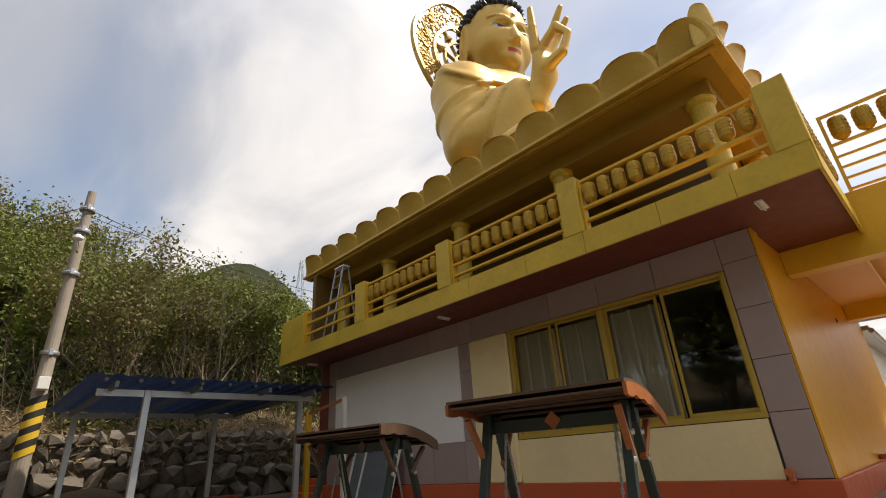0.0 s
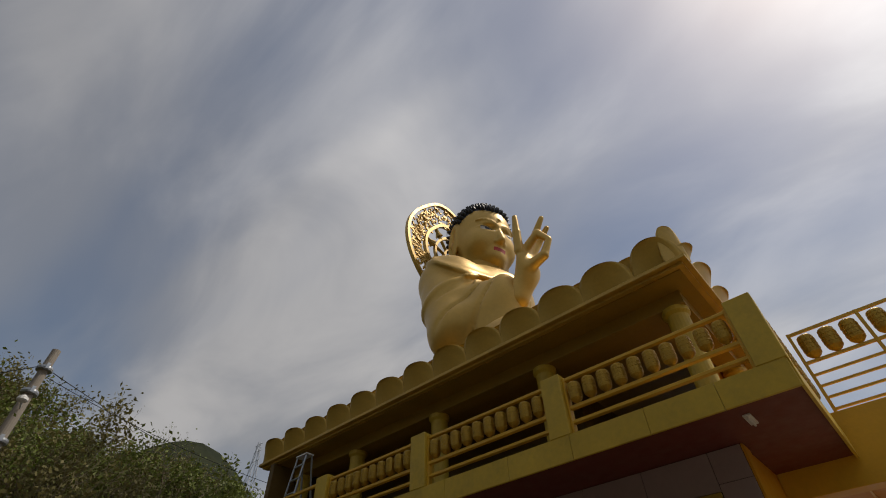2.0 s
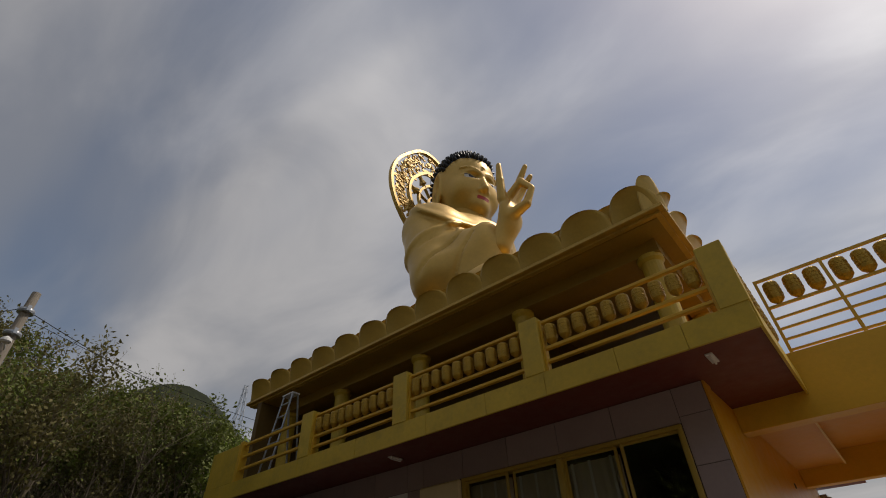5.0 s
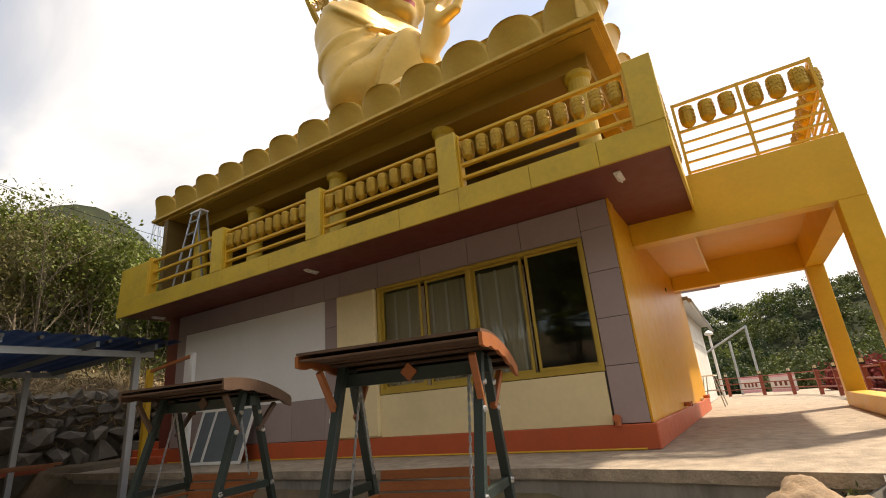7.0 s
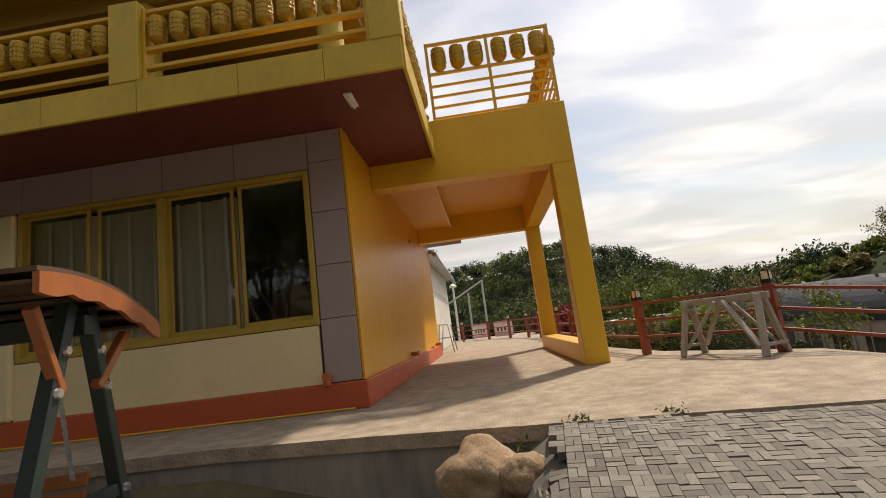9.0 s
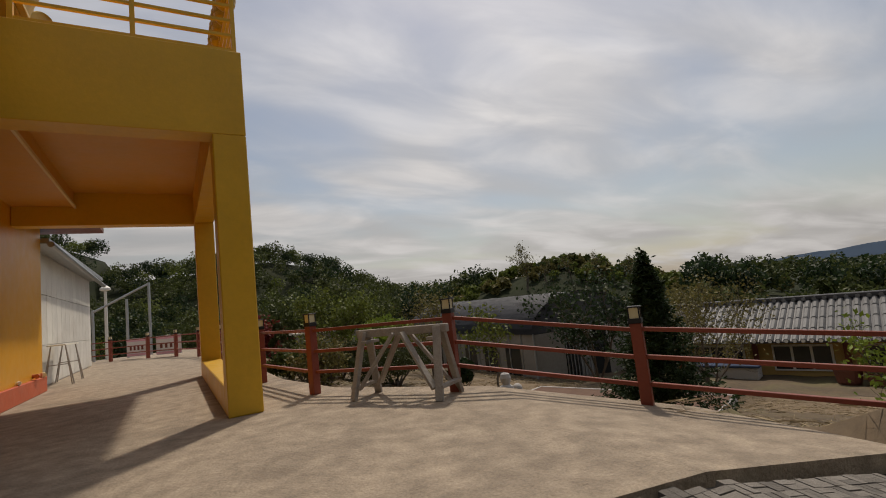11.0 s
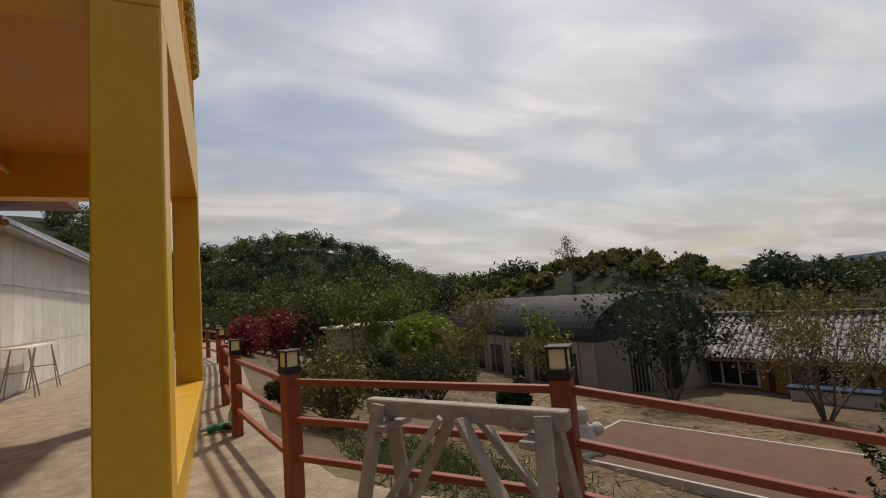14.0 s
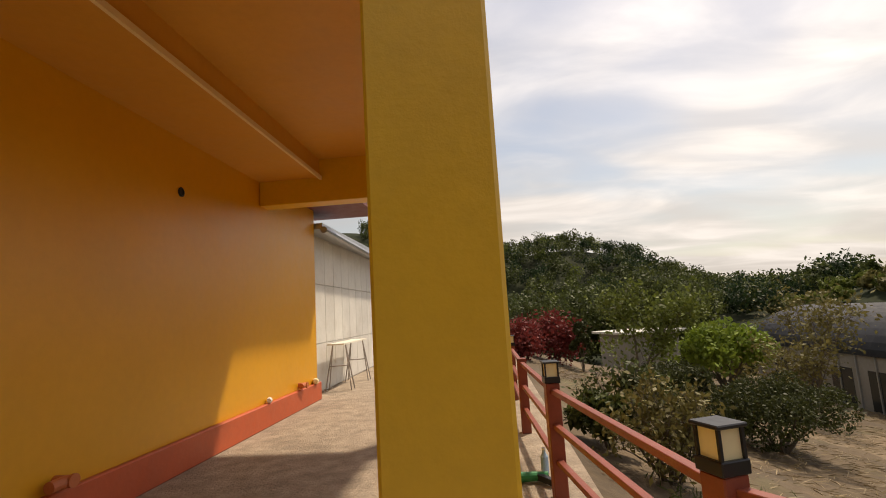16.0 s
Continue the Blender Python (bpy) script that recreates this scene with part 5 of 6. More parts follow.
# boulder and weeds at the ramp
def boulder(x, y, z, s, seed, m, label):
    bm = bmesh.new()
    bmesh.ops.create_icosphere(bm, subdivisions=4, radius=1)
    for v in bm.verts:
        p = v.co * 1.3 + Vector((seed * 3.1, 0, 0))
        k = 1 + 0.28 * noise.noise(p) + 0.12 * noise.noise(p * 2.7) + 0.05 * noise.noise(p * 7)
        v.co = Vector((v.co.x * s[0] * k, v.co.y * s[1] * k, v.co.z * s[2] * k))
    ob = part("boulder", bm, m, None, smooth=True)
    ob.location = (x, y, z)
    ob.rotation_euler = (0, 0, seed)
    return tagged(ob, label, "boulder", "ramp boulders")


boulder(1.44, -2.28, -0.30, (0.36, 0.30, 0.30), 1, M_BOULDER, "tan weathered boulder beside the ramp")
boulder(1.72, -2.5, -0.24, (0.17, 0.2, 0.16), 2, M_BOULDER, "pale low boulder at the paving edge")
boulder(1.30, -2.72, -0.55, (0.26, 0.22, 0.15), 3, M_ROCK, "small grey boulder at the paving edge")
rw = np.random.default_rng(3)
for i, (x, y, s, n) in enumerate(((0.9, -1.95, 0.13, 70), (1.75, -2.05, 0.07, 50), (2.2, -2.06, 0.05, 40), (4.6, -3.3, 0.09, 60), (3.2, -4.0, 0.05, 30), (4.0, -4.2, 0.06, 40), (2.9, -2.15, 0.06, 30))):
    c = rw.normal(size=(n, 3)) * (s, s, s * 0.5)
    c[:, 2] = np.abs(c[:, 2])
    ob = quads("weed", leaves(c, 0.03, aspect=0.3), L_MID)
    ob.location = (x, y, float(paved(x, y)) - 0.01 if y < -1.9 else -0.2)
    tagged(ob, "tuft of green weeds in a paving joint", "weeds", kind="stuff")

# ---- fence round the terrace ----
FENCE = [(9.0, -6.9), (8.2, -4.9), (7.4, -3.05), (6.53, -0.97), (5.28, 0.57), (4.11, 2.22), (3.80, 4.40), (3.70, 6.45), (3.68, 8.6), (3.66, 10.8), (3.6, 13.0), (3.3, 15.2), (2.6, 17.3), (1.6, 19.2), (0.2, 20.6), (-1.5, 21.4)]
fence = tagged(new("fence"), "red-brown painted post and rail fence with lantern posts", "fence")


def fz(x, y):
    return float(paved(x, y)) - 0.02 if x > 6 else 0.0


def post_meshes():
    bm = bmesh.new()
    box(bm, -0.055, 0.055, -0.055, 0.055, 0, 0.88, bevel=0.006)
    a = mesh_of("fence_post", bm, M_RAIL)
    bm = bmesh.new()
    box(bm, -0.062, 0.062, -0.062, 0.062, 0.88, 0.93, bevel=0.004)
    box(bm, -0.066, 0.066, -0.066, 0.066, 1.035, 1.05, bevel=0.004)
    for sx in (-1, 1):
        for sy in (-1, 1):
            box(bm, sx * 0.05 - 0.006, sx * 0.05 + 0.006, sy * 0.05 - 0.006, sy * 0.05 + 0.006, 0.93, 1.035)
    b = mesh_of("lantern_case", bm, M_BLACK)
    bm = bmesh.new()
    box(bm, -0.046, 0.046, -0.046, 0.046, 0.93, 1.035)
    c = mesh_of("lantern_glass", bm, M_LAMPG)
    return a, b, c


PM = post_meshes()
for i, (x, y) in enumerate(FENCE):
    x2, y2 = FENCE[min(i + 1, len(FENCE) - 1)]
    x1, y1 = FENCE[max(i - 1, 0)]
    a = math.degrees(math.atan2(y2 - y1, x2 - x1))
    p = new("fence_post", PM[0])
    p.parent = fence
    p.matrix_basis = pose(x, y, fz(x, y), 0, 0, a)
    for me in PM[1:]:
        if i == 7:
            continue
        q = new(me.name, me)
        q.parent = p
for (x0, y0), (x1, y1) in zip(FENCE, FENCE[1:]):
    d = Vector((x1 - x0, y1 - y0, 0)).normalized() * 0.05
    for z in (0.82, 0.55, 0.285):
        bm = bmesh.new()
        beam(bm, Vector((x0, y0, fz(x0, y0) + z)) + d, Vector((x1, y1, fz(x1, y1) + z)) - d, 0.05, 0.04, 0.003)
        part("rail", bm, M_RAIL, fence)

# ---- timber trestle ----
saw = thing("timber_trestle", "weathered grey timber trestle with crossed braces", "trestle")
A, B = Vector((4.50, 1.33, 0)), Vector((5.09, 0.39, 0))
d = (B - A).normalized()
nrm = Vector((-d.y, d.x, 0))
bm = bmesh.new()
beam(bm, A - d * 0.06 + Vector((0, 0, 0.735)), B + d * 0.06 + Vector((0, 0, 0.735)), 0.075, 0.09, 0.006, 0)
part("top_beam", bm, M_WOODG, saw)
for e, s in ((A + d * 0.05, 1), (B - d * 0.05, -1)):
    for k in (-1, 1):
        bm = bmesh.new()
        beam(bm, e + nrm * (0.24 * k) - d * s * 0.06, e + nrm * (0.05 * k) + Vector((0, 0, 0.76)), 0.085, 0.05, 0.005)
        part("leg", bm, M_WOODG, saw)
    bm = bmesh.new()
    beam(bm, e - nrm * 0.22 - d * s * 0.07 + Vector((0, 0, 0.14)), e + nrm * 0.22 - d * s * 0.07 + Vector((0, 0, 0.14)), 0.07, 0.035, 0.004)
    part("foot_tie", bm, M_WOODG, saw)
    bm = bmesh.new()
    beam(bm, e - nrm * 0.13 + d * s * 0.06 + Vector((0, 0, 0.64)), e + nrm * 0.13 + d * s * 0.06 + Vector((0, 0, 0.64)), 0.08, 0.035, 0.004)
    part("top_tie", bm, M_WOODG, saw)
mid = (A + B) / 2
for k in (-1, 1):
    for e in (A + d * 0.06, B - d * 0.06):
        bm = bmesh.new()
        beam(bm, e + nrm * (0.2 * k) + Vector((0, 0, 0.12)), mid + nrm * (0.07 * k) + (e - mid) * 0.12 + Vector((0, 0, 0.72)), 0.075, 0.035, 0.004)
        part("brace", bm, M_WOODG, saw)

# green tools by the column
tool = thing("power_tool", "green and black power tool lying on the slab", "tool", at=(3.62, 4.75, 0))
bm = bmesh.new()
rod(bm, (-0.13, 0, 0.05), (0.13, 0.02, 0.05), 0.045, 0.035, 12)
part("body", bm, M_GREEN, tool)
bm = bmesh.new()
beam(bm, (0.05, 0, 0.05), (0.16, -0.12, 0.04), 0.05, 0.05)
part("handle", bm, M_BLACK, tool)
bm = bmesh.new()
rod(bm, (-0.13, 0, 0.05), (-0.2, 0.0, 0.05), 0.02)
part("chuck", bm, M_STEEL, tool)
bottle = thing("water_bottle", "small clear blue water bottle on the slab", "bottle", at=(3.75, 5.0, 0))
bm = bmesh.new()
lathe(bm, [(0.033, 0), (0.035, 0.02), (0.035, 0.14), (0.015, 0.18), (0.015, 0.2)], 12)
part("body", bm, mat("pale_blue_plastic", (0.35, 0.5, 0.65), 0.2), bottle)
bm = bmesh.new()
lathe(bm, [(0.017, 0.2), (0.017, 0.22)], 10)
part("cap", bm, M_LAMPW, bottle)

# ---- white panelled store beyond the yellow wall ----
store = tagged(new("wall_store"), "long white panelled store with a lean-to roof", "store", kind="structure")
bm = bmesh.new()
box(bm, -5.0, -0.27, 9.46, 19.0, 0.0, 3.3)
part("wall", bm, M_PANELW, store)
yy = [9.54 + 0.62 * k for k in range(16)]
for k in range(15):
    for z0, z1 in ((0.02, 1.0), (1.0, 2.25), (2.25, 3.25)):
        bm = bmesh.new()
        box(bm, -0.27, -0.245, yy[k] + 0.008, yy[k + 1] - 0.008, z0 + 0.008, z1 - 0.008, bevel=0.004)
        part("panel", bm, M_PANELW, store)
bm = bmesh.new()
prism(bm, [(-5.2, 9.56), (0.15, 9.56), (0.15, 19.2), (-5.2, 19.2)], 3.3, 3.42)
part("roof", bm, M_STEEL, store)
bm = bmesh.new()
rod(bm, (0.18, 9.56, 3.28), (0.18, 19.2, 3.1), 0.07, n=10)
part("gutter", bm, M_STEEL, store)
trs = thing("metal_trestle", "slender metal trestle bench against the white wall", "trestle", at=(0.1, 11.3, 0))
for y in (-0.7, 0.7):
    for s in (-1, 1):
        bm = bmesh.new()
        rod(bm, (s * 0.28, y - 0.12, 0), (s * 0.14, y, 0.95), 0.014, n=6)
        part("leg", bm, M_WOODG, trs)
        bm = bmesh.new()
        rod(bm, (s * 0.28, y + 0.12, 0), (s * 0.14, y, 0.95), 0.014, n=6)
        part("leg", bm, M_WOODG, trs)
    bm = bmesh.new()
    rod(bm, (-0.2, y - 0.06, 0.5), (0.2, y + 0.06, 0.5), 0.012, n=6)
    part("tie", bm, M_WOODG, trs)
bm = bmesh.new()
box(bm, -0.18, 0.18, -0.95, 0.95, 0.95, 0.98)
part("board", bm, M_STRIP, trs)

# ---- plants ----
def limbs(rg, h, stems, spread, levels, r0, fork=0.42):
    """Tapered branch segments and the tips that leaves sit on."""
    seg, tips = [], []

    def grow(p, d, ln, r, lv):
        n = 3
        for k in range(n):
            d = (d + Vector(rg.normal(size=3) * 0.16) + Vector((0, 0, 0.05))).normalized()
            q = p + d * ln / n
            seg.append((p.copy(), q.copy(), r, r * 0.82))
            p, r = q, r * 0.82
            if lv < levels and rg.random() < 0.75:
                side = Vector(rg.normal(size=3) * spread + np.array((0, 0, 0.25)))
                grow(p, (d * 0.7 + side).normalized(), ln * rg.uniform(0.45, 0.7), r * 0.6, lv + 1)
        if lv < levels:
            for _ in range(2):
                side = Vector(rg.normal(size=3) * spread + np.array((0, 0, 0.3)))
                grow(p, (d + side).normalized(), ln * rg.uniform(0.5, 0.75), r * 0.75, lv + 1)
        else:
            tips.append(p.copy())

    for s in range(stems):
        a = s * math.tau / stems + rg.uniform(0, 1)
        lean = 0.0 if stems == 1 else spread * 0.75
        grow(Vector((0, 0, -0.15)), Vector((math.cos(a) * lean, math.sin(a) * lean, 1)).normalized(), h * fork, r0, 0)
    return seg, tips


def tree(name, label, seed, h, stems, spread, levels, r0, leaf, n_leaf, size, jit, trunk_mat=M_BARK, category="tree", group="", fork=0.42, squash=1.0, width=1.0):
    rg = np.random.default_rng(seed)
    seg, tips = limbs(rg, h, stems, spread, levels, r0, fork)
    top = max(t.z for t in tips)
    f = h / top
    t = thing(name, label, category, group)
    bm = bmesh.new()
    S = Vector((f * width, f * width, f))
    for a, b, ra, rb in seg:
        rod(bm, a * S, b * S, ra * f, max(0.004, rb * f), 5 if ra > r0 * 0.3 else 3, caps=False)
    part("trunk", bm, trunk_mat, t)
    if n_leaf:
        tp = np.array([tuple(q * S) for q in tips])
        mids = np.array([tuple(((a + b) / 2) * S) for a, b, ra, rb in seg if ra < r0 * 0.35])
        src = np.concatenate([tp, mids]) if len(mids) else tp
        src = src[src[:, 2] > h * 0.22]
        c = src[rg.integers(0, len(src), n_leaf)] + rg.normal(size=(n_leaf, 3)) * jit * np.array((1, 1, squash))
        quads("crown", leaves(c, size), leaf, t)
    return t


def bush(name, label, seed, r, h, leaf, n_leaf, size, category="shrub", group="", lumps=26, foot=0.25):
    """A dense, lumpy shrub: stems below, leaf clumps over a rounded, uneven outline."""
    rg = np.random.default_rng(seed)
    t = thing(name, label, category, group)
    bm = bmesh.new()
    for k in range(7):
        a = k * math.tau / 7 + rg.uniform(0, 0.5)
        p = Vector((0, 0, -0.1))
        for j in range(3):
            q = Vector((math.cos(a) * r * 0.55 * (j + 1) / 3, math.sin(a) * r * 0.55 * (j + 1) / 3, h * 0.62 * (j + 1) / 3)) + Vector(rg.normal(size=3) * 0.04)
            rod(bm, p, q, 0.05 * r / (j + 1), 0.05 * r / (j + 2), 5, caps=False)
            p = q
    part("stems", bm, M_BARK, t)
    d = rg.normal(size=(lumps, 3))
    d /= np.linalg.norm(d, axis=1)[:, None]
    d[:, 2] = np.abs(d[:, 2]) * 1.1 - 0.25
    cen = d * np.array((r, r, h * 0.5)) * rg.uniform(0.55, 0.92, (lumps, 1)) + np.array((0, 0, h * (0.5 + foot * 0.4)))
    cen[:, 2] = np.maximum(cen[:, 2], h * foot)
    k = rg.integers(0, lumps, n_leaf)
    e = rg.normal(size=(n_leaf, 3))
    e /= np.linalg.norm(e, axis=1)[:, None]
    c = cen[k] + e * rg.uniform(0.45, 1.0, (n_leaf, 1)) ** 0.5 * r * 0.33
    quads("foliage", leaves(c, size), leaf, t)
    return t


def put(t, x, y, rz=0.0, s=1.0, dz=0.0):
    t.matrix_basis = pose(x, y, float(ground_z(x, y)) + dz, 0, 0, rz) @ Matrix.Diagonal((s, s, s, 1))
    return t


def again(t, x, y, rz=0.0, s=1.0):
    c = copy_thing(t, Matrix())
    c.matrix_basis = pose(x, y, float(ground_z(x, y)), 0, 0, rz) @ Matrix.Diagonal((s, s, s, 1))
    return c


# hillside at the far left: budding scrub trees
HG = "hillside trees"
h1 = put(tree("scrub_tree", "half-bare scrub tree with fresh olive buds", 21, 5.6, 3, 0.42, 4, 0.07, L_OLIVE, 4600, 0.07, 0.2, M_TWIG, group=HG), -17.2, -4.5)
h2 = put(tree("scrub_tree", "scrub tree with fresh green spring leaves", 22, 5.0, 3, 0.45, 4, 0.07, L_FRESH, 6500, 0.08, 0.25, M_TWIG, group=HG), -18.0, 0.5)
h3 = put(tree("scrub_tree", "bare pale twiggy tree on the slope", 23, 5.8, 2, 0.38, 4, 0.07, L_FRESH, 1300, 0.05, 0.1, M_TWIG, group=HG), -16.8, -1.8)
h4 = put(tree("scrub_tree", "scrub tree with bright lime leaves", 24, 4.2, 3, 0.45, 3, 0.07, L_LIME, 3600, 0.085, 0.25, M_TWIG, group=HG), -17.5, 3.2)
rh = random.Random(5)
k = 0
for i in range(13):
    for j in range(9):
        x = -16.6 - j * 1.9 + rh.uniform(-0.8, 0.8)
        y = -24 + i * 3.1 + rh.uniform(-1.3, 1.3)
        if y > 13 - 0.2 * j or (j < 1 and rh.random() < 0.35):
            continue
        sc = rh.uniform(0.8, 1.25) * (0.72 if y > -3 else 1.0)
        again(rh.choice((h1, h1, h2, h2, h3, h4)), x, y, rh.uniform(0, 360), sc)
        k += 1
# undergrowth, dry grass and brambles of the slope
rg = np.random.default_rng(8)
for nm, n, m, size, zr, lab in (("undergrowth", 52000, L_MID, 0.10, 1.7, "tangled green undergrowth on the slope"), ("bright_undergrowth", 22000, L_FRESH, 0.09, 1.5, "fresh green bramble leaves on the slope"), ("dry_grass", 16000, L_DRY, 0.13, 0.35, "matted dry grass along the bank")):
    cx = -15.3 - rg.uniform(0, 1, n) ** 1.3 * (17 if zr > 1 else 3.5)
    cy = rg.uniform(-24, 14, n)
    lump = np.array([noise.noise((a * 0.45, b * 0.45, 3.3)) for a, b in zip(cx[:: 1], cy)])
    keep = lump > (-0.08 if zr > 1 else -0.5)
    cz = ground_z(cx, cy) + rg.uniform(0, 1, n) ** 1.6 * zr * (0.6 + 1.2 * np.clip(lump, 0, 1))
    tagged(quads(nm, leaves(np.stack([cx, cy, cz], 1)[keep], size, aspect=0.5 if zr > 1 else 0.12), m), lab, "undergrowth", kind="stuff")
n = 9000
cx, cy = -14.75 - rg.uniform(0, 0.8, n), rg.uniform(-12, 7, n)
cz = 1.45 + rg.uniform(-0.7, 0.45, n) * (0.4 + np.abs(np.sin(cy * 0.8)))
tagged(quads("hanging_grass", leaves(np.stack([cx, cy, cz], 1), 0.16, aspect=0.09), L_DRY), "dry grass hanging over the stone wall", "grass", kind="stuff")
n = 9000
a = np.stack([-15.4 - rg.uniform(0, 15, n), rg.uniform(-24, 14, n), np.zeros(n)], 1)
a[:, 2] = ground_z(a[:, 0], a[:, 1])
d = rg.normal(size=(n, 3)) * (0.35, 0.35, 0.3) + (0, 0, 0.8)
d /= np.linalg.norm(d, axis=1)[:, None]
ln = rg.uniform(0.6, 2.6, (n, 1))
w = np.cross(d, rg.normal(size=(n, 3)))
w /= np.linalg.norm(w, axis=1)[:, None]
w *= rg.uniform(0.006, 0.018, (n, 1))
tagged(quads("bare_twigs", np.stack([a - w, a + w, a + d * ln + w * 0.3, a + d * ln - w * 0.3], 1), M_TWIG), "thicket of bare grey-brown twigs on the slope", "twigs", kind="stuff")

# pylon on the ridge
pyl = thing("pylon", "distant lattice power pylon on the ridge", "pylon")
px, py = 1.3 - 110 * 0.892, -7.7 + 110 * 0.452
for sx in (-1, 1):
    for sy in (-1, 1):
        bm = bmesh.new()
        rod(bm, (sx * 1.1, sy * 1.1, 0), (sx * 0.2, sy * 0.2, 14), 0.09, n=4)
        part("leg", bm, M_STEEL, pyl)
for z in range(1, 13, 2):
    bm = bmesh.new()
    w0 = 1.1 - 0.9 * z / 14
    for s in (-1, 1):
        rod(bm, (-w0, s * w0, z), (w0, s * w0 * 0.9, z + 2), 0.05, n=4)
        rod(bm, (w0, s * w0, z), (-w0, s * w0 * 0.9, z + 2), 0.05, n=4)
    part("lattice", bm, M_STEEL, pyl)
for z in (10, 12, 13.5):
    bm = bmesh.new()
    rod(bm, (-1.4, 0, z), (1.4, 0, z), 0.07, n=4)
    part("arm", bm, M_STEEL, pyl)
pyl.matrix_basis = pose(px, py, 32)

# trees beyond the forecourt, seen in the window glass
for x, y, s in [(-16 + 2.3 * i, -17.5 - 2.2 * (i % 3), 1.7 + 0.25 * (i % 4)) for i in range(16)]:
    again(h3 if s > 2.3 else h2, x, y, x * 40, s)

# yard planting beside the terrace
put(bush("clipped_pine", "rounded clipped pine with yellow-green needles", 31, 1.3, 1.2, L_PINE, 15000, 0.036, "pine", "clipped pines"), 8.9, 10.8)
put(bush("clipped_pine", "rounded clipped pine with yellow-green needles", 32, 0.95, 1.15, L_PINE, 15000, 0.036, "pine", "clipped pines"), 7.5, 12.3)
put(bush("camellia", "small round camellia with glossy dark leaves", 34, 0.52, 1.0, L_DARK, 2600, 0.06, "shrub", lumps=20, foot=0.35), 10.2, 8.6)
put(tree("azalea_shrub", "twiggy brown-olive shrub with few leaves", 35, 1.3, 6, 0.5, 3, 0.03, L_OLIVE, 2400, 0.04, 0.1, category="shrub", group="bare shrubs", width=0.9), 5.35, 6.6)
put(tree("azalea_shrub", "twiggy olive shrub beside the fence", 36, 1.25, 6, 0.5, 3, 0.03, L_MID, 2200, 0.05, 0.1, category="shrub", group="bare shrubs"), 5.6, 9.2)
put(bush("low_hedge", "low leafy green shrub at the fence", 37, 0.5, 0.75, L_MID, 2600, 0.06, "shrub", lumps=18, foot=0.1), 4.9, 7.6)
put(tree("young_tree", "slender young tree with sparse yellow-green leaves", 38, 3.1, 1, 0.5, 3, 0.045, L_FRESH, 900, 0.075, 0.16, group="young trees"), 13.0, 10.9)
put(tree("young_tree", "slender young tree with lime leaves", 39, 1.9, 1, 0.5, 3, 0.04, L_LIME, 380, 0.05, 0.12, group="young trees"), 12.4, -1.0)
put(tree("magnolia", "multi-stemmed dark-leaved evergreen tree", 40, 5.4, 5, 0.42, 3, 0.06, L_DARK, 2600, 0.10, 0.26), 18.9, 11.6)
put(tree("budding_tree", "broad vase-shaped tree with olive buds", 41, 4.6, 6, 0.5, 3, 0.045, L_OLIVE, 4200, 0.06, 0.2), 20.5, 7.4)
put(tree("budding_tree", "budding tree with thin yellow-green foliage", 42, 4.2, 2, 0.5, 4, 0.05, L_OLIVE, 2600, 0.07, 0.2), 13.2, 16.4)
put(tree("spring_tree", "pale green spring tree with layered branches", 43, 4.0, 2, 0.6, 3, 0.06, L_FRESH, 3200, 0.10, 0.28), 9.6, 22.0)
put(bush("lime_bush", "broad bright lime-green bush", 44, 2.1, 2.6, L_LIME, 5200, 0.12, lumps=34, foot=0.15), 13.6, 23.2)
put(tree("red_maple", "low spreading red-leaved maple", 45, 1.9, 3, 0.65, 3, 0.06, L_RED, 3600, 0.085, 0.24, category="maple", width=1.0), 6.0, 21.5)
put(tree("red_maple", "small red-leaved maple behind the fence", 46, 1.4, 3, 0.65, 3, 0.05, L_RED, 2600, 0.08, 0.22, category="maple", width=1.0), 4.6, 19.0)
cy = bush("cypress", "small narrow golden-green cypress", 47, 0.42, 2.2, L_PINE, 3200, 0.06, "cypress", lumps=26, foot=0.06)
put(cy, 6.9, 20.0)

# juniper at the fence: upswept tufts round a cone
jun = thing("juniper", "dark green juniper with upswept pointed tufts", "conifer")
rj = np.random.default_rng(51)
bm = bmesh.new()
rod(bm, (0, 0, -0.1), (0, 0, 2.6), 0.06, 0.02, 6)
part("trunk", bm, M_BARK, jun)
cs = []
for k in range(300):
    z = rj.uniform(0, 1) ** 0.9
    a = rj.uniform(0, math.tau)
    rr_ = (0.85 * (1 - z) ** 1.2 + 0.05) * rj.uniform(0.55, 1.1)
    b0 = np.array((0.35 * rr_ * math.cos(a), 0.35 * rr_ * math.sin(a), z * 2.75))
    b1 = np.array((rr_ * math.cos(a), rr_ * math.sin(a), z * 2.75 + 0.32 + 0.25 * rj.uniform()))
    f = rj.uniform(0, 1, (85, 1))
    cs.append(b0 + (b1 - b0) * f + rj.normal(size=(85, 3)) * 0.07 * (1.15 - f))
quads("foliage", leaves(np.concatenate(cs), 0.035, aspect=0.35), L_JUN, jun)
jun.matrix_basis = pose(7.8, -0.15, float(ground_z(7.8, -0.15)), 0, 0, 0) @ Matrix.Diagonal((1.05, 1.05, 0.70, 1))

# straw, grass and litter on the yard
n = 22000
cx, cy_ = rg.uniform(5.2, 20, n), rg.uniform(-8, 20, n)
cz = ground_z(cx, cy_) + 0.03
tagged(quads("straw", leaves(np.stack([cx, cy_, cz], 1), 0.13, flat=0.92, aspect=0.06), L_DRY), "dry straw and stalks strewn on the earth", "straw", kind="stuff")
n = 9000
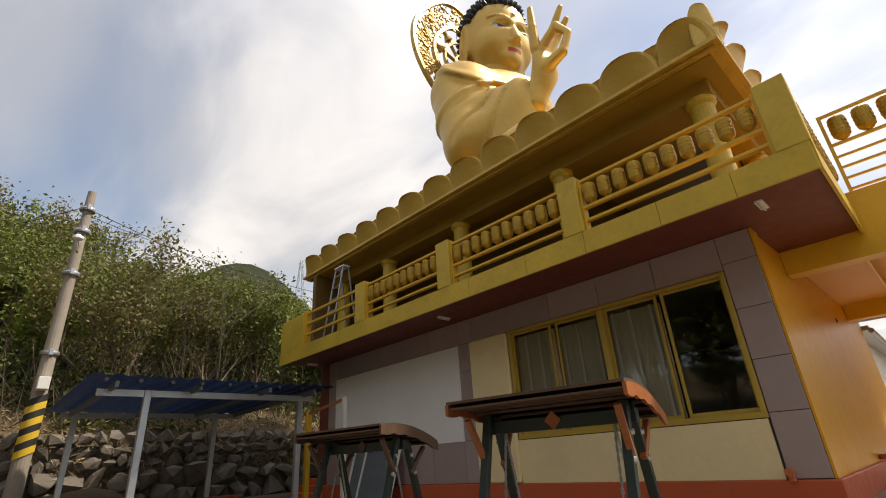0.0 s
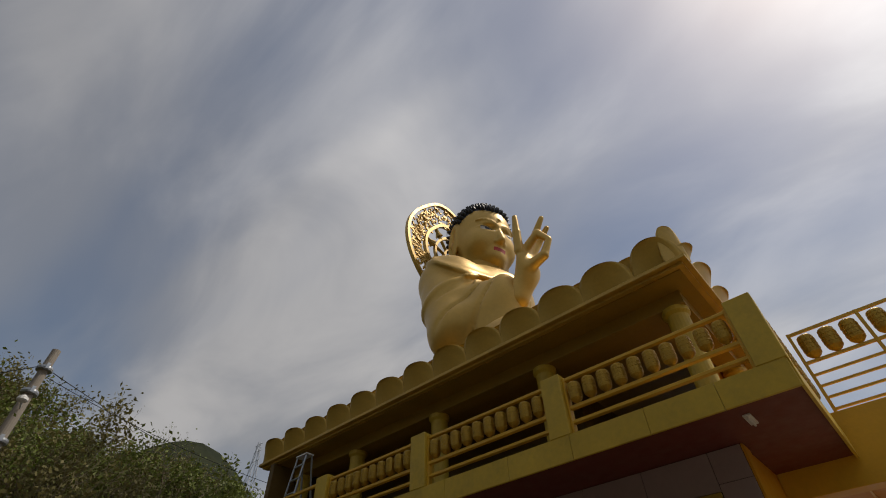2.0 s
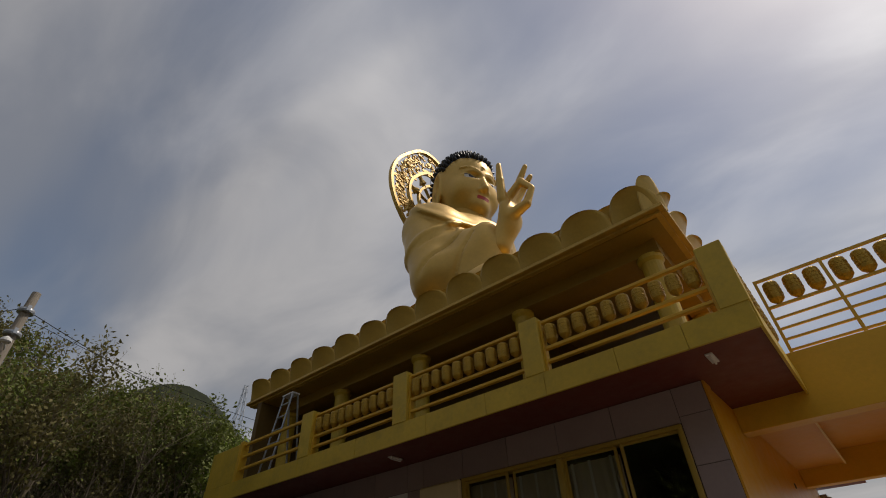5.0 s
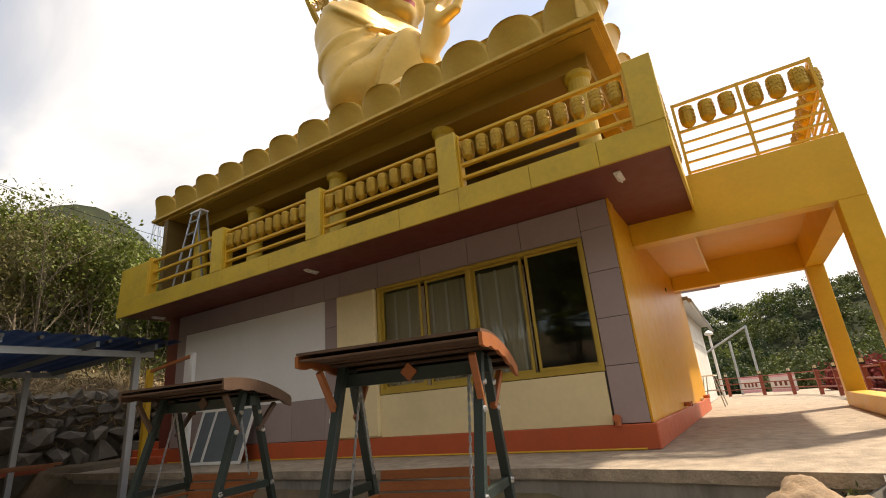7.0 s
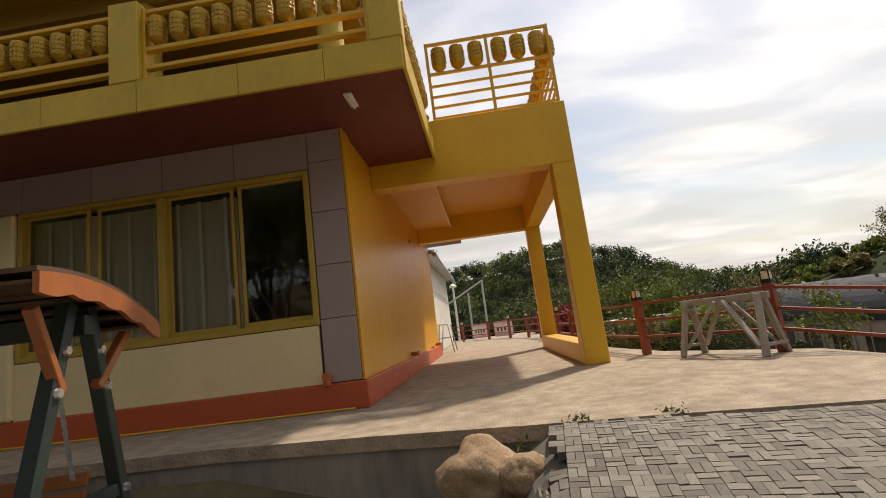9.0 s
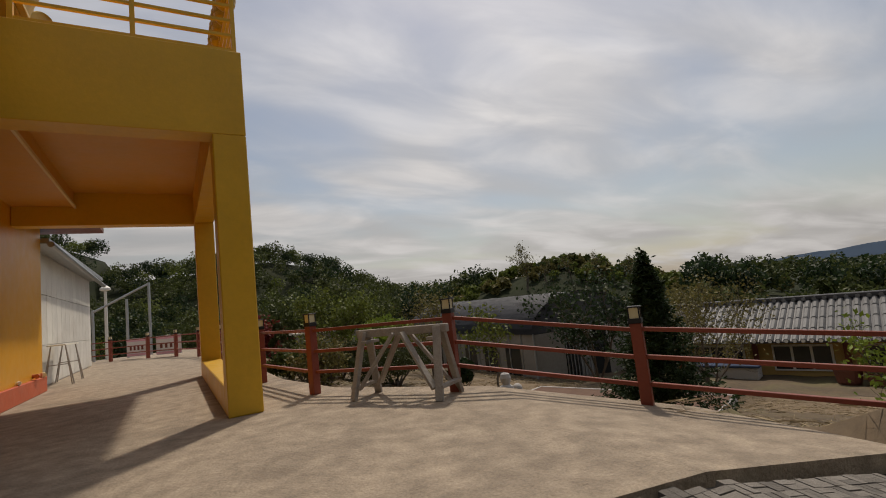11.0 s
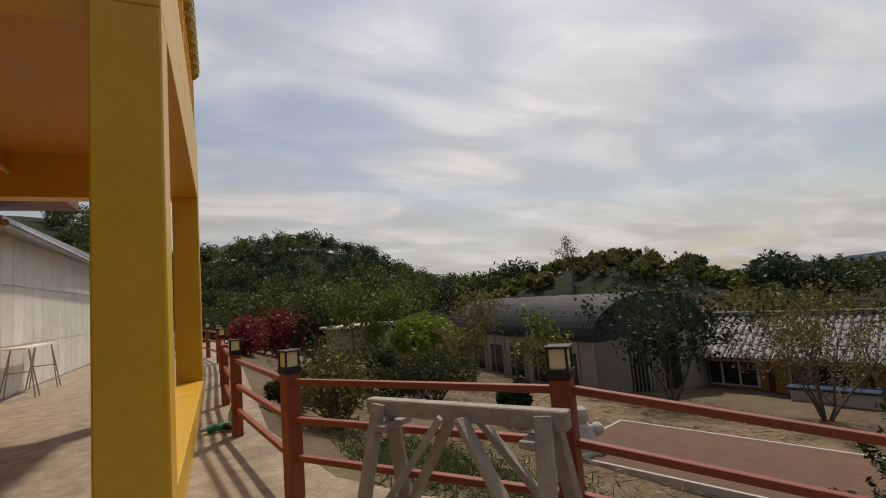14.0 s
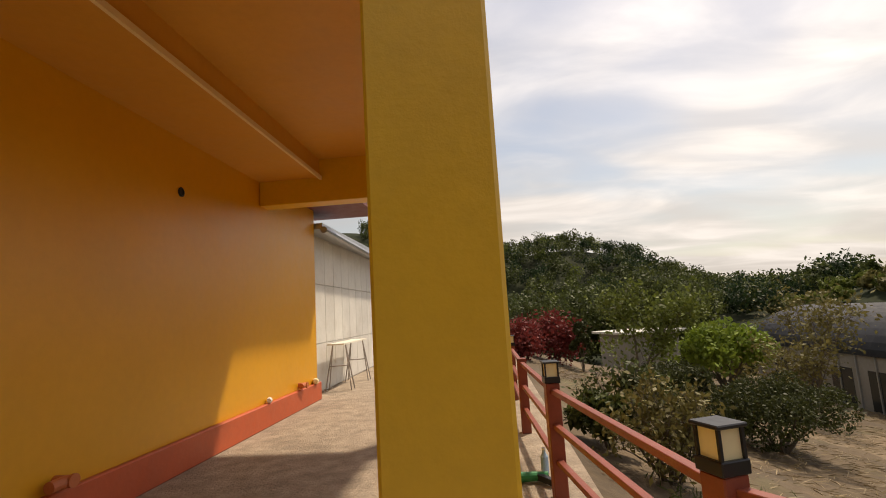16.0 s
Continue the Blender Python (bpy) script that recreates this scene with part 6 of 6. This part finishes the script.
ctr = np.array([(6.2, 5.2), (12.8, -0.8), (13.5, -1.5), (6.8, 3.8), (6.0, 4.6), (14.5, -2.2)])
c2 = ctr[rg.integers(0, len(ctr), n)] + rg.normal(size=(n, 2)) * 0.75
c2 = c2[c2[:, 0] > 5.0]
tagged(quads("grass", leaves(np.stack([c2[:, 0], c2[:, 1], ground_z(c2[:, 0], c2[:, 1]) + 0.06], 1), 0.09, aspect=0.1), L_MID), "patches of short green grass", "grass", kind="stuff")

# woods on the hills
def woods(name, label, m, spots, per, size, h, r):
    cs = []
    for x, y, s in spots:
        z0 = float(ground_z(x, y))
        nb = 9
        d = rg.normal(size=(nb, 3))
        d /= np.linalg.norm(d, axis=1)[:, None]
        bl = d * np.array((r, r, h * 0.36)) * s * rg.uniform(0.4, 0.9, (nb, 1)) + np.array((x, y, z0 + h * 0.55 * s))
        e = rg.normal(size=(per, 3))
        e /= np.linalg.norm(e, axis=1)[:, None]
        cs.append(bl[rg.integers(0, nb, per)] + e * rg.uniform(0.3, 1, (per, 1)) ** 0.5 * r * s * 0.5)
    tagged(quads(name, leaves(np.concatenate(cs), size), m), label, "woods", kind="stuff")


def polar(az, dist):
    return 3.2 + dist * math.sin(radians(az)), -2.0 + dist * math.cos(radians(az))


rf = random.Random(17)
far = {"a": [], "b": [], "c": [], "d": []}
for _ in range(620):
    az = rf.uniform(-14, 36)
    x, y = polar(az, rf.uniform(85, 190))
    far[rf.choice("aaabbc")].append((x, y, rf.uniform(0.7, 1.2)))
for _ in range(420):
    az = rf.uniform(28, 62)
    x, y = polar(az, rf.uniform(62, 125))
    far[rf.choice("accddd")].append((x, y, rf.uniform(0.22, 0.42)))
for _ in range(380):
    az = rf.uniform(58, 104)
    x, y = polar(az, rf.uniform(60, 170))
    far[rf.choice("aabbd")].append((x, y, rf.uniform(0.5, 0.95)))
woods("far_woods", "wooded hillside of mid-green trees", L_MID, far["a"], 320, 0.32, 6.5, 3.0)
woods("dark_far_woods", "dark pines on the hillside", L_DARK, far["b"], 320, 0.30, 6.5, 2.7)
woods("fresh_far_woods", "fresh green trees on the hillside", L_FRESH, far["c"], 260, 0.30, 5.5, 2.6)
woods("brown_far_woods", "brown budding scrub on the hillside", L_OLIVE, far["d"], 170, 0.32, 4.5, 2.3)
grove = []
for _ in range(70):
    az = rf.uniform(2.5, 21)
    x, y = polar(az, rf.uniform(38, 58))
    grove.append((x, y, rf.uniform(0.7, 1.0)))
woods("bamboo_grove", "tall dense green bamboo grove", L_MID, grove, 1300, 0.15, 9.0, 2.4)
woods("grove_fringe", "lighter leaves along the grove", L_FRESH, [(x, y - 1, s * 0.85) for x, y, s in grove[::4]], 420, 0.17, 8.5, 2.3)
mid = []
for _ in range(60):
    az = rf.uniform(20, 58)
    x, y = polar(az, rf.uniform(34, 52))
    mid.append((x, y, rf.uniform(0.5, 0.95)))
woods("scrub_belt", "belt of scrub behind the sheds", L_MID, mid[::2], 260, 0.25, 4.2, 2.2)
woods("bare_belt", "belt of budding scrub behind the sheds", L_OLIVE, mid[1::2], 200, 0.22, 4.2, 2.2)
right = []
for _ in range(60):
    az = rf.uniform(56, 100)
    x, y = polar(az, rf.uniform(46, 60))
    right.append((x, y, rf.uniform(0.4, 0.7)))
woods("roadside_scrub", "scrub beyond the long tiled house", L_MID, right, 180, 0.3, 4.5, 2.6)
# lone tree on the skyline and its neighbours
x, y = polar(40.2, 62)
sk = put(tree("skyline_tree", "bare spreading tree standing on the skyline", 61, 6.5, 1, 0.55, 4, 0.18, L_OLIVE, 900, 0.11, 0.25), x, y)
for az, s in ((42.5, 0.5), (45.5, 0.55), (48.5, 0.6), (52, 0.6)):
    x, y = polar(az, 64)
    again(sk, x, y, az * 37, s)

# ---- sheds and houses in the valley ----
GZ = -4.3
gh = thing("greenhouse", "barrel-roofed greenhouse under black shade cloth", "greenhouse", at=(20.8, 13.9, GZ))
bm = bmesh.new()
n = 22
prev = None
HW, EV, AP = 3.3, 3.25, 5.1
for i in range(15):
    yb = i * 1.0
    ring = []
    for k in range(n + 1):
        a = math.pi * k / n
        rr_ = 1.0 + (0.012 if i % 2 == 0 else 0)
        ring.append(bm.verts.new((-(HW + 0.12) * math.cos(a) * rr_, yb, EV + (AP - EV) * math.sin(a) * rr_)))
    if prev:
        for k in range(n):
            bm.faces.new((prev[k], prev[k + 1], ring[k + 1], ring[k]))
    prev = ring
bmesh.ops.solidify(bm, geom=bm.faces[:], thickness=0.04)
part("roof", bm, M_TARP, gh, "taut black shade cloth")
bm = bmesh.new()
pts = [(-(HW) * math.cos(math.pi * k / n), EV + (AP - EV) * math.sin(math.pi * k / n) - 0.03) for k in range(n + 1)]
lo = [bm.verts.new((x, 0.25, z)) for x, z in pts]
hi = [bm.verts.new((x, 0.31, z)) for x, z in pts]
bm.faces.new(lo)
bm.faces.new(hi[::-1])
for k in range(n):
    bm.faces.new((lo[k], hi[k], hi[k + 1], lo[k + 1]))
part("gable", bm, M_TARP, gh)
for sx in (-1, 1):
    bm = bmesh.new()
    box(bm, sx * HW - 0.05, sx * HW + 0.05, 0.1, 14, -0.6, EV)
    part("side_wall", bm, M_GREYWALL, gh)
    for k in range(15):
        bm = bmesh.new()
        box(bm, sx * (HW + 0.08) - 0.03, sx * (HW + 0.08) + 0.03, k * 0.98, k * 0.98 + 0.06, -0.6, EV)
        part("rib", bm, M_STEEL, gh)
for k in range(6):
    bm = bmesh.new()
    box(bm, -HW - 0.065, -HW - 0.052, 1.2 + k * 2.0, 2.4 + k * 2.0, 1.2, 2.7)
    part("window", bm, M_DKGLASS, gh)
for x0, x1, z1, m in ((-3.3, -1.4, 3.2, M_GREYWALL), (-1.38, -0.5, 2.6, M_DKGLASS), (-0.48, 0.6, 3.2, M_STEEL), (0.62, 1.6, 2.4, M_DKGLASS), (1.62, 3.3, 3.2, M_GREYWALL)):
    bm = bmesh.new()
    box(bm, x0, x1, 0.1, 0.2, -0.6, z1)
    part("front_panel", bm, m, gh)
for k in range(9):
    bm = bmesh.new()
    box(bm, -1.35 + k * 0.22, -1.31 + k * 0.22, 0.04, 0.09, -0.5, 3.2)
    part("front_stud", bm, M_STEEL, gh)

# long tiled house
A, B = Vector((26.6, 16.2)), Vector((34.5, -9.6))
u = (B - A).normalized()
ang = math.degrees(math.atan2(u.y, u.x))
LEN = (B - A).length
house = thing("tiled_house", "long low ochre house with a silver-grey tiled roof", "house", at=(A.x, A.y, -0.85))
house.rotation_euler = (0, 0, radians(ang))
RIDGE, EAVE, RUN = 0.0, -1.5, 3.7
WH = -1.35
bm = bmesh.new()
box(bm, 0.3, LEN - 0.3, -2.7, 2.7, -5.0, WH)
part("wall", bm, M_OCHWALL, house)
for s in (-1, 1):
    bm = bmesh.new()
    pr = [(0.0, RIDGE - 0.06), (s * RUN, EAVE - 0.06), (s * RUN, EAVE + 0.02), (0.0, RIDGE + 0.02)]
    lo = [bm.verts.new((0, y, z)) for y, z in pr]
    hi = [bm.verts.new((LEN, y, z)) for y, z in pr]
    for k in range(4):
        bm.faces.new((lo[k], lo[(k + 1) % 4], hi[(k + 1) % 4], hi[k]))
    bm.faces.new(lo[::-1])
    bm.faces.new(hi)
    part("roof_slope", bm, M_RIDGE, house)
bm = bmesh.new()
nrib = int(LEN / 0.3)
for k in range(nrib):
    x = 0.15 + k * 0.3
    for j in range(4):
        y0, y1 = -RUN * (j + 1.01) / 4, -RUN * j / 4
        z0, z1 = RIDGE + (EAVE - RIDGE) * (j + 1.01) / 4, RIDGE + (EAVE - RIDGE) * j / 4
        pv = [bm.verts.new(p) for p in ((x - 0.12, y0, z0 + 0.05), (x - 0.05, y0, z0 + 0.13), (x + 0.05, y0, z0 + 0.13), (x + 0.12, y0, z0 + 0.05), (x + 0.12, y1, z1 + 0.03), (x + 0.05, y1, z1 + 0.09), (x - 0.05, y1, z1 + 0.09), (x - 0.12, y1, z1 + 0.03))]
        for q in ((0, 1, 6, 7), (1, 2, 5, 6), (2, 3, 4, 5), (0, 3, 2, 1)):
            bm.faces.new([pv[i] for i in q])
part("roof_tiles", bm, M_TILEROOF, house, "rows of rounded silver-grey tiles", kind="stuff")
bm = bmesh.new()
box(bm, -0.1, LEN + 0.1, -0.2, 0.2, 0.0, 0.22, bevel=0.04)
ridge = part("ridge", bm, M_RIDGE, house)
bm = bmesh.new()
for k in range(int(LEN / 0.4)):
    lathe(bm, [(0.09, -0.04), (0.09, 0.04)], 8, pose(0.2 + k * 0.4, -0.24, 0.06, 90, 0, 0))
part("ridge_caps", bm, M_TILEROOF, ridge, kind="stuff")
x = 1.2
k = 0
while x < LEN - 3:
    bm = bmesh.new()
    box(bm, x, x + 2.2, -2.78, -2.705, -2.9, -1.75)
    w_ = part("window", bm, M_LAMPW, house, "white-framed window")
    for j in range(3):
        bm = bmesh.new()
        box(bm, x + 0.08 + j * 0.71, x + 0.69 + j * 0.71, -2.80, -2.782, -2.82, -1.83)
        part("pane", bm, M_DKGLASS, w_)
    bm = bmesh.new()
    box(bm, x + 2.55, x + 2.75, -2.85, -2.705, -4.4, WH)
    part("pilaster", bm, M_MAROON, house)
    x += 3.3
    k += 1
bm = bmesh.new()
for k in range(int(LEN / 0.3)):
    lathe(bm, [(0.07, -0.05), (0.08, 0.02)], 8, pose(0.15 + k * 0.3, -RUN - 0.02, EAVE + 0.03, 90, 0, 0))
part("eave_caps", bm, M_LAMPW, house, kind="stuff")


def house_at(s, off):
    """A point s metres along the long house and off metres in front of its ridge."""
    v = Vector((u.y, -u.x)) * off
    if v.x > 0:
        v = -v
    return A.x + u.x * s + v.x, A.y + u.y * s + v.y


# tubs in front of the house
potm = thing("plant_tub", "large dark terracotta tub", "tub", "row of tubs")
bm = bmesh.new()
lathe(bm, [(0.3, 0), (0.36, 0.1), (0.42, 0.5), (0.46, 0.52), (0.46, 0.58), (0.4, 0.58), (0.38, 0.5)], 16)
part("body", bm, M_POT, potm)
bm = bmesh.new()
lathe(bm, [(0.38, 0.49), (0.38, 0.51)], 14)
part("soil", bm, M_SAND, potm)
for k in range(9):
    x, y = house_at(10.5 + k * 0.98, 4.6 + 0.3 * (k % 2))
    (put(potm, x, y, 0, 1.1) if k == 0 else again(potm, x, y, k * 40, 1.1))
for k in range(3):
    x, y = house_at(21.3 + k * 1.1, 4.6)
    again(potm, x, y, k * 30, 1.15)
# covered bench
for s_, nm in ((6.2, "low"), (24.0, "low")):
    x, y = house_at(s_, 4.3)
    t = thing("covered_bench", "low block bench under a blue cover", "bench", "covered benches")
    bm = bmesh.new()
    box(bm, -1.3, 1.3, -0.4, 0.4, 0, 0.5, bevel=0.02)
    part("base", bm, M_STONEW, t)
    bm = bmesh.new()
    box(bm, -1.4, 1.4, -0.48, 0.48, 0.5, 0.62, bevel=0.03)
    part("cover", bm, M_BLUE, t)
    t.matrix_basis = pose(x, y, float(ground_z(x, y)), 0, 0, ang)

# street light in front of the house
x, y = house_at(20.2, 5.2)
sl = thing("street_lamp", "slim street lamp with a rounded head", "street lamp", at=(x, y, float(ground_z(x, y))))
bm = bmesh.new()
rod(bm, (0, 0, 0), (0, 0, 5.3), 0.07, 0.045, 10)
part("pole", bm, M_STEEL, sl)
bm = bmesh.new()
lathe(bm, [(0.05, 0), (0.2, 0.05), (0.22, 0.12), (0.12, 0.26), (0.02, 0.3)], 14, pose(0, 0, 5.3))
part("head", bm, M_LAMPG, sl)
bm = bmesh.new()
box(bm, -0.1, 0.06, -0.16, 0.04, 4.3, 4.9, bevel=0.03)
part("control_box", bm, M_LAMPW, sl)

# timber deck with a small stone figure
DA = Vector((9.34, 6.1))
dd = Vector((2.4, 0.78)).normalized()
DW, DL = 2.5, 4.9
deck = thing("deck", "raised plain brown plank deck with pale edging", "deck")
for k in range(20):
    bm = bmesh.new()
    box(bm, k * 0.125 + 0.001, k * 0.125 + 0.124, 0.0, DL, 0, 0.03)
    part("plank", bm, M_DECK, deck)
for a in ((-0.05, DW + 0.05, -0.06, -0.001, -0.16, 0.04), (-0.05, DW + 0.05, DL + 0.001, DL + 0.06, -0.16, 0.04), (-0.06, -0.001, 0, DL, -0.16, 0.04), (DW + 0.001, DW + 0.06, 0, DL, -0.16, 0.04)):
    bm = bmesh.new()
    box(bm, *a, bevel=0.006)
    part("edging", bm, M_STONEW, deck)
for a in ((0.1, 0.3), (2.2, 0.3), (0.1, 4.4), (2.2, 4.4)):
    bm = bmesh.new()
    box(bm, a[0], a[0] + 0.15, a[1], a[1] + 0.15, -1.2, 0)
    part("leg", bm, M_STONEW, deck)
deck.matrix_basis = Matrix.Translation((DA.x, DA.y, -1.78)) @ Matrix.Rotation(math.atan2(dd.y, dd.x), 4, "Z") @ Matrix.Diagonal((1, -1, 1, 1))
bm = bmesh.new()
lathe(bm, [(0.26, 0), (0.27, 0.12), (0.2, 0.3), (0.16, 0.42), (0.08, 0.46), (0.12, 0.52), (0.14, 0.62), (0.11, 0.72), (0.03, 0.77)], 18)
bmesh.ops.create_uvsphere(bm, u_segments=14, v_segments=10, radius=0.13, matrix=Matrix.Translation((0.26, -0.1, 0.32)))
box(bm, -0.3, 0.45, -0.3, 0.3, -0.06, 0.0)
ob = part("stone_figure", bm, M_STONEW, None, smooth=False)
ob.location = (9.75, 5.85, -1.69)
tagged(ob, "small pale stone figure holding a ball on the deck", "statue")

# shed behind the planting, fence-end posts, banners and lamp beyond
t = thing("garden_shed", "small flat-roofed shed among the shrubs", "shed")
bm = bmesh.new()
box(bm, -1.6, 1.6, -1.3, 1.3, -0.5, 2.3)
part("wall", bm, M_GREYWALL, t)
bm = bmesh.new()
box(bm, -1.9, 1.9, -1.6, 1.6, 2.3, 2.42)
part("roof", bm, M_PANELW, t)
put(t, 11.6, 28.5, 20)
for x, y, w in ((1.15, 20.35, 1.1), (2.35, 18.4, 1.3)):
    t = thing("cloth_banner", "faded pink and white banner tied to the fence", "banner", "banners")
    bm = bmesh.new()
    box(bm, -w / 2, w / 2, -0.012, 0.012, 0.1, 0.85)
    part("cloth", bm, M_BANNER, t)
    for z in (0.12, 0.72):
        bm = bmesh.new()
        box(bm, -w / 2, w / 2, -0.016, 0.016, z, z + 0.1)
        part("band", bm, M_PINK, t)
    for k in range(4):
        bm = bmesh.new()
        box(bm, -w * 0.34 + k * w * 0.2, -w * 0.24 + k * w * 0.2, -0.018, 0.018, 0.36, 0.56)
        part("lettering_bar", bm, M_MAROON, t)
    t.matrix_basis = pose(x, y - 0.12, 0, 0, 0, -48)
arch = thing("steel_frame", "slim grey steel frame of posts and a sloping bar", "frame", at=(0.3, 22.5, -0.3))
for x, hh in ((-0.9, 2.6), (0.4, 3.0), (1.3, 3.7)):
    bm = bmesh.new()
    rod(bm, (x, 0, -1), (x, 0, hh), 0.06, n=8)
    part("post", bm, M_STEEL, arch)
bm = bmesh.new()
rod(bm, (-0.9, 0, 2.5), (1.3, 0, 3.65), 0.05, n=8)
part("bar", bm, M_STEEL, arch)
sl2 = thing("street_lamp", "slim street lamp with a rounded head", "street lamp", at=(-0.2, 23.5, -0.4))
bm = bmesh.new()
rod(bm, (0, 0, -0.6), (0, 0, 3.6), 0.08, 0.06, 10)
part("pole", bm, M_LAMPW, sl2)
bm = bmesh.new()
lathe(bm, [(0.05, 0), (0.22, 0.05), (0.22, 0.15), (0.1, 0.26), (0.02, 0.3)], 14, pose(0, 0, 3.6))
part("head", bm, M_LAMPW, sl2)
# far road bridge and sheds by the horizon
t = thing("road_bridge", "distant elevated concrete road bridge", "bridge")
bm = bmesh.new()
box(bm, -60, 60, -4, 4, 5.2, 6.6)
part("deck", bm, M_POLE, t)
for k in range(6):
    bm = bmesh.new()
    box(bm, -52 + k * 20, -49 + k * 20, -2, 2, -6, 5.2)
    part("pier", bm, M_POLE, t)
x, y = polar(96, 190)
t.matrix_basis = pose(x, y, -4.5, 0, 0, 100)
for az, dist, w_, m, lab in ((84, 78, 9, M_POT, "distant low shed with a red-brown roof"), (78.5, 92, 5, M_PIPE, "distant small shed with an orange roof"), (80.5, 85, 4, M_BLUE, "distant small shed with a blue roof")):
    t = thing("far_shed", lab, "shed", "far sheds")
    bm = bmesh.new()
    box(bm, -w_ / 2, w_ / 2, -3, 3, -1, 2.6)
    part("wall", bm, M_PANELW, t)
    bm = bmesh.new()
    lo = [bm.verts.new(p) for p in ((-w_ / 2 - 0.3, -3.4, 2.5), (-w_ / 2 - 0.3, 3.4, 2.5), (-w_ / 2 - 0.3, 0, 3.9))]
    hi = [bm.verts.new(p) for p in ((w_ / 2 + 0.3, -3.4, 2.5), (w_ / 2 + 0.3, 3.4, 2.5), (w_ / 2 + 0.3, 0, 3.9))]
    bm.faces.new(lo)
    bm.faces.new(hi[::-1])
    for k in range(3):
        bm.faces.new((lo[k], hi[k], hi[(k + 1) % 3], lo[(k + 1) % 3]))
    part("roof", bm, m, t)
    x, y = polar(az, dist)
    t.matrix_basis = pose(x, y, float(ground_z(x, y)) + 0.6, 0, 0, 90 - az)

# ---- paving: blocks laid in rows, near ones singly ----
paving = tagged(new("pavement"), "uneven grey paving blocks with mossy joints", "paving", kind="structure")
bm = bmesh.new()
gxs, gys = np.linspace(-9.5, 9.0, 70), np.linspace(-12, -1.52, 44)
vv = [[bm.verts.new((x, y, float(paved(x, y)) - 0.045)) for x in gxs] for y in gys]
for j in range(len(gys) - 1):
    for i in range(len(gxs) - 1):
        if gxs[i] > 6.3 - (gys[j] + 2.5) * 0.42:
            continue
        bm.faces.new((vv[j][i], vv[j][i + 1], vv[j + 1][i + 1], vv[j + 1][i]))
for v in [v for v in bm.verts if not v.link_faces]:
    bm.verts.remove(v)
part("bedding", bm, M_SAND, paving)


def front_y(x):
    return float(np.interp(x, [p[0] for p in EDGE] + [6.5], [p[1] for p in EDGE] + [-2.92]))


rp = random.Random(2)
BLK = []
for k in range(4):
    bm = bmesh.new()
    vs = box(bm, -0.0538, 0.0538, -0.0262, 0.0262, -0.06, 0.0)
    for v in vs:
        if v.co.z > -0.01:
            v.co.x *= 0.985
            v.co.y *= 0.97
            v.co.z += rp.uniform(-0.003, 0.003)
    BLK.append(mesh_of("paving_block", bm, M_PAVER))
rot = Matrix.Rotation(radians(-8), 4, "Z")
rest = []
nsingle = 0
for r_ in range(-20, 84):
    for c_ in range(-80, 122):
        # paired blocks turned about by turns, as a basket bond
        bx, by = c_ * 0.11 + 0.1, -1.5 - r_ * 0.11
        for h_ in (0, 1):
            if (r_ + c_) % 2:
                lx, ly, tz = bx, by + (h_ - 0.5) * 0.055, 0
            else:
                lx, ly, tz = bx + (h_ - 0.5) * 0.055, by, 90
            p = rot @ Vector((lx, ly, 0))
            if p.x > 8.3 or p.x > 6.4 - (p.y + 2.5) * 0.42 or p.x < -6 or p.y > front_y(p.x) - 0.06 or p.y < -9.5 or (p.x < 0.4 and p.y < -6.5) or (1.3 < p.x < 1.95 and p.y > -2.95):
                continue
            z = float(paved(p.x, p.y))
            sl = (float(paved(p.x + 0.05, p.y)) - z) / 0.05
            sly = (float(paved(p.x, p.y + 0.05)) - z) / 0.05
            m = pose(p.x, p.y, z + rp.uniform(-0.003, 0.003), math.degrees(sly) + rp.uniform(-0.8, 0.8), -math.degrees(sl) + rp.uniform(-0.8, 0.8), 0) @ Matrix.Rotation(radians(-8 + tz), 4, "Z")
            if 2.2 < p.x < 3.6 and -3.6 < p.y and nsingle < 300:
                ob = new("paving_block", BLK[rp.randrange(4)])
                ob.parent = paving
                ob.matrix_basis = m
                nsingle += 1
            else:
                rest.append(m)
q = []
cor = [Vector(c) for c in ((-0.0528, -0.0252, 0), (0.0528, -0.0252, 0), (0.0528, 0.0252, 0), (-0.0528, 0.0252, 0))]
bot = [Vector((c.x * 1.02, c.y * 1.04, -0.05)) for c in cor]
vl, fl = [], []
for m in rest:
    b0 = len(vl)
    vl += [tuple(m @ c) for c in cor] + [tuple(m @ c) for c in bot]
    fl += [(b0, b0 + 1, b0 + 2, b0 + 3)] + [(b0 + i, b0 + 4 + i, b0 + 4 + (i + 1) % 4, b0 + (i + 1) % 4) for i in range(4)]
me = bpy.data.meshes.new("paving_blocks")
me.from_pydata(vl, [], fl)
me.materials.append(M_PAVERS)
ob = new("paving_blocks", me)
ob.parent = paving
tagged(ob, kind="stuff")
